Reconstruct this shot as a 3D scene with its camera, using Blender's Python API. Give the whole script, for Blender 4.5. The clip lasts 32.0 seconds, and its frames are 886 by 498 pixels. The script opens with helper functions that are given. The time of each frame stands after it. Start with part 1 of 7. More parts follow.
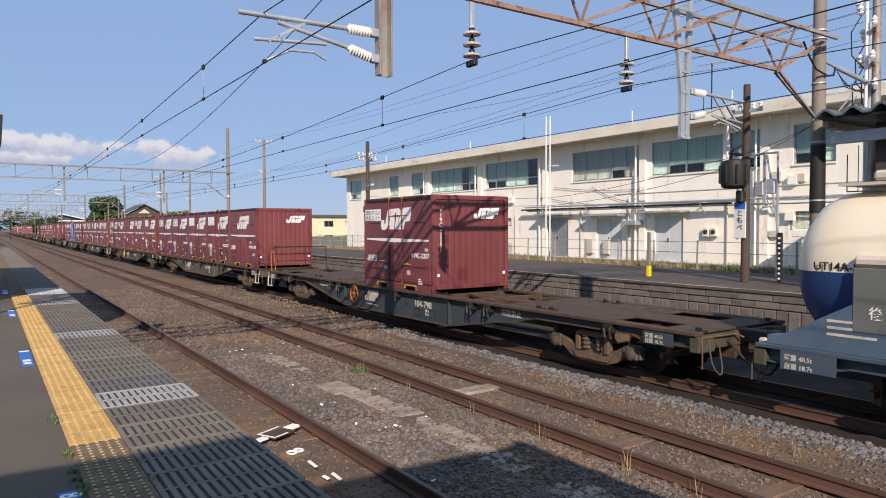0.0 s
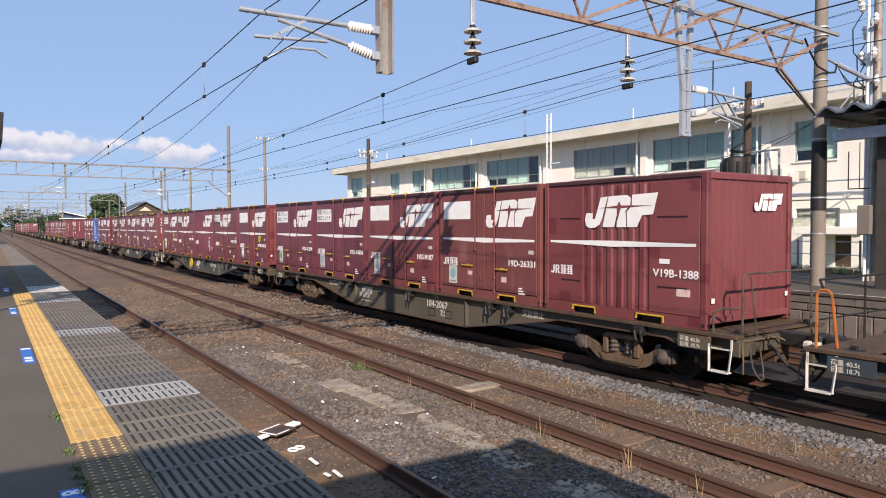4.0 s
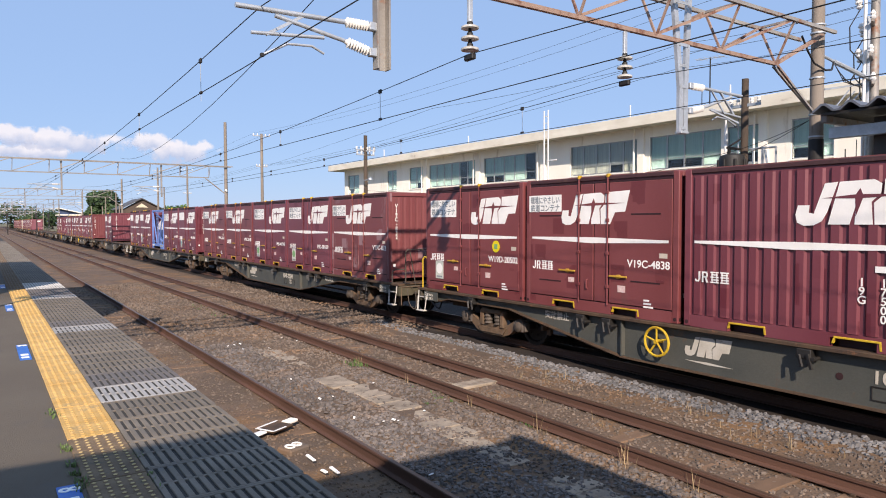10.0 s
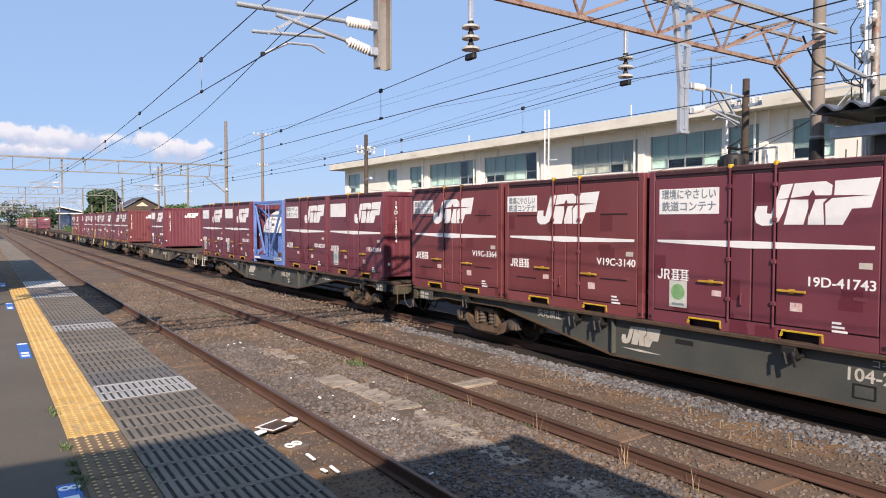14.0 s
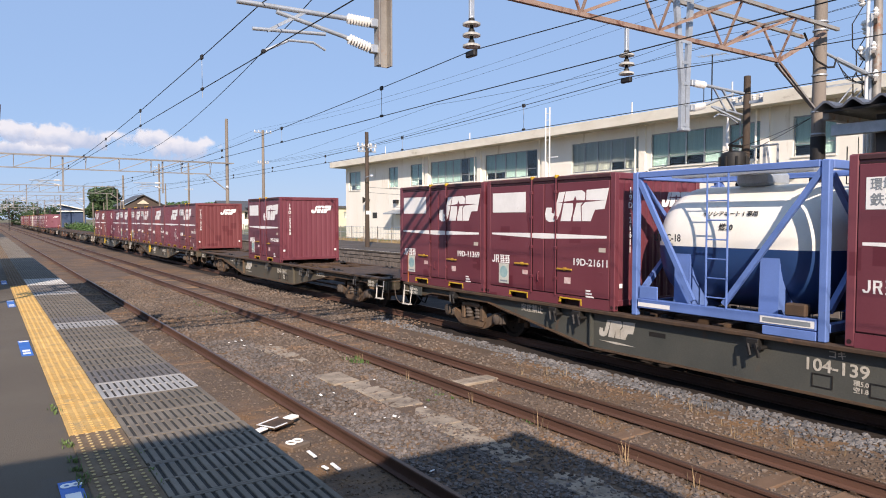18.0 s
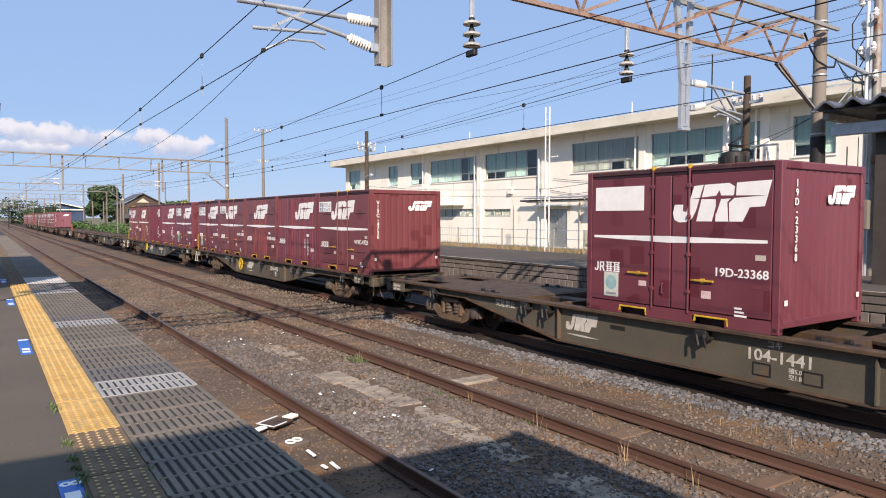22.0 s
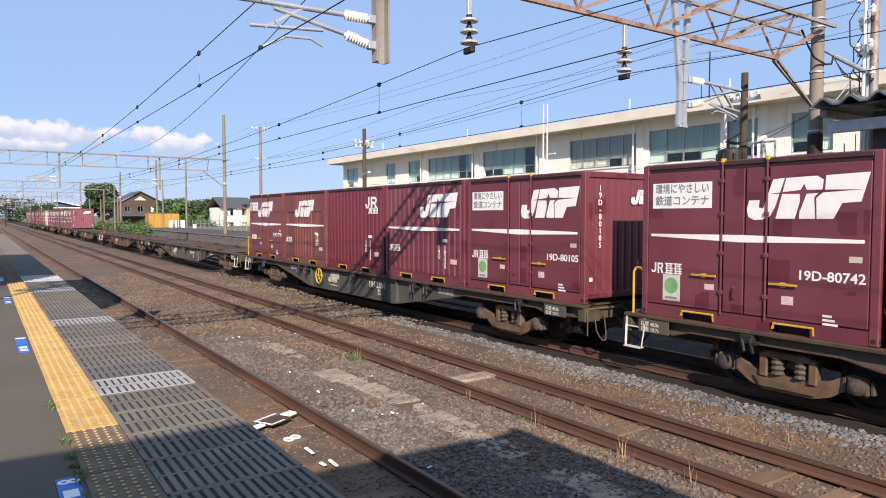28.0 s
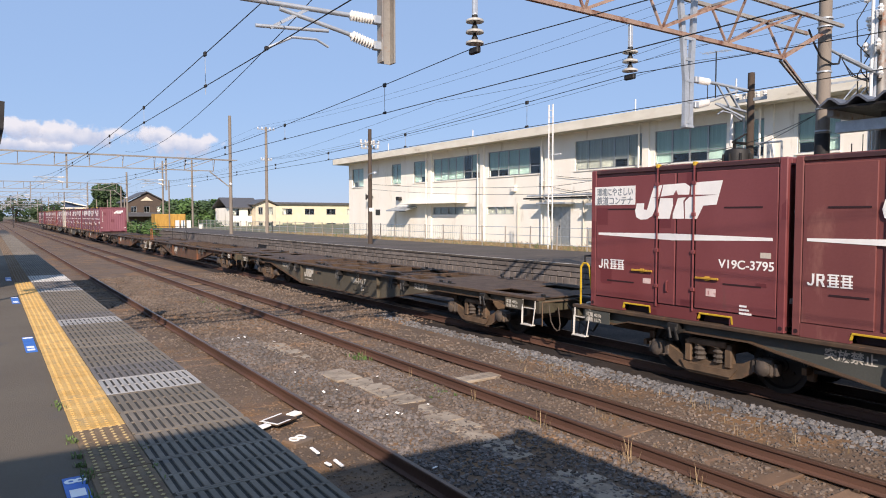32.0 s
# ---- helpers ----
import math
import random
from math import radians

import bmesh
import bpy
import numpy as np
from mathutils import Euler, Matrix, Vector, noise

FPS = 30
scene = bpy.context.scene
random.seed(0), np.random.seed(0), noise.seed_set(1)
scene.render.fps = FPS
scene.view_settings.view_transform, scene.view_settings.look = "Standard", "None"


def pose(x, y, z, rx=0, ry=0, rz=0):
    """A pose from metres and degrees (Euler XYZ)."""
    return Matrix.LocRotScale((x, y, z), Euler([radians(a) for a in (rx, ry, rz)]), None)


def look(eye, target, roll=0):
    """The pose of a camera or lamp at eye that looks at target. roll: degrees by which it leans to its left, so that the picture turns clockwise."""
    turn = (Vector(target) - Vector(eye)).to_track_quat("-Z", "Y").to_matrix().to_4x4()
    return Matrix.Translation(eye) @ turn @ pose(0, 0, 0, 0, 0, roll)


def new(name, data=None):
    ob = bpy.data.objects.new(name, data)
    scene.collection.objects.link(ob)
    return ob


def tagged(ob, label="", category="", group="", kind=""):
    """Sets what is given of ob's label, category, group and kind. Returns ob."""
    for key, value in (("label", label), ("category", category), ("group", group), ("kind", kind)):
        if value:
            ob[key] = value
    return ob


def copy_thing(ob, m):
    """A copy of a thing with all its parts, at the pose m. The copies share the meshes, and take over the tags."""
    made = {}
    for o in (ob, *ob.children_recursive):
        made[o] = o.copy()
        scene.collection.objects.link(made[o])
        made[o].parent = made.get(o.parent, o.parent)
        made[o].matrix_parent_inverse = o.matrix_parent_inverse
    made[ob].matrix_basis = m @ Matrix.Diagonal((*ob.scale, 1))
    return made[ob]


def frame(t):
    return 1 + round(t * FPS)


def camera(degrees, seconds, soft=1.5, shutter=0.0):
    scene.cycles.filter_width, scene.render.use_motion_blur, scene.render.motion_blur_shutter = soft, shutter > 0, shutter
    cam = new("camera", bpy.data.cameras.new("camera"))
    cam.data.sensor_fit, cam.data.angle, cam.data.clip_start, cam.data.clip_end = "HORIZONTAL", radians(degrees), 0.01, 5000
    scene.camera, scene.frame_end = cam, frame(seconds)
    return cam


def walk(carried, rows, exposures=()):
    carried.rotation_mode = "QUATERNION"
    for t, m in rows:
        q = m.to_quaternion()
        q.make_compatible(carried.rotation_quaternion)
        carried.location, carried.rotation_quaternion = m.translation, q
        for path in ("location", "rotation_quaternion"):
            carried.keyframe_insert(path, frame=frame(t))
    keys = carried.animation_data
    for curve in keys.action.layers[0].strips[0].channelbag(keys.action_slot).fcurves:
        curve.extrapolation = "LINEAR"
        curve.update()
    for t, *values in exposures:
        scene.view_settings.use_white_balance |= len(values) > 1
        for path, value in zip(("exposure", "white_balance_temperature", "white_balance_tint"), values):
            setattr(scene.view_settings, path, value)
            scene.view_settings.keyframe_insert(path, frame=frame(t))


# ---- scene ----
# World: x runs across the tracks, y along them, z up from the rail heads; metres.

# ---- camera and its walk ----
cam = camera(66.45, 32.0, soft=1.0)
EYE = (0.0, 0.0, 2.668)


def aim(turn, tilt, lean):
    """Pose of the hand-held camera: turn right from the track's line, tilt up, lean to the left."""
    a, b = radians(turn), radians(tilt)
    way = Vector((math.sin(a) * math.cos(b), math.cos(a) * math.cos(b), math.sin(b)))
    return look(EYE, Vector(EYE) + way * 10, lean)


HAND = [
    (0, 34.11, -1.83, -0.17),
    (1, 34.14, -1.89, -0.01),
    (2, 34.11, -1.94, -0.01),
    (2.5, 34.06, -1.96, -0.16),
    (3, 34.03, -1.98, -0.25),
    (3.5, 34.02, -2.01, -0.25),
    (5.5, 34.13, -2.07, 0.06),
    (6, 34.09, -2.08, -0.01),
    (7, 34.01, -2.13, -0.20),
    (8, 34.09, -2.23, -0.16),
    (9, 34.25, -2.26, 0.02),
    (9.5, 34.29, -2.29, -0.00),
    (10.5, 34.24, -2.32, -0.26),
    (12, 34.29, -2.34, -0.21),
    (13, 34.35, -2.32, -0.09),
    (14, 34.25, -2.36, -0.01),
    (14.5, 34.21, -2.42, -0.03),
    (16.5, 34.14, -2.47, 0.01),
    (17.5, 34.17, -2.54, -0.09),
    (18.5, 34.20, -2.61, 0.05),
    (19.5, 34.23, -2.68, 0.19),
    (20.5, 34.21, -2.71, -0.02),
    (21.5, 34.20, -2.66, 0.01),
    (22.5, 34.21, -2.61, 0.11),
    (23.5, 34.18, -2.57, 0.04),
    (25, 34.16, -2.49, 0.06),
    (25.5, 34.15, -2.48, -0.01),
    (27.5, 34.39, -2.83, 0.02),
    (28.5, 34.32, -2.87, -0.09),
    (29, 34.20, -2.87, -0.19),
    (30, 33.98, -2.81, -0.15),
    (31, 33.93, -2.78, -0.01),
    (32, 33.93, -2.82, -0.00),
]
walk(cam, [(t, aim(a, b, c)) for t, a, b, c in HAND], exposures=[(0.0, 0.03, 6600, 19.5), (2.0, 0.12, 6600, 19.5), (8.0, 0.32, 6600, 19.5), (14.0, 0.32, 6600, 19.5), (18.0, 0.26, 6600, 19.5), (24.0, 0.3, 6600, 19.5), (29.0, 0.39, 6600, 19.5), (32.0, 0.24, 6600, 19.5)])

# The train's way: metres run at t seconds
V, VA, VB, VC = 4.9620, -1.0027, 0.0821, 0.0194


def run(t):
    q = t - 16
    return V * t + VA * q * q / 100 + VB * q ** 3 / 1000 + VC * q ** 4 / 10000

# ---- world, sun, exposure ----
SUN = Vector((1.0, 1.74, -1.18)).normalized()      # the way the sunlight travels
world = bpy.data.worlds.new("world")
scene.world = world
world.use_nodes = True
wn = world.node_tree
sky = wn.nodes.new("ShaderNodeTexSky")
sky.sky_type = "NISHITA"
sky.sun_disc = False
sky.sun_elevation = math.asin(-SUN.z)
sky.sun_rotation = math.atan2(-SUN.x, -SUN.y)
sky.air_density, sky.dust_density, sky.ozone_density = 1.0, 0.15, 3.0
veil = wn.nodes.new("ShaderNodeMix")       # thin even haze over the whole sky
veil.data_type = "RGBA"
veil.inputs["Factor"].default_value = 0.82
veil.inputs["B"].default_value = (2.42, 3.9, 6.15, 1.0)
wn.links.new(sky.outputs[0], veil.inputs["A"])
wn.links.new(veil.outputs["Result"], wn.nodes["Background"].inputs[0])
wn.nodes["Background"].inputs[1].default_value = 0.112
sun = new("sun", bpy.data.lights.new("sun", "SUN"))
sun.data.energy, sun.data.angle, sun.data.color = 5.0, radians(0.53), (1.0, 0.91, 0.77)
sun.matrix_world = look((-20, -46, 25), Vector((-20, -46, 25)) + SUN)


# ---- materials ----
def lin(h):
    """Linear colour of an sRGB hex string."""
    c = [int(h[i:i + 2], 16) / 255 for i in (0, 2, 4)]
    return tuple(x / 12.92 if x <= 0.04045 else ((x + 0.055) / 1.055) ** 2.4 for x in c) + (1.0,)


def paint(name, c1, c2, scale=3.0, rough=0.6, metal=0.0, bump=0.15, grain=40.0, stain=None, stain_at=0.58, stain_scale=2.0, stretch=(1, 1, 1), vary=0.0, wet=0.12, pieces=False, patches=None):
    """A surface: two colours mixed at one scale, fine grain at another, stains with soft edges, relief."""
    m = bpy.data.materials.new(name)
    m.use_nodes = True
    n, l = m.node_tree.nodes, m.node_tree.links
    b = n["Principled BSDF"]
    co = n.new("ShaderNodeTexCoord")
    oi = n.new("ShaderNodeObjectInfo")
    add = n.new("ShaderNodeVectorMath")
    add.operation = "MULTIPLY_ADD"
    l.new(oi.outputs["Random"], add.inputs[0])
    add.inputs[1].default_value = (37.0, 53.0, 71.0)
    l.new(co.outputs["Object"], add.inputs[2])
    mp = n.new("ShaderNodeMapping")
    mp.inputs["Scale"].default_value = stretch
    l.new(add.outputs[0], mp.inputs["Vector"])
    n1 = n.new("ShaderNodeTexNoise")
    n1.inputs["Scale"].default_value, n1.inputs["Detail"].default_value = scale, 6
    l.new(mp.outputs[0], n1.inputs["Vector"])
    r1 = n.new("ShaderNodeMapRange")
    r1.inputs["From Min"].default_value, r1.inputs["From Max"].default_value = 0.32, 0.68
    l.new(n1.outputs["Fac"], r1.inputs["Value"])
    mix = n.new("ShaderNodeMix")
    mix.data_type = "RGBA"
    mix.inputs["A"].default_value, mix.inputs["B"].default_value = c1, c2
    l.new(r1.outputs[0], mix.inputs["Factor"])
    out = mix.outputs["Result"]
    n2 = n.new("ShaderNodeTexNoise")
    n2.inputs["Scale"].default_value, n2.inputs["Detail"].default_value = grain, 4
    l.new(add.outputs[0], n2.inputs["Vector"])
    if stain:
        n3 = n.new("ShaderNodeTexNoise")
        n3.inputs["Scale"].default_value, n3.inputs["Detail"].default_value = stain_scale, 8
        n3.inputs["Roughness"].default_value = 0.68
        l.new(mp.outputs[0], n3.inputs["Vector"])
        r3 = n.new("ShaderNodeMapRange")
        r3.inputs["From Min"].default_value, r3.inputs["From Max"].default_value = stain_at, stain_at + 0.12
        l.new(n3.outputs["Fac"], r3.inputs["Value"])
        mx = n.new("ShaderNodeMix")
        mx.data_type = "RGBA"
        l.new(out, mx.inputs["A"])
        mx.inputs["B"].default_value = stain
        l.new(r3.outputs[0], mx.inputs["Factor"])
        out = mx.outputs["Result"]
    if patches:      # squarish touched-up spots of fresher paint
        vo = n.new("ShaderNodeTexVoronoi")
        vo.distance = "CHEBYCHEV"
        vo.inputs["Scale"].default_value = 2.3
        l.new(add.outputs[0], vo.inputs["Vector"])
        near = n.new("ShaderNodeMapRange")
        near.inputs["From Min"].default_value, near.inputs["From Max"].default_value = 0.37, 0.34
        l.new(vo.outputs["Distance"], near.inputs["Value"])
        some = n.new("ShaderNodeMapRange")
        some.inputs["From Min"].default_value, some.inputs["From Max"].default_value = 0.70, 0.72
        l.new(vo.outputs["Color"], some.inputs["Value"])
        both = n.new("ShaderNodeMath")
        both.operation = "MULTIPLY"
        l.new(near.outputs[0], both.inputs[0])
        l.new(some.outputs[0], both.inputs[1])
        soft = n.new("ShaderNodeMath")
        soft.operation = "MULTIPLY"
        soft.inputs[1].default_value = 0.75
        l.new(both.outputs[0], soft.inputs[0])
        mp2 = n.new("ShaderNodeMix")
        mp2.data_type = "RGBA"
        l.new(out, mp2.inputs["A"])
        mp2.inputs["B"].default_value = patches
        l.new(soft.outputs[0], mp2.inputs["Factor"])
        out = mp2.outputs["Result"]
    hsv = n.new("ShaderNodeHueSaturation")
    l.new(out, hsv.inputs["Color"])
    r2 = n.new("ShaderNodeMapRange")
    r2.inputs["To Min"].default_value, r2.inputs["To Max"].default_value = 1 - wet * 1.6, 1 + wet * 1.6
    l.new(n2.outputs["Fac"], r2.inputs["Value"])
    if vary:
        if pieces:
            ge = n.new("ShaderNodeNewGeometry")
            src = ge.outputs["Random Per Island"]
        else:
            src = oi.outputs["Random"]
        rv = n.new("ShaderNodeMapRange")
        rv.inputs["To Min"].default_value, rv.inputs["To Max"].default_value = 1 - vary, 1 + vary
        l.new(src, rv.inputs["Value"])
        mu = n.new("ShaderNodeMath")
        mu.operation = "MULTIPLY"
        l.new(rv.outputs[0], mu.inputs[0])
        l.new(r2.outputs[0], mu.inputs[1])
        l.new(mu.outputs[0], hsv.inputs["Value"])
    else:
        l.new(r2.outputs[0], hsv.inputs["Value"])
    l.new(hsv.outputs[0], b.inputs["Base Color"])
    rr = n.new("ShaderNodeMapRange")
    rr.inputs["To Min"].default_value, rr.inputs["To Max"].default_value = max(0.05, rough - 0.14), min(1, rough + 0.14)
    l.new(n1.outputs["Fac"], rr.inputs["Value"])
    l.new(rr.outputs[0], b.inputs["Roughness"])
    b.inputs["Metallic"].default_value = metal
    if bump:
        bp = n.new("ShaderNodeBump")
        bp.inputs["Strength"].default_value, bp.inputs["Distance"].default_value = bump, 0.02
        l.new(n2.outputs["Fac"], bp.inputs["Height"])
        l.new(bp.outputs[0], b.inputs["Normal"])
    return m


RUST = lin("5a3626")
M_RED = paint("container_red", lin("703838"), lin("7c4343"), 0.9, 0.4, grain=25, bump=0.08, patches=lin("622a2d"), stain=lin("6b4a43"), stain_at=0.62, stain_scale=1.6, stretch=(1, 1, 0.35), vary=0.10, wet=0.05)
M_RED_PLUM = paint("container_red_plum", lin("6b343c"), lin("763f46"), 0.9, 0.4, grain=25, bump=0.08, patches=lin("5c222b"), stain=lin("66463f"), stain_at=0.62, stain_scale=1.6, stretch=(1, 1, 0.35), vary=0.08, wet=0.05)
M_RED_WORN = paint("container_red_worn", lin("723b3b"), lin("7d4747"), 0.9, 0.45, grain=25, bump=0.08, patches=lin("96787a"), stain=lin("8a6c6a"), stain_at=0.6, stain_scale=2.6, stretch=(1, 1, 0.35), vary=0.06, wet=0.05)
M_RED_FADED = paint("container_red_faded", lin("84505a"), lin("7a464d"), 1.2, 0.6, grain=25, bump=0.08, patches=lin("642a33"), stain=lin("9a6a66"), stain_at=0.6, stain_scale=2.5, stretch=(1, 1, 0.3), vary=0.06, wet=0.05)
M_RED_DULL = paint("container_red_dull", lin("7a4540"), lin("6e3a38"), 1.2, 0.65, grain=25, bump=0.1, stain=lin("8b5a50"), stain_at=0.56, stain_scale=1.5, stretch=(1, 1, 0.35), wet=0.05)
M_RED_RUSTY = paint("container_red_new", lin("6f2c35"), lin("66272f"), 1.0, 0.45, grain=25, bump=0.06, wet=0.04)
M_WHITE = paint("white_marking", lin("f4f1ea"), lin("e9e6df"), 4.0, 0.45, grain=60, bump=0.02, stain=lin("bdaaa2"), stain_at=0.68, stain_scale=5, wet=0.03)
# dark red-brown that paints the shade inside gaps, pockets, holes and slits
M_DARK = paint("gap_shade", lin("2a1416"), lin("35191b"), 3, 0.7, bump=0.05)
M_YEL = paint("yellow_lip", lin("cfae2e"), lin("b8921c"), 6, 0.55, stain=lin("6b4a22"), stain_at=0.62, stain_scale=9)
M_ORANGE = paint("orange_handle", lin("b5682a"), lin("a4591f"), 6, 0.55, stain=lin("5d3522"), stain_at=0.6, stain_scale=12)
M_GREEN = paint("sticker_green", lin("6c9a62"), lin("85ad77"), 9, 0.6, wet=0.05)
M_BLUE_ST = paint("sticker_blue", lin("7ea3a6"), lin("9db8b4"), 9, 0.6, wet=0.05)
M_WAGON = {
    "navy": paint("wagon_navy", lin("323c42"), lin("3e4648"), 1.5, 0.6, stain=lin("5a4433"), stain_at=0.60, stain_scale=2.2),
    "olive": paint("wagon_olive", lin("514c40"), lin("5d5546"), 1.5, 0.7, stain=lin("6a4a33"), stain_at=0.57, stain_scale=2.2),
    "grey": paint("wagon_grey", lin("464843"), lin("52524b"), 1.5, 0.65, stain=lin("5f4a3a"), stain_at=0.6, stain_scale=2.2),
    "rusty": paint("wagon_rusty", lin("644a38"), lin("54402f"), 1.5, 0.8, stain=lin("7a4a30"), stain_at=0.5, stain_scale=2.2),
    "blue": paint("wagon_blue", lin("3c4a56"), lin("475560"), 1.5, 0.6, stain=lin("54504a"), stain_at=0.62, stain_scale=2.2),
}
M_AXLEBOX = paint("axle_box_iron", lin("5b5148"), lin("3d352d"), 4, 0.7, grain=50, bump=0.25, stain=lin("7a6248"), stain_at=0.56, stain_scale=5)
M_STEPWHITE = paint("step_white", lin("cfcac0"), lin("b8b2a6"), 6, 0.6, bump=0.05, stain=lin("7d6f60"), stain_at=0.6, stain_scale=9)
M_RUST = paint("rust_steel", lin("57432f"), lin("403126"), 4, 0.8, grain=60, bump=0.25, stain=lin("7a5238"), stain_at=0.6, stain_scale=6)
M_BOGIE = paint("bogie_iron", lin("715b45"), lin("544434"), 4, 0.75, grain=50, bump=0.25, stain=lin("6d4f3a"), stain_at=0.56, stain_scale=5)
M_BLACK = paint("black_iron", lin("26231f"), lin("1c1a18"), 5, 0.6, grain=50, bump=0.2, stain=lin("42352b"), stain_at=0.62, stain_scale=5)
M_TREAD = paint("wheel_tread", lin("8a8580"), lin("6f6a66"), 8, 0.3, metal=0.9, bump=0.05)
M_RAIL = paint("rail_rust", lin("644637"), lin("4f372b"), 2.5, 0.75, grain=60, bump=0.2, stain=lin("4a2f25"), stain_at=0.6, stain_scale=5, stretch=(1, 0.2, 1))
M_RAILTOP = paint("rail_head", lin("7a6049"), lin("655141"), 2.5, 0.42, metal=0.55, grain=60, bump=0.05, stretch=(1, 0.1, 1))
M_BALLAST = paint("ballast_bed", lin("6e5a48"), lin("5a4a3b"), 1.2, 0.95, grain=34, bump=0.9, stain=lin("80603f"), stain_at=0.5, stain_scale=0.7, wet=0.32)
M_STONE = paint("ballast_stone", lin("76685b"), lin("605348"), 0.7, 0.9, grain=60, bump=0.3, stain=lin("80654c"), stain_at=0.54, stain_scale=0.6, vary=0.34, pieces=True, wet=0.1)
M_STONE_MIX = paint("ballast_stone_mixed", lin("746b64"), lin("5d554f"), 0.9, 0.9, grain=60, bump=0.3, stain=lin("7a6553"), stain_at=0.58, stain_scale=0.7, vary=0.36, pieces=True, wet=0.1)
M_STONE_GREY = paint("ballast_stone_grey", lin("74716f"), lin("605d5b"), 1.5, 0.9, grain=60, bump=0.3, vary=0.4, pieces=True, wet=0.1)
M_SOIL = paint("soil_ground", lin("7d7058"), lin("68664a"), 0.3, 0.95, grain=20, bump=0.5, stain=lin("56643a"), stain_at=0.52, stain_scale=0.25, wet=0.2)
M_ASPHALT = paint("platform_asphalt", lin("665c4d"), lin("594f42"), 0.7, 0.9, grain=160, bump=0.35, stain=lin("56514b"), stain_at=0.58, stain_scale=1.1, wet=0.2)
M_ASPHALT_FAR = paint("far_platform_asphalt", lin("584f46"), lin("4a423a"), 0.5, 0.9, grain=90, bump=0.3, stain=lin("7b6a55"), stain_at=0.58, stain_scale=0.6, wet=0.15)
M_CONC = paint("concrete", lin("9a9287"), lin("8a8278"), 2, 0.85, grain=70, bump=0.25, stain=lin("6e665d"), stain_at=0.6, stain_scale=3, vary=0.08)
M_BLOCK = paint("stone_block", lin("7b7168"), lin("675e57"), 2.5, 0.9, grain=60, bump=0.4, stain=lin("57514b"), stain_at=0.55, stain_scale=3, vary=0.16)
M_SLOT = paint("slotted_board", lin("7c7264"), lin("6c6356"), 3, 0.8, grain=90, bump=0.2, stain=lin("66625e"), stain_at=0.6, stain_scale=3, vary=0.10)
M_SLOT_PALE = paint("slotted_board_pale", lin("a8a5a0"), lin("96938e"), 3, 0.8, grain=90, bump=0.2, stain=lin("7e7a75"), stain_at=0.6, stain_scale=3, vary=0.05)
M_SLOT_DIM = paint("slotted_board_dim", lin("6f6a66"), lin("645f5b"), 3, 0.85, grain=90, bump=0.2, stain=lin("54504c"), stain_at=0.6, stain_scale=3, vary=0.05)
# dark colour standing for the shade down in the board slots
M_SLOTSHADE = paint("slot_shade", lin("3d3934"), lin("33302b"), 4, 0.9, grain=90, bump=0.2)
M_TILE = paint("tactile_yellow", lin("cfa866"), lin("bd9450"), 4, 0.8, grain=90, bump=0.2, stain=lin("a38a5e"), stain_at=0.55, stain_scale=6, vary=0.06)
# brown of the worn near tiles, reused to darken those in the shelter's shade
M_TILE_WORN_SHADED = paint("tactile_worn_shaded", lin("7b664c"), lin("675440"), 6, 0.85, grain=90, bump=0.25, stain=lin("59513f"), stain_at=0.55, stain_scale=7, vary=0.08)
M_DOT_OLD = paint("tactile_dot", lin("c3ab78"), lin("b39a66"), 6, 0.8, bump=0.1)
M_SIGNBLUE = paint("sign_blue", lin("2f6fc0"), lin("2a64b0"), 5, 0.5, wet=0.05)
M_CREAM = paint("wall_cream", lin("faf4e6"), lin("f3ebda"), 0.6, 0.85, grain=50, bump=0.12, stain=lin("cfc3aa"), stain_at=0.58, stain_scale=0.9, stretch=(1, 1, 0.25), wet=0.05)
M_FASCIA = paint("roof_fascia", lin("e6dfcd"), lin("d5ccb8"), 0.8, 0.8, grain=40, bump=0.1, stain=lin("a89a84"), stain_at=0.62, stain_scale=0.8, stretch=(1, 1, 3), wet=0.05)
M_SOFFIT = paint("soffit", lin("cfc8b8"), lin("c0b8a6"), 1, 0.9, bump=0.1)
M_ALU = paint("window_aluminium", lin("b5b7b4"), lin("a3a5a2"), 5, 0.45, metal=0.6, bump=0.03)
M_CURTAIN = paint("curtain_green", lin("c3d8cd"), lin("aec6ba"), 2, 0.8, bump=0.1, stretch=(1, 6, 0.2))
M_CURTAIN2 = paint("curtain_beige", lin("c4c0b4"), lin("aca89d"), 2, 0.8, bump=0.1, stretch=(1, 6, 0.2))
M_ROOM = paint("dark_room", lin("3a3c3a"), lin("2f3130"), 2, 0.9, bump=0.0)
M_STEEL = paint("gantry_steel", lin("a19d95"), lin("878078"), 2, 0.6, metal=0.25, grain=40, bump=0.1, stain=lin("8a5f45"), stain_at=0.55, stain_scale=2.5)
M_GANTRY = paint("gantry_rusted", lin("a08878"), lin("907666"), 2, 0.7, metal=0.15, grain=40, bump=0.15, stain=lin("6f4734"), stain_at=0.5, stain_scale=3)
M_GALV = paint("galvanised", lin("c0c5c8"), lin("a9aeb1"), 4, 0.5, metal=0.5, grain=40, bump=0.08)
M_PORC = paint("porcelain", lin("e8e6e0"), lin("dedad2"), 4, 0.25, bump=0.0)
M_WIRE = paint("wire", lin("35342f"), lin("2b2a27"), 3, 0.6, metal=0.4, bump=0.0)
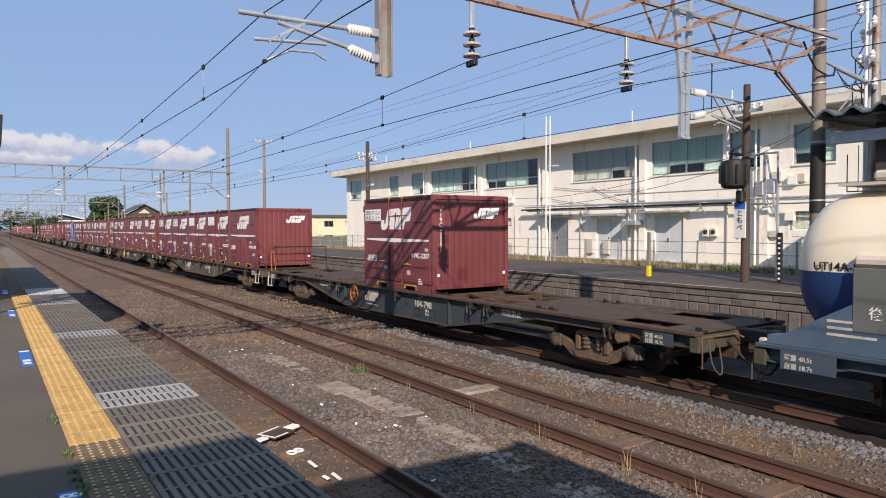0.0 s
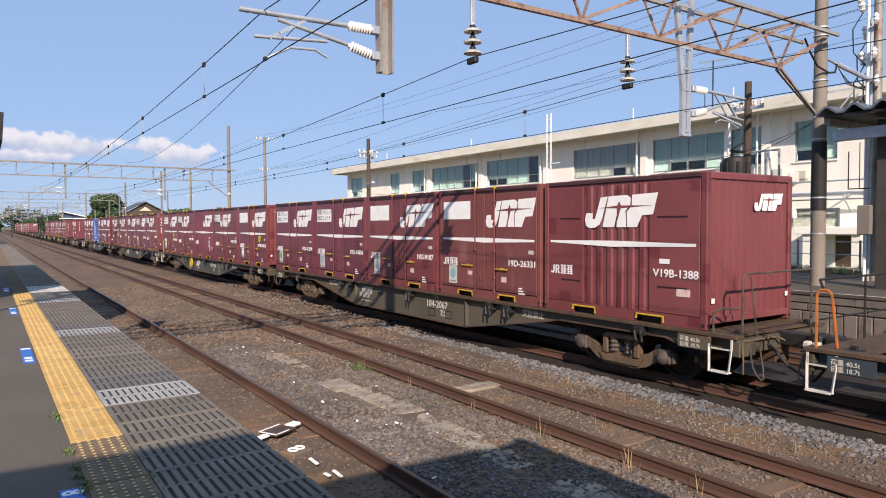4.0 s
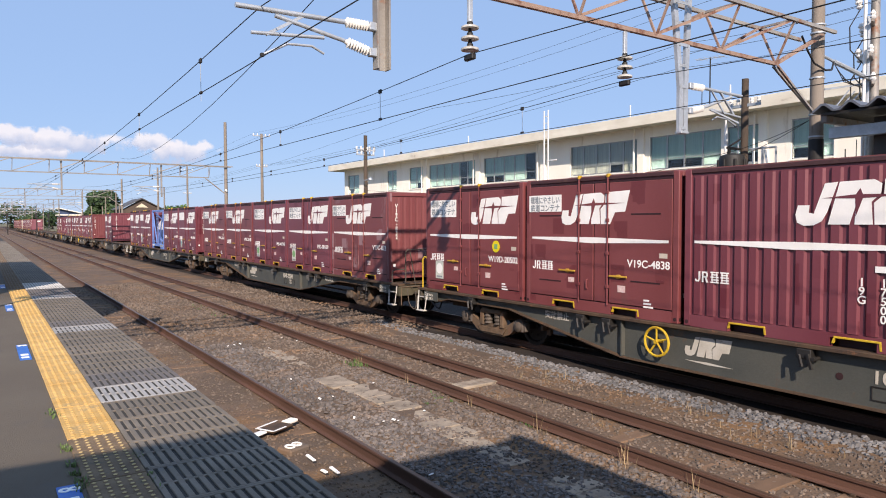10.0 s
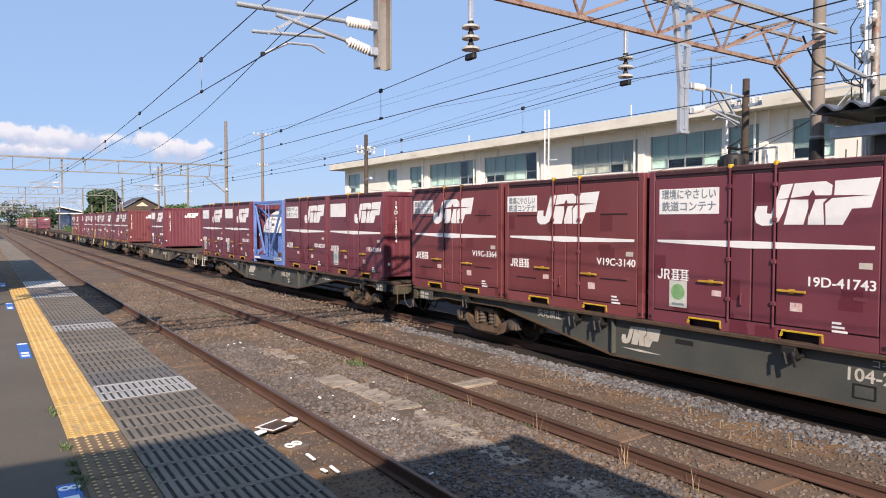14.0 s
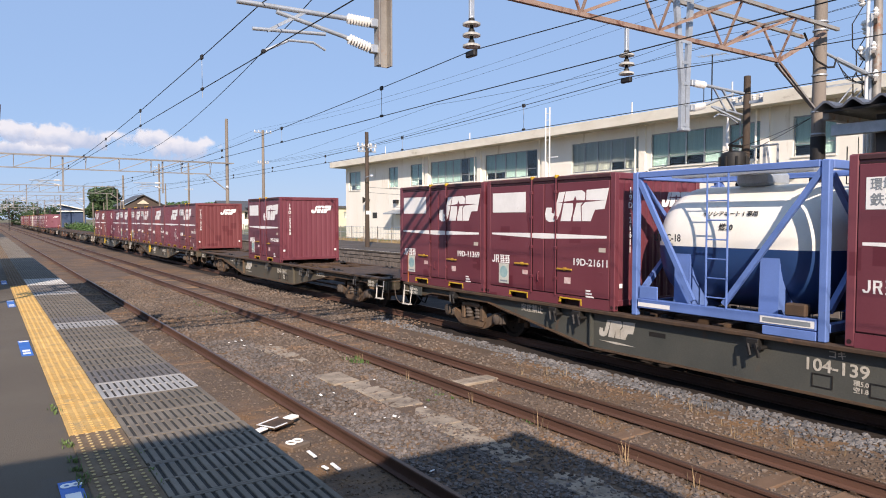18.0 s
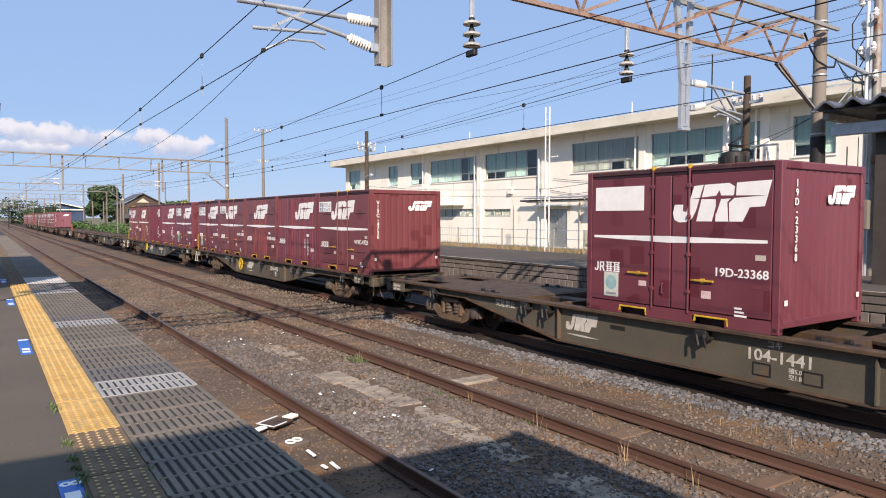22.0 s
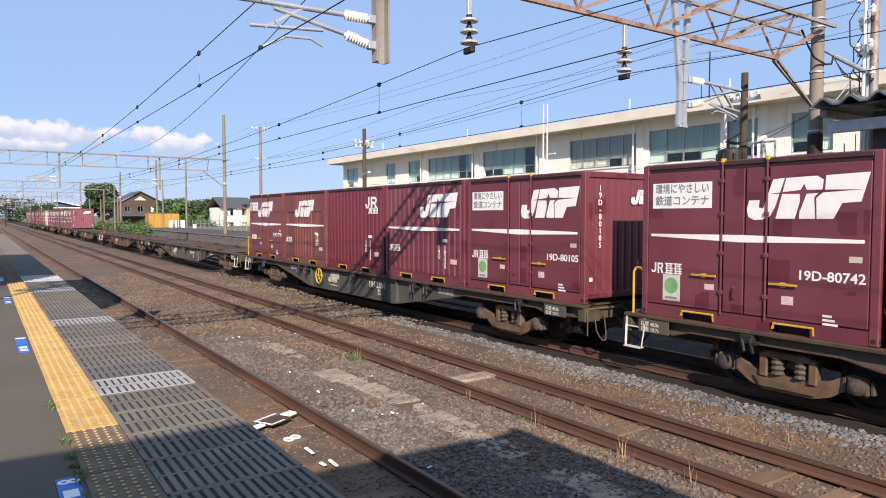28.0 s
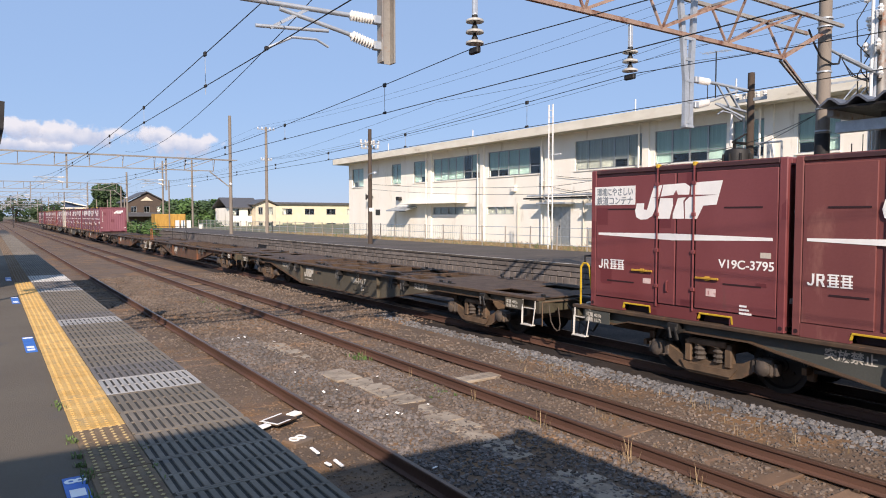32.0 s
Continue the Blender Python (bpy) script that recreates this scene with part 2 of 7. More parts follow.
M_CPOLE = paint("concrete_pole", lin("8a7f72"), lin("7b7166"), 2, 0.85, grain=40, bump=0.2, stain=lin("5f564c"), stain_at=0.6, stain_scale=3, stretch=(1, 1, 0.3))
M_WOODPOLE = paint("wood_pole", lin("56493d"), lin("453a31"), 4, 0.9, grain=60, bump=0.3, stretch=(1, 1, 0.15))
M_BLACKBAND = paint("black_wrap", lin("24211f"), lin("1e1b1a"), 4, 0.7, bump=0.1)
M_LEAF = paint("foliage", lin("3f5a2b"), lin("557038"), 1.0, 0.7, grain=9, bump=0.0, vary=0.4, pieces=True, wet=0.1)
M_LEAF_DARK = paint("foliage_dark", lin("31462a"), lin("40552f"), 1.0, 0.7, grain=9, bump=0.0, vary=0.4, pieces=True, wet=0.1)
M_DRY = paint("dry_grass", lin("a08a68"), lin("8e7857"), 1.0, 0.85, bump=0.0, vary=0.35, pieces=True)
M_BARK = paint("bark", lin("5a4a3c"), lin("493c31"), 5, 0.9, bump=0.4)
M_TANKW = paint("tank_white", lin("f3eee2"), lin("eae3d3"), 1.2, 0.35, bump=0.03, stain=lin("cbb99a"), stain_at=0.66, stain_scale=2, stretch=(1, 1, 0.3), wet=0.03)
M_TANKB = paint("tank_blue", lin("2c4a78"), lin("27406a"), 1.2, 0.35, bump=0.03, wet=0.04)
M_FRAMEB = paint("frame_blue", lin("6884c0"), lin("5f7ab2"), 2, 0.5, bump=0.05, stain=lin("6a6a80"), stain_at=0.66, stain_scale=4, wet=0.05)
M_DUSTBLUE = paint("dusty_blue", lin("465a6c"), lin("526574"), 1.5, 0.6, bump=0.1, stain=lin("6d6c62"), stain_at=0.6, stain_scale=2)
M_SILVER = paint("jacket_beige", lin("cbbfae"), lin("b8ad9e"), 1.5, 0.6, bump=0.1)


def glass(name, tint, rough=0.04):
    m = bpy.data.materials.new(name)
    m.use_nodes = True
    b = m.node_tree.nodes["Principled BSDF"]
    b.inputs["Base Color"].default_value = tint
    b.inputs["Roughness"].default_value = rough
    b.inputs["Transmission Weight"].default_value = 1.0
    b.inputs["IOR"].default_value = 1.45
    return m


M_GLASS = glass("window_glass", (0.85, 0.93, 0.9, 1))


# ---- mesh building ----
class Shape:
    """Vertices and faces of one mesh."""

    def __init__(self):
        self.v, self.f = [], []

    def add(self, v, f):
        k = len(self.v)
        self.v.extend(v)
        self.f.extend([tuple(i + k for i in q) for q in f])
        return self

    def box(self, x0, x1, y0, y1, z0, z1, c=0.0):
        if c <= 0:
            v = [(x, y, z) for z in (z0, z1) for y in (y0, y1) for x in (x0, x1)]
            return self.add(v, [(0, 2, 3, 1), (4, 5, 7, 6), (0, 1, 5, 4), (2, 6, 7, 3), (0, 4, 6, 2), (1, 3, 7, 5)])
        lo, hi = (x0, y0, z0), (x1, y1, z1)
        v, idx = [], {}
        for sx in (0, 1):
            for sy in (0, 1):
                for sz in (0, 1):
                    s = (sx, sy, sz)
                    for ax in range(3):
                        p = [hi[i] - c if s[i] else lo[i] + c for i in range(3)]
                        p[ax] = hi[ax] if s[ax] else lo[ax]
                        idx[s, ax] = len(v)
                        v.append(tuple(p))
        f = []
        for ax in range(3):
            a, b = [(1, 2), (2, 0), (0, 1)][ax]
            for side in (0, 1):
                ring = []
                for sa, sb in ((0, 0), (1, 0), (1, 1), (0, 1)):
                    s = [0, 0, 0]
                    s[ax], s[a], s[b] = side, sa, sb
                    ring.append(idx[tuple(s), ax])
                f.append(tuple(ring if side else ring[::-1]))
            for sa in (0, 1):
                for sb in (0, 1):
                    s0, s1 = [0, 0, 0], [0, 0, 0]
                    s0[a] = s1[a] = sa
                    s0[b] = s1[b] = sb
                    s0[ax], s1[ax] = 0, 1
                    q = [idx[tuple(s0), a], idx[tuple(s1), a], idx[tuple(s1), b], idx[tuple(s0), b]]
                    f.append(tuple(q if sa == sb else q[::-1]))
        for s in [(i, j, k) for i in (0, 1) for j in (0, 1) for k in (0, 1)]:
            q = [idx[s, 0], idx[s, 1], idx[s, 2]]
            f.append(tuple(q if sum(s) % 2 == 1 else q[::-1]))
        return self.add(v, f)

    def prism(self, poly, axis, a, b):
        n = len(poly)
        put = {"x": lambda p, d: (d, p[0], p[1]), "y": lambda p, d: (p[0], d, p[1]), "z": lambda p, d: (p[0], p[1], d)}[axis]
        v = [put(p, a) for p in poly] + [put(p, b) for p in poly]
        area = sum(poly[i][0] * poly[(i + 1) % n][1] - poly[(i + 1) % n][0] * poly[i][1] for i in range(n))
        flip = (area < 0) ^ (axis == "y") ^ (b < a)
        f = [tuple(range(n))[::-1], tuple(range(n, 2 * n))] + [(i, (i + 1) % n, n + (i + 1) % n, n + i) for i in range(n)]
        return self.add(v, [q[::-1] for q in f] if flip else f)

    def tube(self, p, q, r, n=8, r2=None):
        p, q = Vector(p), Vector(q)
        d = (q - p).normalized()
        a = d.orthogonal().normalized()
        b = d.cross(a)
        r2 = r if r2 is None else r2
        v = []
        for o, w in ((p, r), (q, r2)):
            for i in range(n):
                t = 2 * math.pi * i / n
                v.append(tuple(o + (a * math.cos(t) + b * math.sin(t)) * w))
        f = [tuple(range(n))[::-1], tuple(range(n, 2 * n))] + [(i, (i + 1) % n, n + (i + 1) % n, n + i) for i in range(n)]
        return self.add(v, f)

    def bar(self, p, q, w, h, up=(0, 0, 1)):
        """A rectangular bar from p to q, w wide and h high."""
        p, q = Vector(p), Vector(q)
        d = (q - p).normalized()
        s = d.cross(Vector(up))
        s = (s if s.length > 1e-3 else d.orthogonal()).normalized()
        u = s.cross(d)
        v = [tuple(o + s * i * w / 2 + u * j * h / 2) for o in (p, q) for i, j in ((-1, -1), (1, -1), (1, 1), (-1, 1))]
        return self.add(v, [(3, 2, 1, 0), (4, 5, 6, 7), (0, 1, 5, 4), (1, 2, 6, 5), (2, 3, 7, 6), (3, 0, 4, 7)])

    def path(self, pts, r, n=6):
        for p, q in zip(pts, pts[1:]):
            self.tube(p, q, r, n)
        return self

    def lathe(self, profile, p, way, n=16):
        """Turn (radius, along) pairs round the line from p along way."""
        p, d = Vector(p), Vector(way).normalized()
        a = d.orthogonal().normalized()
        b = d.cross(a)
        v, f = [], []
        for r, z in profile:
            for i in range(n):
                t = 2 * math.pi * i / n
                v.append(tuple(p + d * z + (a * math.cos(t) + b * math.sin(t)) * r))
        for k in range(len(profile) - 1):
            for i in range(n):
                j = (i + 1) % n
                f.append((k * n + i, k * n + j, (k + 1) * n + j, (k + 1) * n + i))
        f.append(tuple(range(n))[::-1])
        f.append(tuple(range((len(profile) - 1) * n, len(profile) * n)))
        return self.add(v, f)

    def mesh(self, name, material, smooth=False):
        me = bpy.data.meshes.new(name)
        me.from_pydata(self.v, [], self.f)
        me.materials.append(material)
        if smooth:
            me.polygons.foreach_set("use_smooth", [True] * len(me.polygons))
            me.set_sharp_from_angle(angle=radians(40))
        me.update()
        return me


def part(name, shape, material, parent=None, label="", smooth=False, kind=""):
    """One mesh object of that shape, under a thing or a part."""
    me = shape if isinstance(shape, bpy.types.Mesh) else shape.mesh(name, material, smooth)
    ob = new(name, me)
    ob.parent = parent
    if label or kind:
        tagged(ob, label, kind=kind)
    return ob


def thing(name, label, category, at=None, group="", kind=""):
    ob = new(name)
    ob.empty_display_size = 0.3
    ob.matrix_basis = at or Matrix()
    return tagged(ob, label, category, group, kind)


def lone(name, shape, material, label, category="", kind="", group="", smooth=False):
    ob = part(name, shape, material, None, smooth=smooth)
    return tagged(ob, label, category, group, kind)


LETTERS = {}


def lettering(text, size, material, depth=0.002):
    """The mesh of a line of writing: it stands in the xz plane, reads from x = 0 to the right seen from -y, baseline at z = 0."""
    key = (text, size, material.name)
    if key not in LETTERS:
        cu = bpy.data.curves.new("writing", "FONT")
        cu.body, cu.size, cu.extrude = text, size, depth
        cu.resolution_u = 3
        cu.offset = size * 0.016
        ob = bpy.data.objects.new("writing", cu)
        scene.collection.objects.link(ob)
        bpy.context.view_layer.update()
        me = bpy.data.meshes.new_from_object(ob.evaluated_get(bpy.context.evaluated_depsgraph_get()))
        bpy.data.objects.remove(ob)
        me.transform(pose(0, 0, 0, 90))
        me.materials.clear()
        me.materials.append(material)
        xs = [v.co.x for v in me.vertices] or [0]
        LETTERS[key] = (me, max(xs))
    return LETTERS[key]

M_SLAB = paint("slab_tan", lin("a89883"), lin("8d7f6d"), 5, 0.85, grain=70, bump=0.35, stain=lin("6f6152"), stain_at=0.52, stain_scale=4, vary=0.08)
M_EDGEWHITE = paint("edge_white", lin("d2cbbf"), lin("aaa297"), 2, 0.85, grain=60, bump=0.2, stain=lin("7b7268"), stain_at=0.55, stain_scale=2.5, stretch=(1, 0.3, 1))

M_DOORGREY = paint("door_grey", lin("d3d6d4"), lin("c6cac9"), 1.2, 0.6, bump=0.05, stain=lin("8c9296"), stain_at=0.62, stain_scale=2)
M_NETGREEN = paint("net_green", lin("7b8f80"), lin("6d8172"), 3, 0.6, bump=0)
M_NAVYINK = paint("navy_ink", lin("24365e"), lin("1f2f54"), 3, 0.5, bump=0)
M_YELLOWP = paint("bright_yellow", lin("e6d21c"), lin("d8c414"), 4, 0.5, bump=0.03)
M_ROOFSHEET = paint("roof_sheet_grey", lin("6d7178"), lin("5f636a"), 2, 0.5, metal=0.3, bump=0.05, stain=lin("4b4c4e"), stain_at=0.6, stain_scale=3)
M_DARKCOL = paint("dark_column", lin("4a433d"), lin("3b3530"), 2, 0.7, bump=0.1)

M_INS = paint("insulator_glaze", lin("c4c2ba"), lin("aaa79e"), 4, 0.3, bump=0.0, stain=lin("7d7870"), stain_at=0.58, stain_scale=9)


M_GRASS = paint("fresh_grass", lin("5d7440"), lin("74854f"), 1.0, 0.7, grain=9, bump=0.0, vary=0.3, pieces=True, wet=0.1)
# oil-stained ballast, its colour darkened further to hold the shade under the train
M_OILY_SHADED = paint("oily_ballast", lin("352b23"), lin("271f1a"), 1.5, 0.85, grain=34, bump=0.9, stain=lin("4d4034"), stain_at=0.56, stain_scale=1.2, wet=0.3)
M_TOPRAIL = paint("grimy_top_rail", lin("4a2b2d"), lin("3c2628"), 2, 0.7, bump=0.1, stain=lin("5a4038"), stain_at=0.55, stain_scale=4)
M_HANDLE = paint("ochre_handle", lin("c39a34"), lin("a87c28"), 6, 0.55, stain=lin("6b4a22"), stain_at=0.58, stain_scale=12)
M_HEADSTOCK = paint("khaki_headstock", lin("544d3c"), lin("45402f"), 2, 0.75, bump=0.15, stain=lin("38302a"), stain_at=0.52, stain_scale=3)
M_FARSTEEL = paint("far_grey_steel", lin("96918b"), lin("807b75"), 2, 0.6, metal=0.2, bump=0.05)
M_JACKET = paint("soiled_jacket", lin("6f7068"), lin("5f625e"), 1.0, 0.75, bump=0.1, stain=lin("4b5862"), stain_at=0.5, stain_scale=1.2)
M_WHITESLAB = paint("white_slab", lin("d2cfc9"), lin("c0bdb6"), 3, 0.8, grain=90, bump=0.2, stain=lin("a09c95"), stain_at=0.6, stain_scale=3)
M_TANKCREAM = paint("tank_cream", lin("ecdfc4"), lin("e2d4b6"), 1.2, 0.4, bump=0.03, stain=lin("cbb99a"), stain_at=0.64, stain_scale=2, stretch=(1, 1, 0.3), wet=0.03)
# ---- ground, track bed, tracks ----
rng = np.random.default_rng(7)
EDGE, TOP = 1.62, 1.1          # near platform's edge and height
FEDGE, FTOP = 15.45, 1.12      # far platform's edge and height
GROUND = 0.9                   # ground beyond the far platform


def sheet_grid(xs, ys, zf):
    v = [(x, y, zf(x, y)) for y in ys for x in xs]
    n = len(xs)
    f = [(j * n + i, j * n + i + 1, (j + 1) * n + i + 1, (j + 1) * n + i) for j in range(len(ys) - 1) for i in range(n - 1)]
    return Shape().add(v, f)


def bed_z(x, y):
    z = -0.17 + 0.035 * noise.noise((x * 0.8, y * 0.5, 0)) + 0.018 * noise.noise((x * 3.1, y * 3.1, 4))
    for c in (3.16, 6.83, 10.55, 14.05):
        d = abs(x - c)
        if d < 0.75:
            z -= 0.01
    if x < 2.3:
        z -= 0.06
    return z


ys = list(np.arange(-8, 30, 0.22)) + list(np.arange(30, 90, 1.2)) + list(np.arange(90, 620, 12))
xs = list(np.arange(1.5, 9.31, 0.2)) + [9.42]
lone("track_bed", sheet_grid(xs, ys, bed_z), M_BALLAST, "brown-grey ballast and dirt between the tracks", "ballast", "structure", smooth=True)

# separate bed strip: oil stain and the train's shade share one dark colour
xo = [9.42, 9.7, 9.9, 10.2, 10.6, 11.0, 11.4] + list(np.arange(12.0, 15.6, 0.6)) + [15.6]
lone("oily_ballast", sheet_grid(xo, ys, bed_z), M_OILY_SHADED, "oil-stained ballast under the train, darkened further for its shade", "ballast", "structure", smooth=True)

g = Shape()
gx = [-3800, -600, -60, 1.45, 15.55, 15.6, 19.0, 24.0, 60, 200, 900, 3800]
gz = [-0.4, -0.4, -0.4, -0.4, -0.4, GROUND, GROUND, GROUND, GROUND, GROUND, GROUND, GROUND]
gy = [-3800, -300, -60, 0, 40, 95, 130, 300, 900, 3800]
v = [(x, y, z if not (x > 15.55 and y > 130) else z - 1.0) for y in gy for x, z in zip(gx, gz)]
n = len(gx)
lone("ground", g.add(v, [(j * n + i, j * n + i + 1, (j + 1) * n + i + 1, (j + 1) * n + i) for j in range(len(gy) - 1) for i in range(n - 1)]), M_SOIL, "dry soil and sparse weeds around the station", "ground", "structure")

RAIL = [(-0.063, -0.153), (0.063, -0.153), (0.063, -0.143), (0.012, -0.125), (0.010, -0.045), (0.032, -0.033), (0.0325, -0.004), (0.028, 0.0), (-0.028, 0.0), (-0.0325, -0.004), (-0.032, -0.033), (-0.010, -0.045), (-0.012, -0.125), (-0.063, -0.143)]
rail_me = Shape().prism(RAIL, "y", -40, 600).mesh("rail", M_RAIL)
head_me = Shape().box(-0.024, 0.024, -40, 600, 0.0005, 0.003).mesh("running_surface", M_RAILTOP)
M_SLEEPER = paint("sleeper_wood", lin("84684f"), lin("6d5642"), 5, 0.9, grain=60, bump=0.4, stain=lin("8f7458"), stain_at=0.56, stain_scale=3, vary=0.18, stretch=(0.3, 1, 1))
sleeper_me = Shape().box(-1.05, 1.05, -0.11, 0.11, -0.29, -0.135, 0.012).mesh("sleeper", M_SLEEPER)
clip_me = Shape().box(-0.1, 0.1, -0.05, 0.05, -0.145, -0.125, 0.004).box(0.07, 0.1, -0.03, 0.03, -0.13, -0.1, 0.006).box(-0.1, -0.07, -0.03, 0.03, -0.13, -0.1, 0.006).mesh("rail_clip", M_RUST)
TRACKS = (3.16, 6.846, 10.55, 14.05)
for c in TRACKS:
    tr = thing("railway_track", "rusty narrow-gauge rails on timber sleepers in dirty ballast", "track", pose(c, 0, 0), kind="structure")
    for d in (-0.566, 0.566):
        r = part("rail", rail_me, None, tr, "rust-brown steel rail")
        r.location.x = d
        part("running_surface", head_me, None, r)
    for i in range(-6, 90 if c < 8 else 60):
        s = part("sleeper", sleeper_me, None, tr)
        s.matrix_basis = pose(rng.uniform(-0.04, 0.04), i * 0.66 + rng.uniform(-0.05, 0.05), rng.uniform(-0.05, 0.0) - (0.1 if c > 9 else 0.03), 0, 0, rng.uniform(-1.5, 1.5))
        if c < 8 and 2 < i < 40:
            for d in (-0.566, 0.566):
                k = part("rail_clip", clip_me, None, s)
                k.location.x = d

# cable trough of concrete slabs
tro = thing("cable_trough", "line of worn concrete cable trough lids half buried in ballast", "trough", kind="structure")
y = -1.0
while y < 15.5:
    w = rng.choice([0.42, 0.5, 0.62])
    if not 11.3 < y < 12.0:
        lowered = rng.uniform(0.025, 0.04) if 8.2 < y < 11.2 else rng.uniform(0.035, 0.06)
        x0 = (4.86 if 10.2 < y < 14.5 else 4.98) + rng.uniform(-0.025, 0.025)
        s = part("slab", Shape().box(x0, x0 + 0.5, y, y + w - 0.015, -0.26, -0.105, 0.012), M_SLAB, tro)
        s.matrix_basis = pose(x0 + 0.25, y + w / 2, -lowered - 0.012, rng.uniform(-1, 1), rng.uniform(-2, 2), rng.uniform(-3.5, 3.5)) @ pose(-x0 - 0.25, -y - w / 2, 0)
    y += w


# loose stones: chunks of four-sided rubble, joined
def stones(name, areas, material, label):
    base = np.array([(-1, -1, -0.8), (1, -1, -0.7), (1, 1, -0.8), (-1, 1, -0.7), (-0.7, -0.8, 0.8), (0.8, -0.6, 0.7), (0.6, 0.8, 0.9), (-0.8, 0.6, 0.75)])
    quads = np.array([(0, 3, 2, 1), (4, 5, 6, 7), (0, 1, 5, 4), (1, 2, 6, 5), (2, 3, 7, 6), (3, 0, 4, 7)])
    V, F, k = [], [], 0
    for x0, x1, y0, y1, per, r0, r1 in areas:
        m = int((x1 - x0) * (y1 - y0) * per)
        px, py = rng.uniform(x0, x1, m), rng.uniform(y0, y1, m)
        for x, y in zip(px, py):
            if any(abs(abs(x - c) - 0.566) < 0.06 for c in TRACKS):
                continue
            if (4.84 if 10.2 < y < 14.5 else 4.97) < x < 5.5 and y < 14.5 and rng.random() < (0.93 if 8.2 < y < 11.2 else 0.5):
                continue
            r = rng.uniform(r0, r1)
            p = base * (1 + rng.uniform(-0.35, 0.35, (8, 3))) * (r * np.array([1, rng.uniform(0.6, 1.0), rng.uniform(0.5, 0.8)]))
            a, b = rng.uniform(0, 6.28), rng.uniform(-0.6, 0.6)
            ca, sa, cb, sb = math.cos(a), math.sin(a), math.cos(b), math.sin(b)
            R = np.array([[ca, -sa * cb, sa * sb], [sa, ca * cb, -ca * sb], [0, sb, cb]])
            V.append(p @ R.T + np.array([x, y, bed_z(x, y) + r * 0.35]))
            F.append(quads + k)
            k += 8
    me = bpy.data.meshes.new(name)
    me.from_pydata(np.concatenate(V).tolist(), [], np.concatenate(F).tolist())
    me.materials.append(material)
    tagged(new(name, me), label, "ballast", kind="stuff")


stones("ballast_stones_grey", [(3.85, 5.0, 2.5, 9, 420, 0.015, 0.032), (3.85, 5.0, 9, 16, 260, 0.016, 0.034), (5.0, 6.1, 2.5, 12, 170, 0.015, 0.03)], M_STONE_MIX, "loose grey-brown ballast stones")
stones("ballast_stones", [(5.0, 6.1, 2.5, 9, 300, 0.012, 0.028), (4.9, 6.1, 9, 16, 260, 0.014, 0.03), (3.85, 6.1, 16, 34, 90, 0.02, 0.04),
                          (6.1, 8.8, 2.5, 11, 190, 0.01, 0.024), (6.1, 8.6, 11, 26, 80, 0.016, 0.032), (2.3, 3.75, 5, 16, 170, 0.007, 0.018), (2.5, 3.65, 16, 34, 60, 0.015, 0.03), (8.2, 10, 15, 34, 60, 0.02, 0.04)], M_STONE, "loose brown and grey ballast stones")
stones("ballast_shoulder", [(8.9, 9.42, 3.0, 10, 330, 0.02, 0.036), (8.95, 9.42, 10, 17, 220, 0.02, 0.038), (8.6, 8.95, 3.0, 11, 110, 0.015, 0.03)], M_STONE_GREY, "clean blue-grey ballast stones along the train's track")

# ---- near platform ----
pl = lone("platform_near", Shape().box(-7.0, EDGE - 0.02, -45, 88, -0.45, TOP - 0.012, 0.01), M_ASPHALT, "asphalt platform with tactile paving and slotted edge boards", "platform", "structure")
board = Shape().box(0.845, EDGE, 0.004, 0.636, -0.045, -0.018)
for yy in (0.0, 0.306, 0.612):
    board.box(0.84, EDGE + 0.005, yy + 0.004, yy + 0.028, -0.03, 0.0, 0.003)
nb = 13
for i in range(nb + 1):
    x = 0.845 + (EDGE - 0.845) * i / nb
    board.box(x - 0.018, x + 0.018, 0.03, 0.61, -0.03, 0.0, 0.003)
board_me = [board.mesh("slotted_board", m) for m in (M_SLOT, M_SLOT_PALE, M_SLOT_DIM, M_WHITESLAB)]
# thin dark sheet under the ribs: painted shade, makes the slots look deep
under_me = Shape().box(0.842, EDGE - 0.001, -45, 88, TOP - 0.0125, TOP - 0.0105).mesh("slot_bed", M_SLOTSHADE)
part("slot_bed", under_me, None, pl, "dark sheet that paints the shade inside the slots")
y = 0.74
while y < 70:
    i = round((y - 0.74) / 0.64)
    b = part("slotted_board", board_me[3 if i in (28, 29, 30) else 1 if i in (3, 9, 16, 24) else 2 if i in (10, 17, 25, 26, 27) else 0], None, pl)
    b.matrix_basis = pose(0, y, TOP + 0.0 + rng.uniform(-0.003, 0.003))
    y += 0.64
tile = Shape().box(0, 0.345, 0.002, 0.328, -0.02, 0.0, 0.003)
for i in range(5):
    for j in range(5):
        a, b = 0.045 + i * 0.064, 0.035 + j * 0.064
        tile.lathe([(0.02, 0.0), (0.013, 0.006)], (a, b, 0.0), (0, 0, 1), 6)
dots = Shape()
for i in range(5):
    for j in range(5):
        dots.lathe([(0.014, 0.0055), (0.009, 0.0085)], (0.045 + i * 0.064, 0.035 + j * 0.064, 0.0), (0, 0, 1), 6)
dots_me = dots.mesh("dots", M_DOT_OLD)
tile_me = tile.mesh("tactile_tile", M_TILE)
tile_worn_shaded = tile.mesh("tactile_tile", M_TILE_WORN_SHADED)
y, row = 0.9, 0
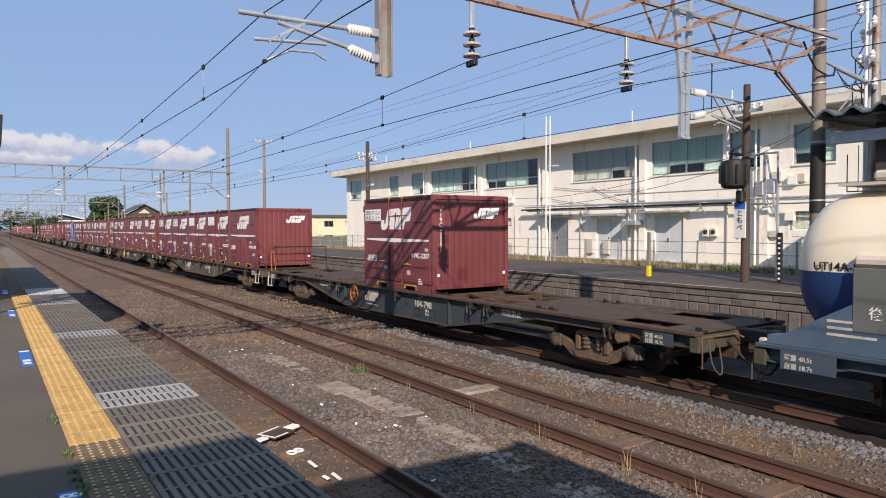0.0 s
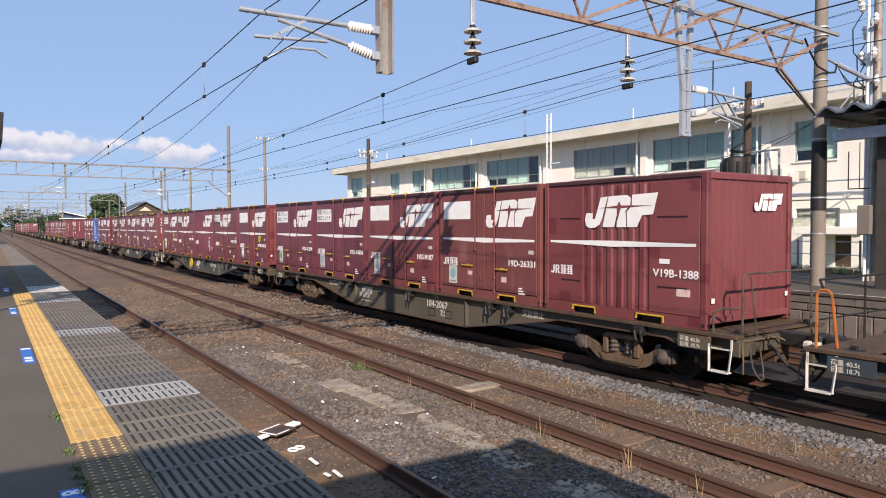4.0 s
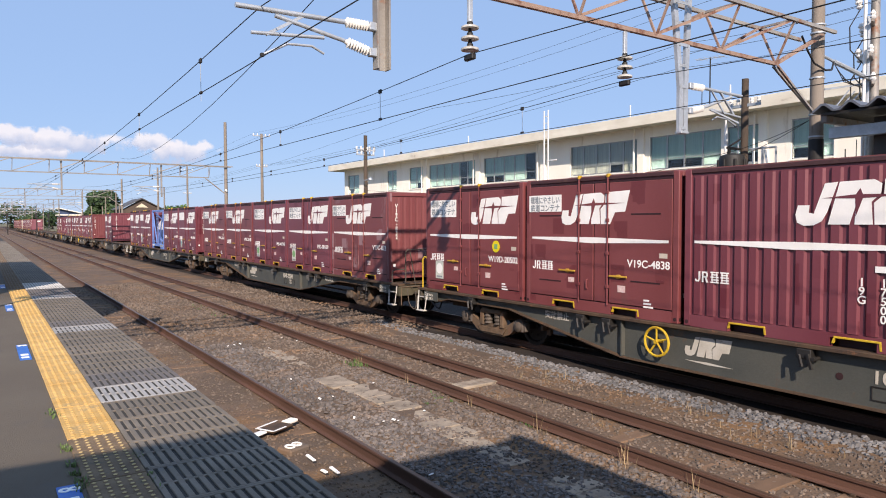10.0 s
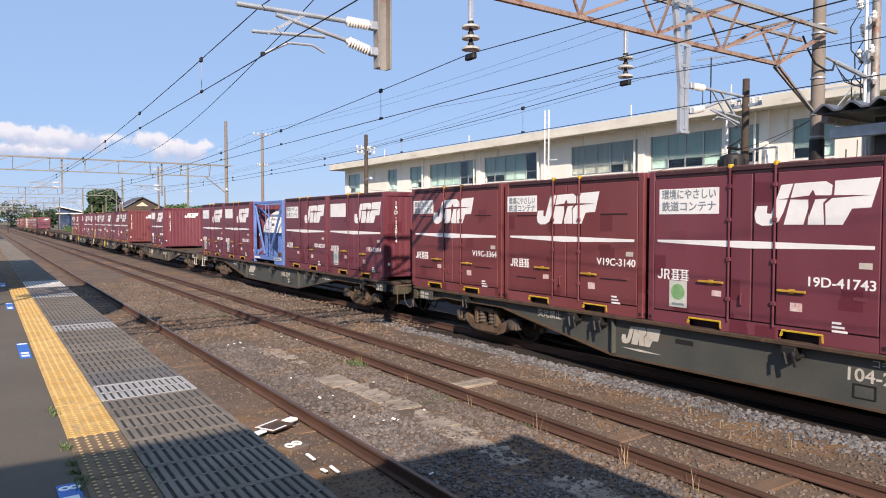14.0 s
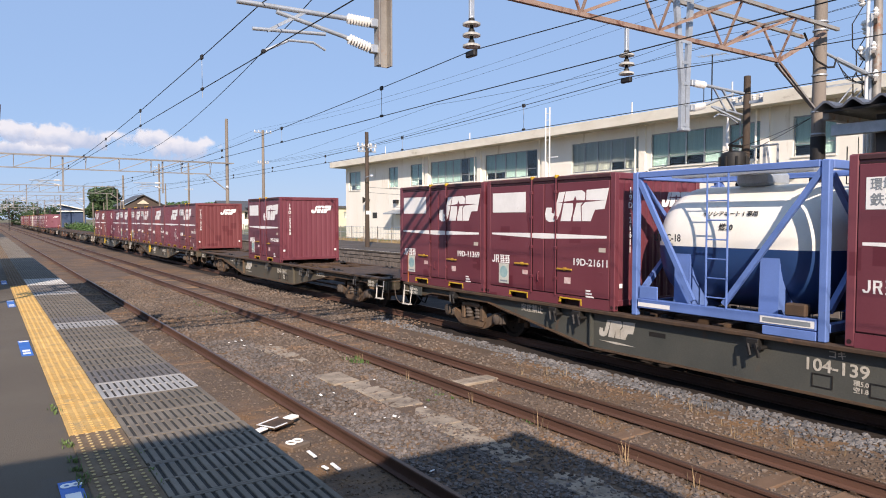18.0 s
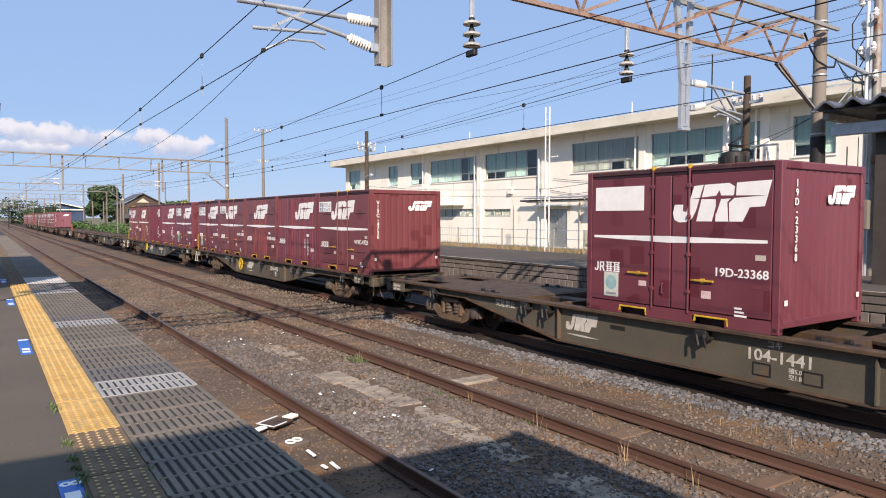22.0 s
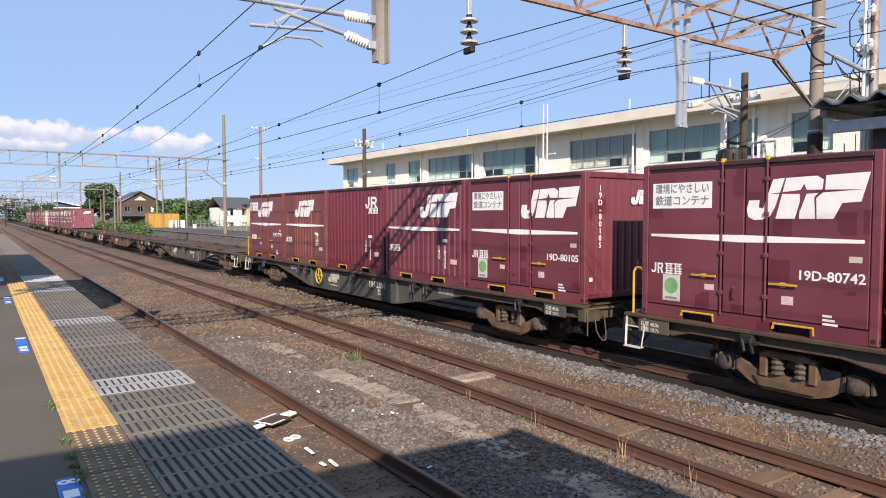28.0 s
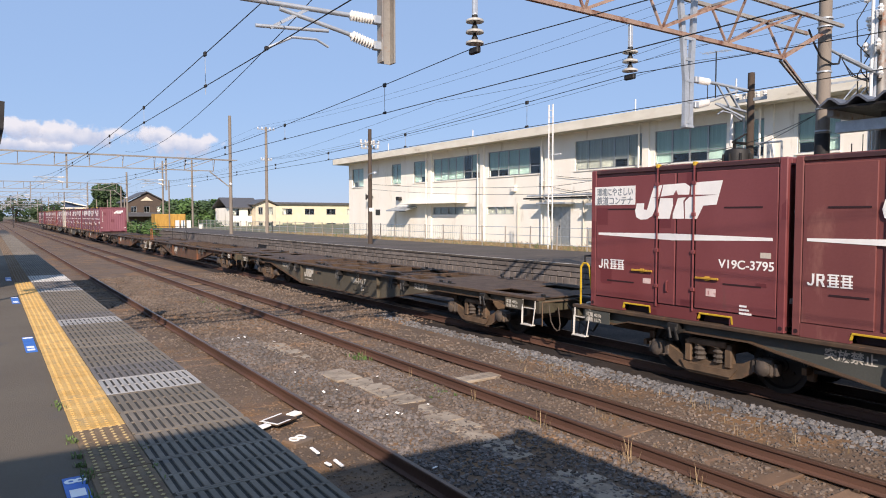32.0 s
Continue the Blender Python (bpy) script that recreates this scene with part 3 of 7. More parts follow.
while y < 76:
    # brown tiles: worn up to 5.35; past 18.7 the brown deepens the shelter's shade
    t = part("tactile_tile", tile_me if 5.35 < y < 18.7 else tile_worn_shaded, None, pl, "" if 5.35 < y < 18.7 else "brown tactile tile, worn at the near end, shade-toned at the far end")
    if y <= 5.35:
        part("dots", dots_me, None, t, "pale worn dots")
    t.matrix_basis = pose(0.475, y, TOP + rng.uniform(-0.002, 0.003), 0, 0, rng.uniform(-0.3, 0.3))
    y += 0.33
for y0 in (3.95, 9.1, 14.3, 19.4):
    s = part("blue_marker", Shape().box(0.325, 0.445, y0, y0 + (0.62 if y0 < 9 else 1.15), TOP - 0.012, TOP - 0.006), M_SIGNBLUE, pl, "blue boarding-position marker with white writing")
    q = part("writing", lettering("8", 0.16, M_WHITE)[0], None, s)
    q.matrix_basis = pose(0.335, y0 + (0.58 if y0 < 9 else 1.1), TOP - 0.004, 0, 0, -90) @ pose(0, 0, 0, -90)
    part("marker_bar", Shape().box(0.345, 0.425, y0 + 0.28, y0 + 0.4, TOP - 0.007, TOP - 0.004), M_WHITE, s)
    part("marker_bar", Shape().box(0.345, 0.425, y0 + 0.1, y0 + 0.2, TOP - 0.007, TOP - 0.004), M_WHITE, s)

# ---- near canopy, behind the camera: its shadow falls on the platform's edge ----
can = thing("platform_canopy", "steel-framed platform roof behind the viewpoint, with added walls that block sky light", "canopy", kind="structure")
part("roof_sheet", Shape().prism([(-5.5, 5.1), (1.5, 4.78), (1.5, 4.68), (-5.5, 4.98)], "y", -32, -0.62), M_GALV, can)
part("gutter", Shape().box(1.46, 1.62, -32, -0.52, 4.66, 4.8, 0.02), M_GALV, can)
# two unseen walls, added to cut the sky light reaching the canopy's shadow
part("back_wall", Shape().box(-5.5, -5.3, -32, -1.0, TOP - 0.02, 4.98), M_CONC, can)
part("end_wall", Shape().box(-5.3, 1.2, -32, -31.8, TOP - 0.02, 4.7), M_CONC, can)
for y in (-5, -11, -17, -23, -29):
    part("column", Shape().box(-2.4, -2.2, y - 0.1, y + 0.1, TOP - 0.02, 4.9, 0.01), M_STEEL, can)

# shelter on the near platform, beside the view: its shade falls across the platform's end
sh = thing("platform_shelter", "plain grey platform shelter outside the view", "shelter", kind="structure")
part("wall", Shape().box(-0.6, -0.5, 16.57, 26.0, TOP - 0.02, 4.9), M_CONC, sh)
part("wall", Shape().box(-4.5, -4.4, 16.57, 26.0, TOP - 0.02, 4.9), M_CONC, sh)
part("end_wall", Shape().box(-4.4, -0.6, 16.57, 16.67, TOP - 0.02, 4.9), M_CONC, sh)
part("end_wall", Shape().box(-4.4, -0.6, 25.9, 26.0, TOP - 0.02, 4.9), M_CONC, sh)
part("roof", Shape().box(-4.6, -0.48, 16.5, 26.1, 4.9, 5.05, 0.01), M_GALV, sh)

# ---- far platform ----
fp = lone("platform_far", Shape().box(FEDGE + 0.1, 21.4, -40, 92, -0.42, FTOP - 0.004), M_ASPHALT_FAR, "far platform with a stone block face and worn asphalt", "platform", "structure")
part("coping", Shape().box(FEDGE - 0.03, FEDGE + 0.22, -40, 92, FTOP - 0.07, FTOP + 0.006, 0.006), M_ASPHALT_FAR, fp, "worn coping along the platform edge")
part("edge_line", Shape().box(FEDGE - 0.025, FEDGE + 0.05, -40, 92, FTOP + 0.0065, FTOP + 0.01), M_EDGEWHITE, fp, "thin white line along the platform edge")
part("backing", Shape().box(FEDGE + 0.06, FEDGE + 0.1, -40, 92, -0.4, FTOP - 0.08), M_BLACK, fp)
cop = Shape().box(0, 0.1, 0.006, 0.9, 0.02, 0.19, 0.012).mesh("block", M_BLOCK)
mid = Shape().box(0, 0.1, 0.006, 0.62, 0.0, 0.165, 0.014).mesh("block", M_BLOCK)
tall = Shape().box(0, 0.09, 0.01, 0.29, 0.0, 0.55, 0.014).mesh("block", M_BLOCK)
rows = [(cop, 0.906, FTOP - 0.27, 0.0, 60), (mid, 0.63, FTOP - 0.43, 0.02, 46), (tall, 0.30, FTOP - 1.0, 0.015, 44)]
for me, step, z, inset, far in rows:
    y = -2.0
    while y < far:
        b = part("block", me, None, fp)
        b.matrix_basis = pose(FEDGE + inset + rng.uniform(-0.008, 0.01), y, z)
        y += step
part("block_face", Shape().box(FEDGE + 0.02, FEDGE + 0.09, 46, 92, -0.4, FTOP - 0.08), M_BLOCK, fp)

# ---- the freight train ----
TRACK3 = 10.55            # centre line of the train's track
PITCH, FIRST = 20.4, 13.3     # wagon length over couplers; place of the wagon numbered nought
SLOT = 3.82
TRAIN = []                # things that roll with the train, with their places at run 0
WHEELS = []               # wheelsets that turn


def on_side(ob, s, z, x=-1.2275, length=3.715):
    """Turn a writing to the near side of a container, s metres from its left end."""
    ob.matrix_basis = pose(x, length / 2 - s, z, 0, 0, -90)
    return ob


def emblem(w, h, y=0.0, d=0.002):
    """Three slanted blocks of the carrier's emblem, in the xz plane, seen from -y."""
    j = [(0.235, 0.93), (0.335, 0.95), (0.255, 0.3), (0.215, 0.1), (0.15, 0.01), (0.07, 0.0), (0.015, 0.07), (0.0, 0.25), (0.02, 0.46), (0.115, 0.46), (0.11, 0.29), (0.15, 0.27)]
    r = [(0.348, 0.95), (0.6, 0.97), (0.652, 0.88), (0.645, 0.68), (0.58, 0.5), (0.592, 0.03), (0.462, 0.03), (0.47, 0.45), (0.425, 0.03), (0.262, 0.03)]
    f = [(0.672, 0.97), (1.0, 1.0), (0.938, 0.39), (0.8, 0.37), (0.735, 0.03), (0.605, 0.03), (0.598, 0.48), (0.665, 0.64)]
    s = Shape()
    for poly in (j, r, f):
        s.prism([(a * w, b * h) for a, b in poly], "y", y - d, y + d)
    return s


def slit(w, h, y=-0.004):
    star = [(0.21, 0.605), (0.47, 0.67), (0.5, 0.8), (0.52, 0.67), (0.94, 0.645), (0.52, 0.585), (0.47, 0.2), (0.465, 0.585)]
    return Shape().prism([(a * w, b * h) for a, b in star], "y", y - 0.001, y + 0.001)


EMB, SLIT = emblem(1.0, 1.0).mesh("emblem", M_WHITE), None
STRIPE = Shape().prism([(0.19, 0.02), (1.8, -0.035), (3.52, 0.005), (3.52, 0.05), (1.8, 0.075), (0.19, 0.06)], "y", -0.002, 0.002).mesh("stripe", M_WHITE)
OWNER = Shape()
OWNER.prism([(0.07, 0.17), (0.1, 0.17), (0.1, 0.05), (0.075, 0.005), (0.02, 0.005), (0.0, 0.045), (0.025, 0.05), (0.04, 0.03), (0.06, 0.03), (0.07, 0.05)], "y", -0.002, 0.002)
for a0, a1, b0, b1 in ((0.13, 0.158, 0, 0.17), (0.158, 0.225, 0.145, 0.17), (0.158, 0.225, 0.075, 0.1), (0.205, 0.235, 0.095, 0.15)):
    OWNER.box(a0, a1, -0.002, 0.002, b0, b1)
OWNER.prism([(0.18, 0.08), (0.21, 0.08), (0.245, 0.0), (0.212, 0.0)], "y", -0.002, 0.002)
for a0 in (0.275, 0.445):      # two square blocks of fine strokes
    for b0 in (0.0, 0.04, 0.08, 0.118, 0.155):
        OWNER.box(a0 + (0.02 if b0 in (0.04, 0.118) else 0.0), a0 + (0.15 if b0 != 0.118 else 0.13), -0.002, 0.002, b0, b0 + 0.02)
    for c0 in (0.025, 0.105):
        OWNER.box(a0 + c0, a0 + c0 + 0.02, -0.003, 0.003, 0.02, 0.17)
OWNER = OWNER.mesh("owner_mark", M_WHITE)
SMALLBARS = Shape()
for z0, w in ((0.0, 0.2), (0.055, 0.16), (0.11, 0.12)):
    SMALLBARS.box(0, w, -0.002, 0.002, z0, z0 + 0.03)
SMALLBARS = SMALLBARS.mesh("data_bars", M_WHITE)


def upright(text, size, step):
    """The mesh of a line of writing whose characters stand one below the other."""
    key = (text, size, "upright")
    if key not in LETTERS:
        s = Shape()
        for k, ch in enumerate(text):
            me = lettering(ch, size, M_WHITE)[0]
            off = len(s.v)
            xs = [v.co.x for v in me.vertices] or [0]
            mid = (min(xs) + max(xs)) / 2 - size * 0.3
            s.v += [(v.co.x - mid, v.co.y, v.co.z - step * k) for v in me.vertices]
            s.f += [tuple(i + off for i in f.vertices) for f in me.polygons]
        LETTERS[key] = s.mesh("number", M_WHITE)
    return LETTERS[key]


def box_container(style, red, label):
    """A twelve-foot container, 3.715 x 2.45 x 2.5 m; near side at -x, front end at -y."""
    c = thing("freight_container", label, "container", group="containers on the train")
    L, W, H = 3.715 / 2, 1.225, 2.5
    part("body", Shape().box(-W + 0.03, W - 0.03, -L + 0.06, L - 0.06, 0.15, H - 0.02, 0.01), red, c)
    for x in (-1, 1):
        for y in (-1, 1):
            part("corner_post", Shape().box(*sorted((x * W, x * (W - 0.11))), *sorted((y * L, y * (L - 0.12))), 0.0, H, 0.012), red, c)
        x0, x1 = sorted((x * W, x * (W - 0.09)))
        part("top_rail", Shape().box(x0, x1, -L + 0.12, L - 0.12, H - 0.075, H - 0.004, 0.01), M_TOPRAIL, c, "grimy dark top rail")
        foot = [(-L + 0.12, 0.0), (-1.0, 0.0), (-1.0, 0.13), (-0.42, 0.13), (-0.42, 0.0), (0.49, 0.0), (0.49, 0.13), (1.08, 0.13), (1.08, 0.0), (L - 0.12, 0.0), (L - 0.12, 0.19), (-L + 0.12, 0.19)]
        part("bottom_rail", Shape().prism(foot, "x", x0, x1), red, c)
    for y in (-1, 1):
        part("end_rail", Shape().box(-W + 0.11, W - 0.11, *sorted((y * L, y * (L - 0.09))), H - 0.11, H - 0.004, 0.01), red, c)
        part("end_sill", Shape().box(-W + 0.11, W - 0.11, *sorted((y * L, y * (L - 0.09))), 0.09, 0.2, 0.01), red, c)
        n, prof = 11, []
        for i in range(n):
            x = -W + 0.2 + (2 * W - 0.4) * i / (n - 1)
            prof += [(x - 0.09, y * (L - 0.04)), (x - 0.045, y * (L - 0.028)), (x + 0.045, y * (L - 0.028)), (x + 0.09, y * (L - 0.04))]
        prof = [(-W + 0.1, y * (L - 0.04))] + prof + [(W - 0.1, y * (L - 0.04)), (W - 0.1, y * (L - 0.07)), (-W + 0.1, y * (L - 0.07))]
        part("end_wall", Shape().prism(prof, "z", 0.17, H - 0.11), red, c)
    part("roof", Shape().box(-W + 0.02, W - 0.02, -L + 0.02, L - 0.02, H - 0.02, H + 0.008, 0.004), M_RED_DULL, c, "dusty weathered roof sheet")
    for x in (-1, 1):
        for y in (-1, 1):
            if x < 0:
                part("corner_hole", Shape().lathe([(0.032, 0), (0.032, 0.004)], (x * (W + 0.001), y * (L - 0.06), 0.07), (x, 0, 0), 8), M_DARK, c, "dark lashing hole")
            if y < 0:
                part("corner_hole", Shape().lathe([(0.034, 0), (0.034, 0.004)], (x * (W - 0.055), y * (L + 0.001), 0.07), (0, y, 0), 8), M_DARK, c, "dark lashing hole")
    if style == "door":
        for a, b in ((0.13, 1.47), (1.53, 1.855), (1.885, 2.18), (2.24, 3.585)):
            part("door_panel", Shape().box(-W - 0.001, -W + 0.04, L - b, L - a, 0.21, H - 0.13, 0.008), red, c)
        # dark sheet behind the leaves, shade of the gaps put into colour
        part("door_frame_shadow", Shape().box(-W + 0.02, -W + 0.035, -L + 0.12, L - 0.12, 0.19, H - 0.1), M_DARK, c, "dark sheet painting the shade in the door gaps")
        for a in (1.50, 2.21):
            q = Shape().tube((-W - 0.012, L - a, 0.16), (-W - 0.012, L - a, H - 0.02), 0.017, 8)
            for z in (0.5, 1.1, 1.7, 2.2):
                q.box(-W - 0.034, -W + 0.004, L - a - 0.035, L - a + 0.035, z - 0.03, z + 0.03, 0.006)
            part("lock_rod", q, red, c)
            part("rod_hook", Shape().box(-W - 0.03, -W + 0.06, L - a - 0.025, L - a + 0.025, H - 0.03, H + 0.035, 0.008), M_YEL, c, "yellow rod end")
        for a, b, z in ((0.99, 1.43, 0.72), (2.27, 2.68, 0.68)):
            q = Shape().box(-W - 0.045, -W - 0.02, L - b, L - a, z, z + 0.035, 0.006)
            q.box(-W - 0.03, -W, L - (a + b) / 2 - 0.04, L - (a + b) / 2 + 0.04, z - 0.02, z + 0.05, 0.006)
            part("door_handle", q, M_HANDLE, c, "yellow-ochre door handle")
        part("door_grip", Shape().path([(-W - 0.002, L - 1.72, 0.42), (-W - 0.035, L - 1.72, 0.44), (-W - 0.035, L - 1.72, 0.58), (-W - 0.002, L - 1.72, 0.6)], 0.012), red, c)
    else:
        n = 15 if style == "rib" else 6
        if style == "panel":
            for a, b in ((0.13, 1.06), (2.6, 3.585)):
                part("side_panel", Shape().box(-W + 0.002, -W + 0.04, L - b, L - a, 0.2, H - 0.12, 0.006), red, c)
        for i in range(n):
            y = -L + 0.24 + (2 * L - 0.48) * i / (n - 1) if style == "rib" else L - 1.22 - 0.245 * i
            w = 0.055 if style == "rib" else 0.045
            part("side_rib", Shape().prism([(-W + 0.03, y - w - 0.03), (-W + 0.002, y - w), (-W + 0.002, y + w), (-W + 0.03, y + w + 0.03)], "z", 0.2, H - 0.12), red, c)
    for a in (0.80, 2.33):
        q = Shape().box(-W - 0.012, -W + 0.1, L - a - 0.58, L - a, 0.12, 0.15, 0.006)
        q.prism([(L - a, 0.13), (L - a - 0.025, 0.13), (L - a - 0.0, 0.05), (L - a + 0.025, 0.05)], "x", -W - 0.008, -W + 0.03)
        q.prism([(L - a - 0.555, 0.13), (L - a - 0.58, 0.13), (L - a - 0.59, 0.03), (L - a - 0.565, 0.03)], "x", -W - 0.008, -W + 0.03)
        part("forklift_pocket", q, M_YEL, c, "yellow edge of the forklift pocket")
        # dark plate in place of the pocket's shaded depth
        part("pocket_back", Shape().box(-W + 0.14, -W + 0.15, L - a - 0.58, L - a, 0.0, 0.13), M_DARK, c, "dark plate painting the shade inside the pocket")
    return c


def sheet(name, s0, s1, z0, z1, material, parent, label="", x=-1.2295):
    """A thin plate on the near side, s from the left end."""
    return part(name, Shape().box(x - 0.002, x + 0.002, 3.715 / 2 - s1, 3.715 / 2 - s0, z0, z1), material, parent, label)


def mark(c, style, number, panel, sticker, tone):
    """Emblem, stripe, number and notices of one container."""
    vented = number[0] == "V"
    s0, w, h = (1.03, 1.68, 0.61) if vented else (1.9, 1.67, 0.62)
    if style != "door":
        s0, w, h = (1.79, 1.67, 0.61) if style == "rib" else (1.12, 1.66, 0.6)
    if panel == "plain_jr":
        e = Shape().prism([(0.17, 0.33), (0.25, 0.33), (0.25, 0.1), (0.19, 0.0), (0.06, 0.0), (0.0, 0.09), (0.0, 0.13), (0.075, 0.13), (0.1, 0.075), (0.15, 0.075), (0.17, 0.11)], "y", -0.002, 0.002)
        e.box(0.33, 0.41, -0.002, 0.002, 0.0, 0.33).box(0.41, 0.6, -0.002, 0.002, 0.26, 0.33).box(0.41, 0.6, -0.002, 0.002, 0.12, 0.19)
        e.prism([(0.6, 0.33), (0.68, 0.27), (0.68, 0.18), (0.6, 0.12)], "y", -0.002, 0.002).prism([(0.5, 0.12), (0.59, 0.12), (0.72, 0.0), (0.61, 0.0)], "y", -0.0025, 0.0025)
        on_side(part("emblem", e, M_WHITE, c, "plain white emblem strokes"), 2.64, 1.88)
        on_side(part("owner_mark", OWNER, M_WHITE, c, "white owner marking"), 2.8, 1.72)
    else:
        z = 1.61
        e = on_side(part("emblem", emblem(w, h), M_WHITE, c, "white slanted three-part emblem"), s0, z)
        part("emblem_line", slit(w, h), REDS[tone], e)
        on_side(part("stripe", STRIPE, M_WHITE, c, "tapered white stripe"), 0.0, 1.31)
        on_side(part("owner_mark", OWNER, M_WHITE, c, "white owner marking"), 0.2, 0.72)
    if panel in ("notice", "notice2"):
        a, b, z0, z1 = (0.1, 1.03, 1.87, 2.2) if vented else (0.22, 1.32, 1.79, 2.2)
        p = sheet("notice_panel", a, b, z0, z1, M_WHITE, c, "white notice with two grey lines of writing")
        for k, line in enumerate(("環境にやさしい", "鉄道コンテナ" if panel == "notice" else "鉄道貨物輸送")):
            me, wide = lettering(line, 0.17, M_NOTICE)
            q = part("writing", me, None, p)
            q.matrix_basis = pose(-1.2335, 3.715 / 2 - a - 0.05, z1 - 0.155 - (z1 - z0) * 0.47 * k, 0, 0, -90) @ Matrix.Diagonal(((b - a - 0.1) / wide, 1, 0.9 if vented else 1, 1))
    elif panel == "white":
        sheet("blank_panel", 0.22, 1.31, 1.81, 2.23, M_WHITE, c, "blank white panel")
    if style == "door":
        me, wide = lettering(number, 0.185, M_WHITE)
        q = part("number", me, None, c, "white container number")
        on_side(q, 3.55 - (0.1 * len(number) - 0.01), 0.88 if vented else 0.79).matrix_basis @= Matrix.Diagonal(((0.1 * len(number) - 0.01) / wide, 1, 1, 1))
        if vented:
            for a, b, z in ((0.41, 1.03, 1.78), (2.74, 3.36, 1.79), (0.41, 1.02, 0.5), (2.74, 3.36, 0.62)):
                sheet("vent_slit", a, b, z, z + 0.025, M_DARK, c, "dark ventilation slit")
        sheet("small_plate", 3.34, 3.5, 1.06, 1.14, M_SILVER, c, "small pale plate")
        sheet("small_plate", 3.28, 3.44, 0.64, 0.69, REDS[tone], c)
        sheet("notice_sticker", 1.22, 1.38, 0.52, 0.61, M_STICKER, c)
        sheet("notice_sticker", 2.45, 2.62, 0.42, 0.54, M_STICKER, c)
        on_side(part("data_bars", SMALLBARS, M_WHITE, c, "white data lines"), 3.02, 0.2)
    else:
        if style == "panel":
            for a, b, z in ((0.46, 1.0, 1.78), (2.77, 3.36, 1.79), (0.5, 1.0, 0.6), (2.78, 3.36, 0.62)):
                sheet("vent_slit", a, b, z, z + 0.025, M_DARK, c, "dark ventilation slit")
        if style == "panel" and tone == "red":
            me, wide = lettering(number, 0.185, M_WHITE)
            on_side(part("number", me, None, c, "white container number"), 2.69, 0.8).matrix_basis @= Matrix.Diagonal((0.88 / wide, 1, 1, 1))
        else:
            a, z = (2.62, 0.84) if style == "rib" else (2.88, 0.98)
            for k, col in enumerate(number.split("-")):
                on_side(part("number", upright(col, 0.15, 0.115), None, c, "white upright number"), a + (0.26 if style == "rib" else 0.13) * k, z)
        sheet("small_plate", 2.82, 3.02, 1.02, 1.1, M_WHITE, c)
        sheet("data_plate", 3.16, 3.42, 0.5, 0.62, M_STICKER, c)
    if sticker:
        col = {"green": M_GREEN, "blue": M_BLUE_ST, "yellow": M_WHITE}[sticker]
        p = sheet("sticker", 0.44, 0.77, 0.28, 0.71, M_STICKERPALE, c, "pale sticker with a round picture")
        part("round_picture", Shape().lathe([(0.13, 0), (0.13, 0.003)], (-1.2315, 3.715 / 2 - 0.605, 0.53), (-1, 0, 0), 16), col, p)
        part("caption_bar", Shape().box(-1.2345, -1.2325, 3.715 / 2 - 0.72, 3.715 / 2 - 0.49, 0.315, 0.35), M_NOTICE, p)
        if sticker == "yellow":
            q = part("yellow_disc", Shape().lathe([(0.13, 0), (0.13, 0.004)], (-1.2345, 3.715 / 2 - 2.83, 1.13), (-1, 0, 0), 20), M_YELLOWP, c, "round yellow sticker")
            part("disc_mark", Shape().box(-1.241, -1.2387, 3.715 / 2 - 2.885, 3.715 / 2 - 2.775, 1.075, 1.185), M_GREEN, q)
    # front end: upright number and a small emblem
    e = part("end_emblem", emblem(0.86, 0.31), M_WHITE, c, "small white emblem on the end wall")
    e.matrix_basis = pose(0.05, -3.715 / 2 - 0.004, 1.89)
    part("emblem_line", slit(0.86, 0.31), REDS[tone], e)
    if style == "door":
        q = part("end_number", upright(number, 0.15, 0.125 if vented else 0.135), None, c)
        q.matrix_basis = pose(-1.03 if vented else -0.87, -3.715 / 2 - 0.004, 2.07 if vented else 2.14)
    for x in (-1.1, 1.02):
        part("end_plate", Shape().box(x, x + 0.08, -3.715 / 2 - 0.006, -3.715 / 2 - 0.002, 0.42, 0.5), M_WHITE, c)


M_STICKER = paint("sticker_pink_white", lin("dcc8c0"), lin("d0aaa2"), 14, 0.6, bump=0.02, stain=lin("a4605c"), stain_at=0.56, stain_scale=20)
M_STICKERPALE = paint("sticker_pale", lin("cfcdc0"), lin("bdbfb2"), 12, 0.6, bump=0.02, wet=0.05)
M_NOTICE = paint("notice_ink", lin("8d9395"), lin("7c8285"), 5, 0.6, bump=0)
EMPTY_STYLE = {"navy": "dark blue-grey", "olive": "olive-brown", "grey": "dark grey", "rusty": "rust-brown", "blue": "dusty blue"}


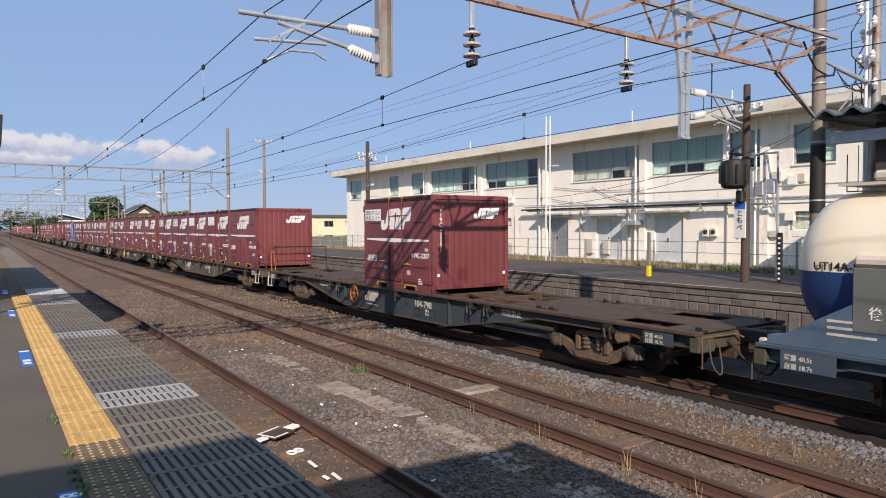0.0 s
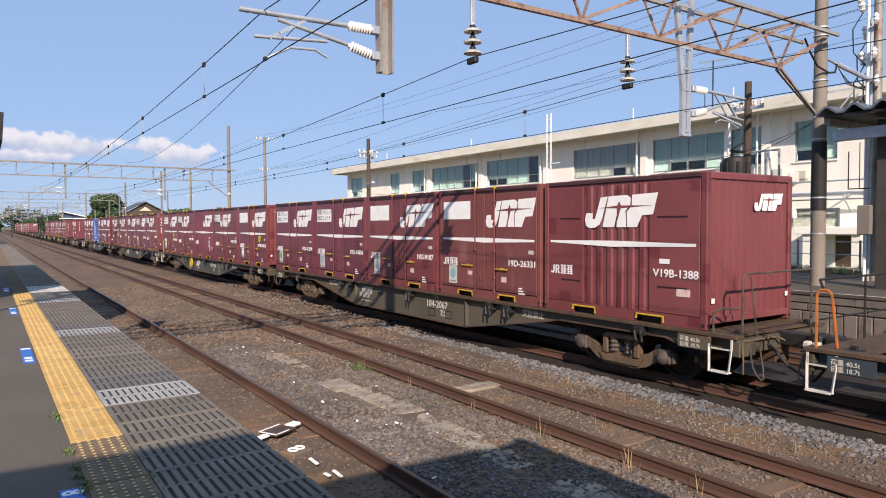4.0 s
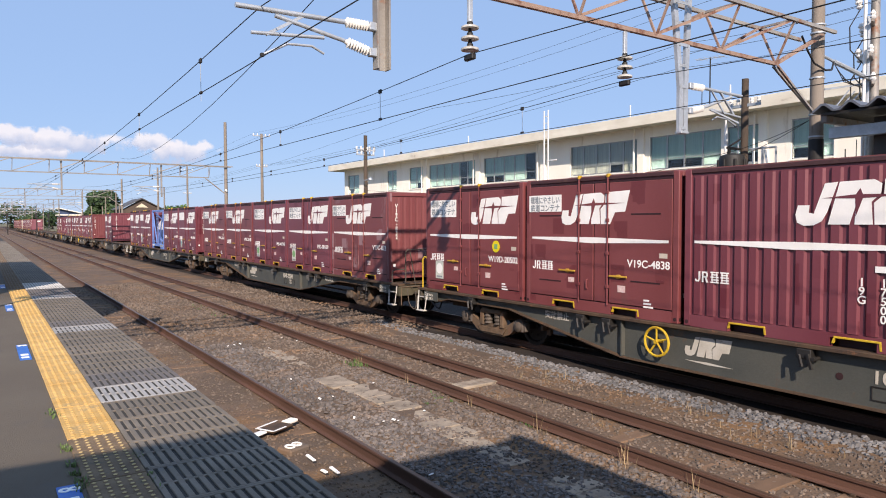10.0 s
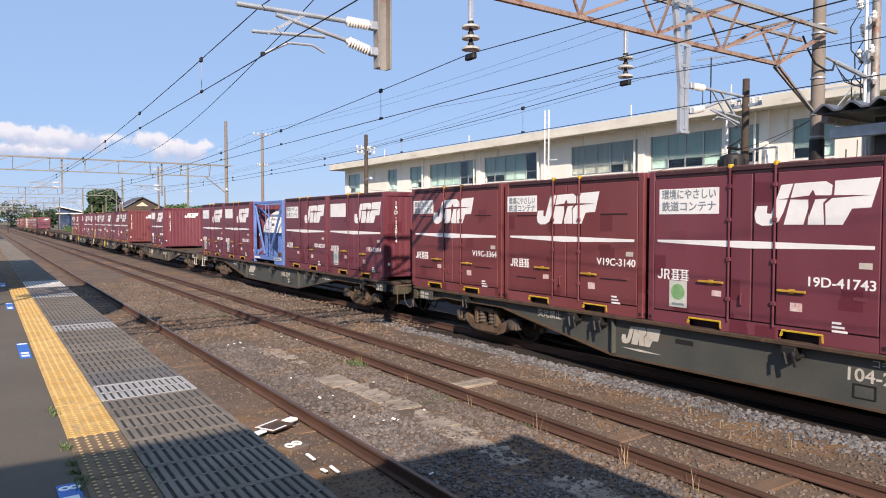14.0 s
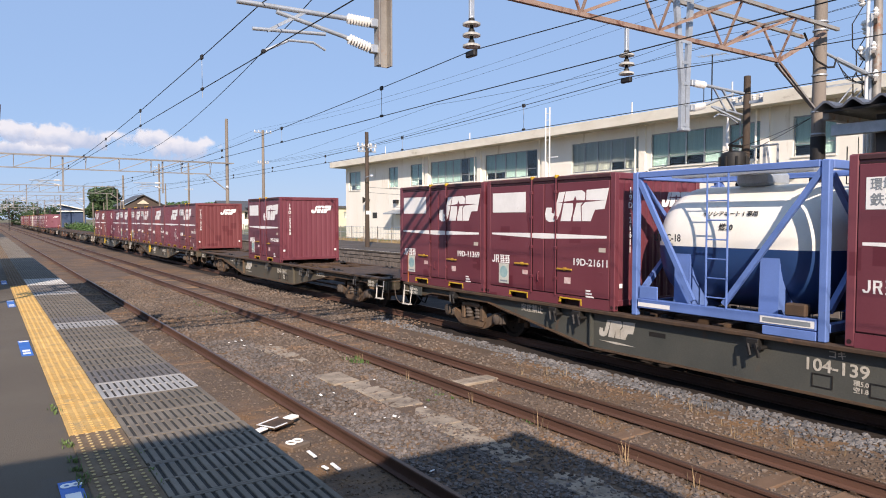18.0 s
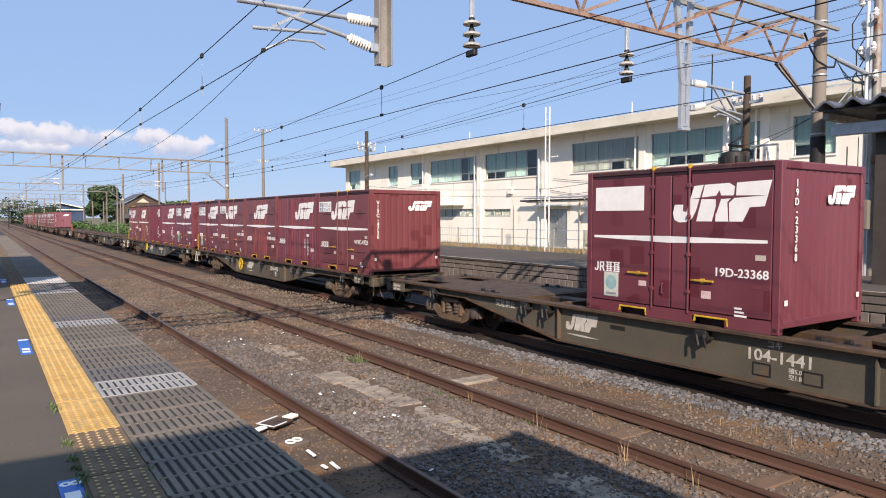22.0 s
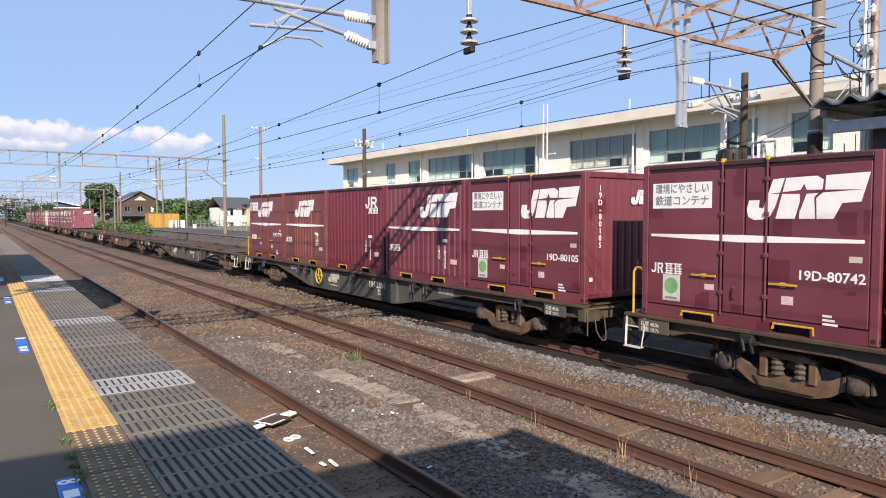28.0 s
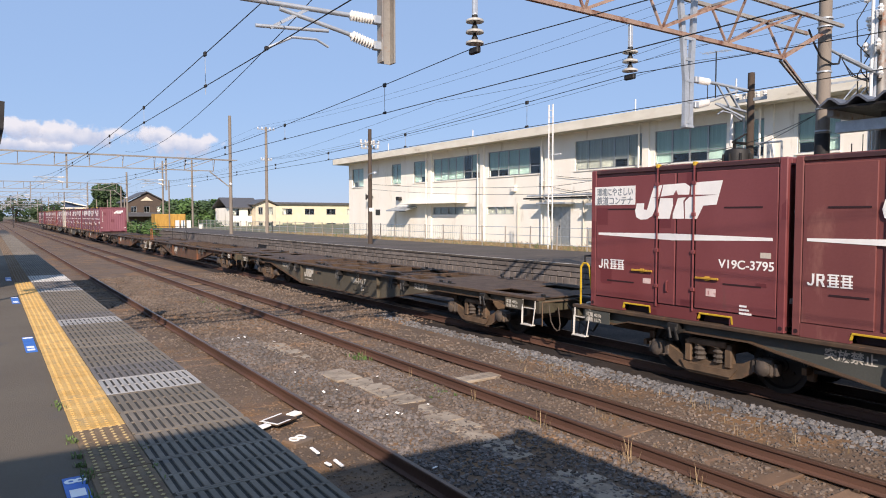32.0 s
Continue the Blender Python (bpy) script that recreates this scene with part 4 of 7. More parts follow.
def bogie(wagon, y, material):
    b = part("bogie", Shape().box(-0.9, 0.9, y - 0.16, y + 0.16, 0.42, 0.66, 0.03), M_BOGIE, wagon, "rusty cast bogie")
    boat = [(-1.0, 0.5), (-0.84, 0.55), (-0.56, 0.4), (-0.3, 0.35), (0.3, 0.35), (0.56, 0.4), (0.84, 0.55), (1.0, 0.5), (1.0, 0.37), (0.8, 0.33), (0.58, 0.18), (0.36, 0.115), (-0.36, 0.115), (-0.58, 0.18), (-0.8, 0.33), (-1.0, 0.37)]
    for x in (-1, 1):
        q = Shape().prism([(y + a, z) for a, z in boat], "x", *sorted((x * 0.93, x * 1.05)))
        q.prism([(y + a * 0.9, z * 0.62 + 0.05) for a, z in boat[2:6]] + [(y + 0.4, 0.16), (y - 0.4, 0.16)], "x", *sorted((x * 1.05, x * 1.085)))
        part("side_frame", q, M_BOGIE, b, "sandy brown cast side frame", smooth=True)
        for d in (-0.95, 0.95):
            q = Shape().box(*sorted((x * 0.9, x * 1.1)), y + d - 0.14, y + d + 0.14, 0.29, 0.55, 0.03)
            q.lathe([(0.115, 0), (0.115, 0.03), (0.06, 0.065)], (x * 1.1, y + d, 0.41), (x, 0, 0), 12)
            q.box(*sorted((x * 0.95, x * 1.08)), y + d - 0.2, y + d - 0.15, 0.32, 0.5, 0.01).box(*sorted((x * 0.95, x * 1.08)), y + d + 0.15, y + d + 0.2, 0.32, 0.5, 0.01)
            part("axle_box", q, M_AXLEBOX, b, "grimy cast axle box", smooth=True)
        q = Shape().box(*sorted((x * 0.8, x * 1.12)), y - 0.34, y + 0.34, 0.6, 0.7, 0.02)
        for d in (-0.36, 0.36):
            q.box(*sorted((x * 0.95, x * 1.09)), y + d - 0.06, y + d + 0.06, 0.3, 0.66, 0.015)
        part("bolster_end", q, M_BOGIE, b, "brown bolster end and guides")
        for d in (-0.17, 0.17):
            q = Shape().lathe([(0.075, 0), (0.1, 0.02), (0.075, 0.06), (0.1, 0.1), (0.075, 0.14), (0.1, 0.18), (0.075, 0.22), (0.1, 0.25), (0.075, 0.26)], (x * 1.02, y + d, 0.345), (0, 0, 1), 10)
            part("spring", q, M_AXLEBOX, b, "coil spring")
    for d in (-1.42, 1.42):
        q = Shape().bar((-0.85, y + d, 0.42), (0.85, y + d, 0.42), 0.07, 0.1)
        for x in (-0.62, 0.62):
            q.box(x - 0.05, x + 0.05, y + d - 0.06, y + d + 0.06, 0.25, 0.6, 0.015)
            q.bar((x, y + d, 0.58), (x, y + d * 0.93, 0.78), 0.03, 0.05)
        part("brake_beam", q, M_BOGIE, b, "brake beam with hangers and shoes")
    for d in (-0.95, 0.95):
        w = part("wheelset", wheelset_mesh(), None, b, "steel wheels on an axle")
        w.location = (0, y + d, 0.405)
        WHEELS.append(w)
    return b


WHEEL_ME = []


def wheelset_mesh():
    if not WHEEL_ME:
        q = Shape()
        q.tube((-1.0, 0, 0), (1.0, 0, 0), 0.075, 12)
        for x in (-1, 1):
            q.lathe([(0.12, -0.09), (0.12, -0.07), (0.33, -0.03), (0.36, -0.065), (0.405, -0.065), (0.41, 0.03), (0.43, 0.05), (0.43, 0.07), (0.36, 0.07), (0.33, 0.03), (0.12, 0.06), (0.12, 0.09)][::-1] if x > 0 else [(0.12, -0.09), (0.12, -0.06), (0.33, -0.03), (0.36, -0.07), (0.43, -0.07), (0.43, -0.05), (0.41, -0.03), (0.405, 0.065), (0.36, 0.065), (0.33, 0.03), (0.12, 0.07), (0.12, 0.09)], (x * 0.56, 0, 0), (1, 0, 0), 28)
            for k in range(6):
                t = k * math.pi / 3
                q.lathe([(0.03, 0), (0.03, 0.02)], (x * 0.625, 0.22 * math.cos(t), 0.22 * math.sin(t)), (x, 0, 0), 6)
        WHEEL_ME.append(q.mesh("wheelset", M_BLACK, True))
    return WHEEL_ME[0]


def flat_wagon(colour):
    m = M_WAGON[colour]
    w = thing("container_wagon", EMPTY_STYLE[colour] + " steel container flat wagon on two bogies", "wagon", group="wagons of the train")
    deckmat = M_RUST if colour != "blue" else m
    RE, FE = 9.87, -9.5            # rear and front ends; the deep part of the sill lies nearer the rear
    sill = [(FE, 0.93), (RE, 0.93), (RE, 0.75), (8.9, 0.72), (8.6, 0.80), (6.3, 0.80), (5.9, 0.72), (3.2, 0.27), (-2.55, 0.27), (-5.3, 0.72), (-5.7, 0.80), (-8.2, 0.80), (-8.5, 0.72), (FE, 0.75)]
    for x in (-1, 1):
        p = part("side_sill", Shape().prism(sill, "x", *sorted((x * 1.14, x * 1.16))), m, w)
        q = Shape().box(*sorted((x * 1.08, x * 1.30)), FE - 0.02, RE + 0.02, 0.925, 0.985, 0.008)
        part("top_flange", q, deckmat, p, "rust-streaked top flange")
        q = Shape()
        for (ya, za), (yb, zb) in zip(sill[2:], sill[3:]):
            q.bar((x * 1.18, ya, za - 0.008), (x * 1.18, yb, zb - 0.008), 0.16, 0.018)
        part("bottom_flange", q, deckmat, p, "rusty bottom flange")
        for y in (-2.55, 3.2):
            part("stiffener", Shape().box(*sorted((x * 1.16, x * 1.25)), y - 0.012, y + 0.012, 0.29, 0.925), m, p)
        for k in range(-2, 3):
            for d in (-0.32, 0.32) if k % 2 else (-0.05,):
                y = k * SLOT + d
                q = Shape().box(*sorted((x * 1.17, x * 1.33)), y - 0.1, y + 0.1, 0.78, 0.92, 0.01)
                q.bar((x * 1.34, y - 0.06, 0.86), (x * 1.36, y - 0.13, 0.66), 0.03, 0.04)
                q.bar((x * 1.34, y + 0.06, 0.84), (x * 1.37, y + 0.0, 0.68), 0.03, 0.04)
                q.tube((x * 1.2, y - 0.14, 0.8), (x * 1.36, y - 0.14, 0.8), 0.03, 8)
                part("lock_bracket", q, M_BLACK, p, "dark container lock lever")
    q = Shape().box(-0.2, 0.2, FE, RE, 0.45, 0.93, 0.01)
    part("centre_sill", q, deckmat, w)
    for k in range(-2, 3):
        for e in (-1, 1):
            for x in (-1.0, 1.0):
                y = k * SLOT + e * 1.72
                part("corner_guide", Shape().box(x - 0.12, x + 0.12, y - 0.1, y + 0.1, 0.955, 0.989, 0.008).box(x - 0.03, x + 0.03, y - 0.05, y + 0.05, 0.985, 1.04, 0.01), M_BLACK, w)
    for y in (-4.6, -3.3, -2.0, -0.6, 0.8, 2.2, 3.4, 4.6):
        part("cross_member", Shape().box(-1.09, 1.09, y - 0.07, y + 0.07, 0.8, 0.97, 0.006), deckmat, w)
    for x in (-1, 1):
        for y in (-4.6, 0.8):      # slanting stays in the open middle of the deck
            part("deck_brace", Shape().bar((x * 1.05, y, 0.93), (x * 0.2, y + 2.6, 0.93), 0.09, 0.05), deckmat, w)
    for y, e in ((-1, FE), (1, RE)):
        ya, yb = sorted((y * 4.7, e - y * 0.05))
        gap = sorted((e - y * 0.75, e - y * 1.9))          # openings beside the coupler pocket
        q = Shape().box(-0.42, 0.42, ya, yb, 0.945, 0.972, 0.004)
        for x in (-1, 1):
            q.box(*sorted((x * 0.42, x * 1.085)), ya, gap[0], 0.945, 0.972, 0.004)
            q.box(*sorted((x * 0.42, x * 1.085)), gap[1], yb, 0.945, 0.972, 0.004)
            q.box(*sorted((x * 0.98, x * 1.085)), gap[0], gap[1], 0.945, 0.972, 0.004)
        part("end_deck", q, deckmat, w, "rust-stained deck plate with openings")
        part("headstock", Shape().box(-1.25, 1.25, *sorted((e - y * 0.1, e + y * 0.02)), 0.69, 0.92, 0.012).box(-1.27, -0.85, *sorted((e - y * 0.12, e + y * 0.06)), 0.66, 0.9, 0.012).box(0.85, 1.27, *sorted((e - y * 0.12, e + y * 0.06)), 0.66, 0.9, 0.012), M_HEADSTOCK, w, "grimy khaki headstock")
        c = 10.2 * y               # coupling face
        q = Shape().box(-0.11, 0.11, *sorted((e - y * 0.1, c - y * 0.2)), 0.74, 0.96, 0.02)
        q.box(-0.16, 0.16, *sorted((c - y * 0.24, c - y * 0.01)), 0.72, 0.98, 0.04)
        part("coupler", q, M_BLACK, w, "cast automatic coupler")
        for x in (-0.45, 0.5):
            q = Shape().path([(x, e, 0.8), (x, e + y * 0.12, 0.72), (x, e + (c - e) * 0.5, 0.5), (x * 0.95, e + (c - e) * 0.85, 0.36), (x * 0.9, c, 0.33)], 0.022, 6)
            part("brake_hose", q, M_BLACK, w, "rubber brake hose")
        part("uncoupling_lever", Shape().path([(-1.2, e + y * 0.06, 0.9), (-0.3, e + y * 0.08, 0.9), (-0.2, e + y * 0.15, 0.84)], 0.016, 6).path([(-1.2, e + y * 0.06, 0.9), (-1.24, e + y * 0.1, 0.62), (-1.24, e + y * 0.1, 0.42)], 0.012, 6), M_BOGIE, w, "rusty uncoupling rod")
        loop = [(-1.02, e + y * 0.05, 0.84), (-1.02, e + y * 0.12, 0.5), (-0.98, e + y * 0.16, 0.38), (-0.92, e + y * 0.19, 0.31), (-0.85, e + y * 0.19, 0.32), (-0.8, e + y * 0.16, 0.42), (-0.78, e + y * 0.08, 0.78)]
        part("spare_hose", Shape().path(loop, 0.013, 6), M_AXLEBOX, w, "looped grey air hose")
        part("hose_head", Shape().box(-0.5, -0.38, *sorted((c - y * 0.12, c - y * 0.02)), 0.82, 0.92, 0.02).bar((-0.44, c - y * 0.1, 0.9), (-0.44, c, 0.76), 0.05, 0.05), M_WHITE_OLD, w, "white-painted angle cock handle")
        for d in (-1.1, 1.1):
            part("wheel_guard", Shape().box(-1.0, 1.0, y * 7.1 + d * 0.9 - 0.04, y * 7.1 + d * 0.9 + 0.04, 0.78, 0.9), M_BLACK, w)
    for y in (-7.1, 7.1):
        bogie(w, y, m)
    part("air_tank", Shape().lathe([(0.05, 0), (0.2, 0.05), (0.2, 1.15), (0.05, 1.2)], (0.55, -1.6, 0.45), (0, 1, 0), 14), M_BLACK, w, smooth=True)
    part("brake_rigging", Shape().bar((-0.7, -5.6, 0.42), (-0.7, 5.6, 0.42), 0.05, 0.05).bar((0.3, -6, 0.4), (0.3, 6, 0.4), 0.04, 0.06).box(-0.9, -0.5, 0.4, 1.3, 0.32, 0.6, 0.02), M_BLACK, w)
    return w


def brake_wheel(w, colour):
    q = Shape()
    ring = [(-1.3, 2.4 + 0.24 * math.cos(k * math.pi / 10), 0.66 + 0.24 * math.sin(k * math.pi / 10)) for k in range(21)]
    q.path(ring, 0.022, 6)
    for k in range(5):
        t = 0.3 + k * 2 * math.pi / 5
        q.tube((-1.3, 2.4, 0.66), (-1.3, 2.4 + 0.23 * math.cos(t), 0.66 + 0.23 * math.sin(t)), 0.016, 6)
    q.tube((-1.16, 2.4, 0.66), (-1.34, 2.4, 0.66), 0.035, 8)
    part("brake_wheel", q, M_ORANGE if colour == "navy" else M_YEL, w, "spoked hand-brake wheel")


def end_fittings(w, k):
    """Steps and a hand rail at the wagon ends that have them."""
    ends = ([1] if k in (0, 2, 4, 6, 7, 9) else []) + ([-1] if k in (1, 3, 5, 8, 10) else [])
    for y in ends:
        e = 9.87 if y > 0 else 9.5
        for x in (-1, 1):
            q = Shape()
            for a in (0.05, 0.43):
                q.bar((x * 1.3, y * (e - a), 0.92), (x * 1.31, y * (e - a), 0.76), 0.03, 0.018)
                q.bar((x * 1.31, y * (e - a), 0.78), (x * 1.35, y * (e - a * 0.86 - 0.03), 0.42), 0.035, 0.018)
            q.box(*sorted((x * 1.28, x * 1.4)), *sorted((y * (e - 0.06), y * (e - 0.4))), 0.405, 0.43, 0.006)
            q.bar((x * 1.3, y * (e - 0.05), 0.76), (x * 1.3, y * (e - 0.43), 0.76), 0.02, 0.02)
            part("step_ladder", q, M_STEPWHITE, w, "white-painted steel step")
        g = e - 0.12
        if k in (0, 2, 4, 6, 7, 9):
            tall = Shape().path([(-1.22, y * g, 0.96), (-1.22, y * g, 1.7), (-1.2, y * (g - 0.04), 1.77), (-1.2, y * (g - 0.14), 1.77), (-1.18, y * (g - 0.18), 1.7), (-1.14, y * (g - 0.24), 1.0)], 0.02, 6)
            part("hand_rail", tall, M_ORANGE if k in (0, 4, 9) else M_YEL, w, "tall narrow painted hand rail")
            part("end_rail", Shape().path([(-1.18, y * (g - 0.06), 1.8), (-1.1, y * (g + 0.02), 1.9), (1.1, y * (g + 0.02), 1.9), (1.15, y * (g + 0.02), 0.96)], 0.018, 6).tube((0.2, y * (g + 0.02), 0.96), (0.2, y * (g + 0.02), 1.9), 0.016, 6).tube((-1.1, y * (g + 0.02), 1.35), (1.1, y * (g + 0.02), 1.35), 0.014, 6), M_BLACK, w, "dark steel end rail")
        elif k in (1, 3):
            part("hand_rail", Shape().path([(-1.0, y * (g + 0.05), 0.92), (-1.0, y * (g + 0.05), 1.82), (-0.94, y * (g + 0.05), 1.9), (1.0, y * (g + 0.05), 1.9), (1.0, y * (g + 0.05), 0.96)], 0.018, 6).tube((-0.9, y * (g + 0.12), 1.86), (-0.7, y * (g + 0.12), 0.8), 0.014, 6).path([(-1.22, y * (g - 0.3), 0.98), (-1.22, y * (g - 0.3), 1.3), (-1.15, y * (g - 0.2), 1.36), (-1.0, y * g, 1.36)], 0.018, 6), M_AXLEBOX, w, "grey steel end rail")


def wagon_marks(w, number, colour, at):
    """Emblem, number and small plates on the near sill."""
    e = part("emblem", emblem(0.84, 0.34), M_WHITE_OLD, w, "pale emblem painted on the sill")
    e.matrix_basis = pose(-1.165, at, 0.50, 0, 0, -90)
    q = part("emblem_line", Shape().prism([(0.0, -0.075), (0.42, -0.1), (0.86, -0.085), (0.42, -0.06)], "y", -0.002, 0.002), M_WHITE_OLD, e)
    if number:
        me, wide = lettering(number, 0.24, M_WHITE_OLD)
        q = part("wagon_number", me, None, w, "white wagon number")
        q.matrix_basis = pose(-1.165, -0.72 if at > 2.5 else -0.84, 0.585, 0, 0, -90) @ Matrix.Diagonal((0.122 * len(number) / wide, 1, 1, 1))
        for a in (-0.98, -1.72):
            part("card_holder", Shape().box(-1.17, -1.16, a - 0.14, a + 0.14, 0.36, 0.375).box(-1.17, -1.16, a - 0.14, a + 0.14, 0.535, 0.55).box(-1.17, -1.16, a - 0.14, a - 0.125, 0.375, 0.535).box(-1.17, -1.16, a + 0.125, a + 0.14, 0.375, 0.535), M_BLACK, w, "dark card holder frame")
        q = part("type_mark", lettering("コキ", 0.12, M_WHITE_OLD)[0], None, w)
        q.matrix_basis = pose(-1.165, -1.05, 0.8, 0, 0, -90)
        for text, z in (("積5.0", 0.48), ("空1.8", 0.39)):
            q = part("writing", lettering(text, 0.085, M_WHITE_OLD)[0], None, w)
            q.matrix_basis = pose(-1.165, -1.38, z, 0, 0, -90)
        q = part("warning", lettering("突放禁止", 0.17, M_WHITE_OLD)[0], None, w, "pale painted warning")
        q.matrix_basis = pose(-1.165, 5.25, 0.74, 0, 0, -90)
        q = part("warning", lettering("突放禁止", 0.17, M_WHITE_OLD)[0], None, w, "pale painted warning")
        q.matrix_basis = pose(-1.165, -4.5, 0.74, 0, 0, -90)
    for y in (9.25, -8.8):
        p = part("data_plate", Shape().box(-1.315, -1.3, y - 0.3, y + 0.3, 0.7, 0.915), M_WAGON[colour], w)
        for text, k in (("荷重 40.5t", 0.81), ("自重 18.7t", 0.72)):
            q = part("writing", lettering(text, 0.085, M_WHITE_OLD)[0], None, p)
            q.matrix_basis = pose(-1.318, y + 0.26, k, 0, 0, -90)
    if at > 2.5:
        part("sill_slot", Shape().box(-1.163, -1.159, 1.58, 1.92, 0.655, 0.735, 0.0015), M_BLACK, w, "dark slot through the sill")
    else:
        part("lamp_hole", Shape().lathe([(0.05, 0), (0.05, 0.004)], (-1.163, -0.45, 0.6), (-1, 0, 0), 10), M_DARK, w)


M_WHITE_OLD = paint("aged_white", lin("c9c3b6"), lin("b6ae9e"), 5, 0.7, stain=lin("7d7464"), stain_at=0.6, stain_scale=9, bump=0.03)

# wagons from the head of the train: colour, number, five places from front to rear
D, R, P = "door", "rib", "panel"
LOADS = [
    (0, "navy", "104-798", [None, None, (D, "V19C-2207", "notice", "", "red"), None, None]),
    (1, "olive", "104-2067", [(P, "V19B-1388", "", "", "red"), (D, "19D-26331", "white", "blue", "dull"), (D, "19G-9187", "white", "blue", "red"), (D, "19D-34904", "notice", "blue", "red"), (D, "19D-41298", "notice", "green", "red")]),
    (2, "grey", "104-1740", [(D, "W19D-20612", "white", "yellow", "red"), (D, "V19C-7735", "notice", "", "red"), (R, "19G-17500", "", "", "red"), (D, "V19C-4838", "notice", "", "red"), (D, "W19D-20502", "notice", "yellow", "red")]),
    (3, "grey", "104-2500", [(D, "V19C-832", "notice", "", "worn"), (D, "19D-80109", "notice", "green", "red"), (D, "19D-41743", "notice", "green", "red"), (D, "V19C-3140", "notice", "", "red"), (D, "V19C-3364", "notice", "", "red")]),
    (4, "grey", "104-139", [(D, "19D-12054", "white", "blue", "red"), (D, "19D-80331", "notice", "", "red"), "tank", (D, "19D-21611", "white", "blue", "red"), (D, "19D-11369", "white", "blue", "red")]),
    (5, "olive", "104-1441", [None, None, (D, "19D-23368", "white", "blue", "red"), None, None]),
    (6, "olive", "104-445", [(D, "V19C-4726", "notice", "", "red"), (R, "19G-15800", "", "", "red"), (P, "V19B-6635", "", "", "red"), (D, "V19C-7300", "notice2", "", "red"), (D, "19D-80742", "notice", "green", "red")]),
    (7, "grey", "104-2264", [(D, "19D-80105", "notice", "green", "red"), (R, "19G-10225", "", "", "red"), (R, "19G-19435", "plain_jr", "", "new"), (P, "V19B-8392", "", "", "dull"), (D, "V19C-3795", "notice", "", "red")]),
    (8, "olive", "104-1417", [None] * 5),
    (9, "rusty", "", [None] * 5),
    (10, "rusty", "", [None] * 5),
    (11, "rusty", "", [None, (D, "V19C-2210", "notice", "", "faded"), (D, "V19C-5104", "notice", "", "red"), (D, "19D-30112", "white", "", "red"), (D, "19D-31102", "notice", "", "red")]),
    (12, "olive", "", [(D, "19D-20871", "white", "", "red"), (D, "V19C-6120", "notice", "", "red"), (R, "19G-12770", "", "", "red"), (D, "19D-41013", "notice", "", "red"), (D, "V19C-1193", "white", "", "faded")]),
    (13, "grey", "", [(D, "19D-27010", "", "", "pale"), (D, "V19C-7012", "notice", "", "red"), (D, "19D-33081", "notice", "", "red"), None, (D, "V19C-2081", "notice", "", "red")]),
    (14, "olive", "", [(D, "19D-10871", "white", "", "dull"), (D, "V19C-4120", "notice", "", "red"), (D, "19D-22871", "white", "", "red"), (D, "V19C-3412", "notice", "", "red"), (D, "19D-40771", "white", "", "red")]),
    (15, "grey", "", [None, (D, "19D-19871", "white", "", "red"), (D, "V19C-8120", "notice", "", "red"), (D, "19D-25871", "white", "", "red"), (D, "V19C-6412", "notice", "", "faded")]),
]
REDS = {"red": M_RED, "plum": M_RED_PLUM, "worn": M_RED_WORN, "faded": M_RED_FADED, "dull": M_RED_DULL, "new": M_RED_RUSTY, "pale": M_SILVER}
WORDS = {"red": "dark red", "plum": "plum red", "worn": "patchy worn red", "faded": "sun-faded red", "dull": "dull brown-red", "new": "fresh crimson", "pale": "pale beige"}
KINDS = {D: "freight container with folding side doors and white markings", R: "corrugated freight container with white markings", P: "panelled freight container with faded white markings"}
SHIFT = {1: 0.54, 2: 0.08, 3: 0.58, 4: 0.68, 5: 0.6, 6: 0.08}      # loads that sit off the middle of their wagons
wagons, boxes = {}, {}
plan_w, plan_b = [], []
for k, colour, number, loads in LOADS:
    if colour in wagons:
        w = copy_thing(wagons[colour], Matrix())
    else:
        w = wagons[colour] = flat_wagon(colour)
    y = FIRST + PITCH * k
    plan_w.append((w, k, number, colour))
    TRAIN.append((w, y, 0.0))
    for i, load in enumerate(loads):
        if load and load != "tank":
            style, num, panel, sticker, tone = load
            if tone == "red" and (num.startswith("19D") or style == R):
                tone = "plum"
                load = (style, num, panel, sticker, tone)
            key = (style, tone)
            if key in boxes:
                c = copy_thing(boxes[key], Matrix())
            else:
                c = boxes[key] = box_container(style, REDS[tone], WORDS[tone] + " " + KINDS[style])
            plan_b.append((c, load))
            TRAIN.append((c, y + (i - 2) * SLOT + SHIFT.get(k, 0.0), 0.99))
for w, k, number, colour in plan_w:
    end_fittings(w, k)
    if k in (0, 2, 6, 7):
        brake_wheel(w, colour)
    wagon_marks(w, number, colour, 1.95 if k in (0, 2, 6, 7) else 3.05)
for c, (style, num, panel, sticker, tone) in plan_b:
    mark(c, style, num, panel, sticker, tone)


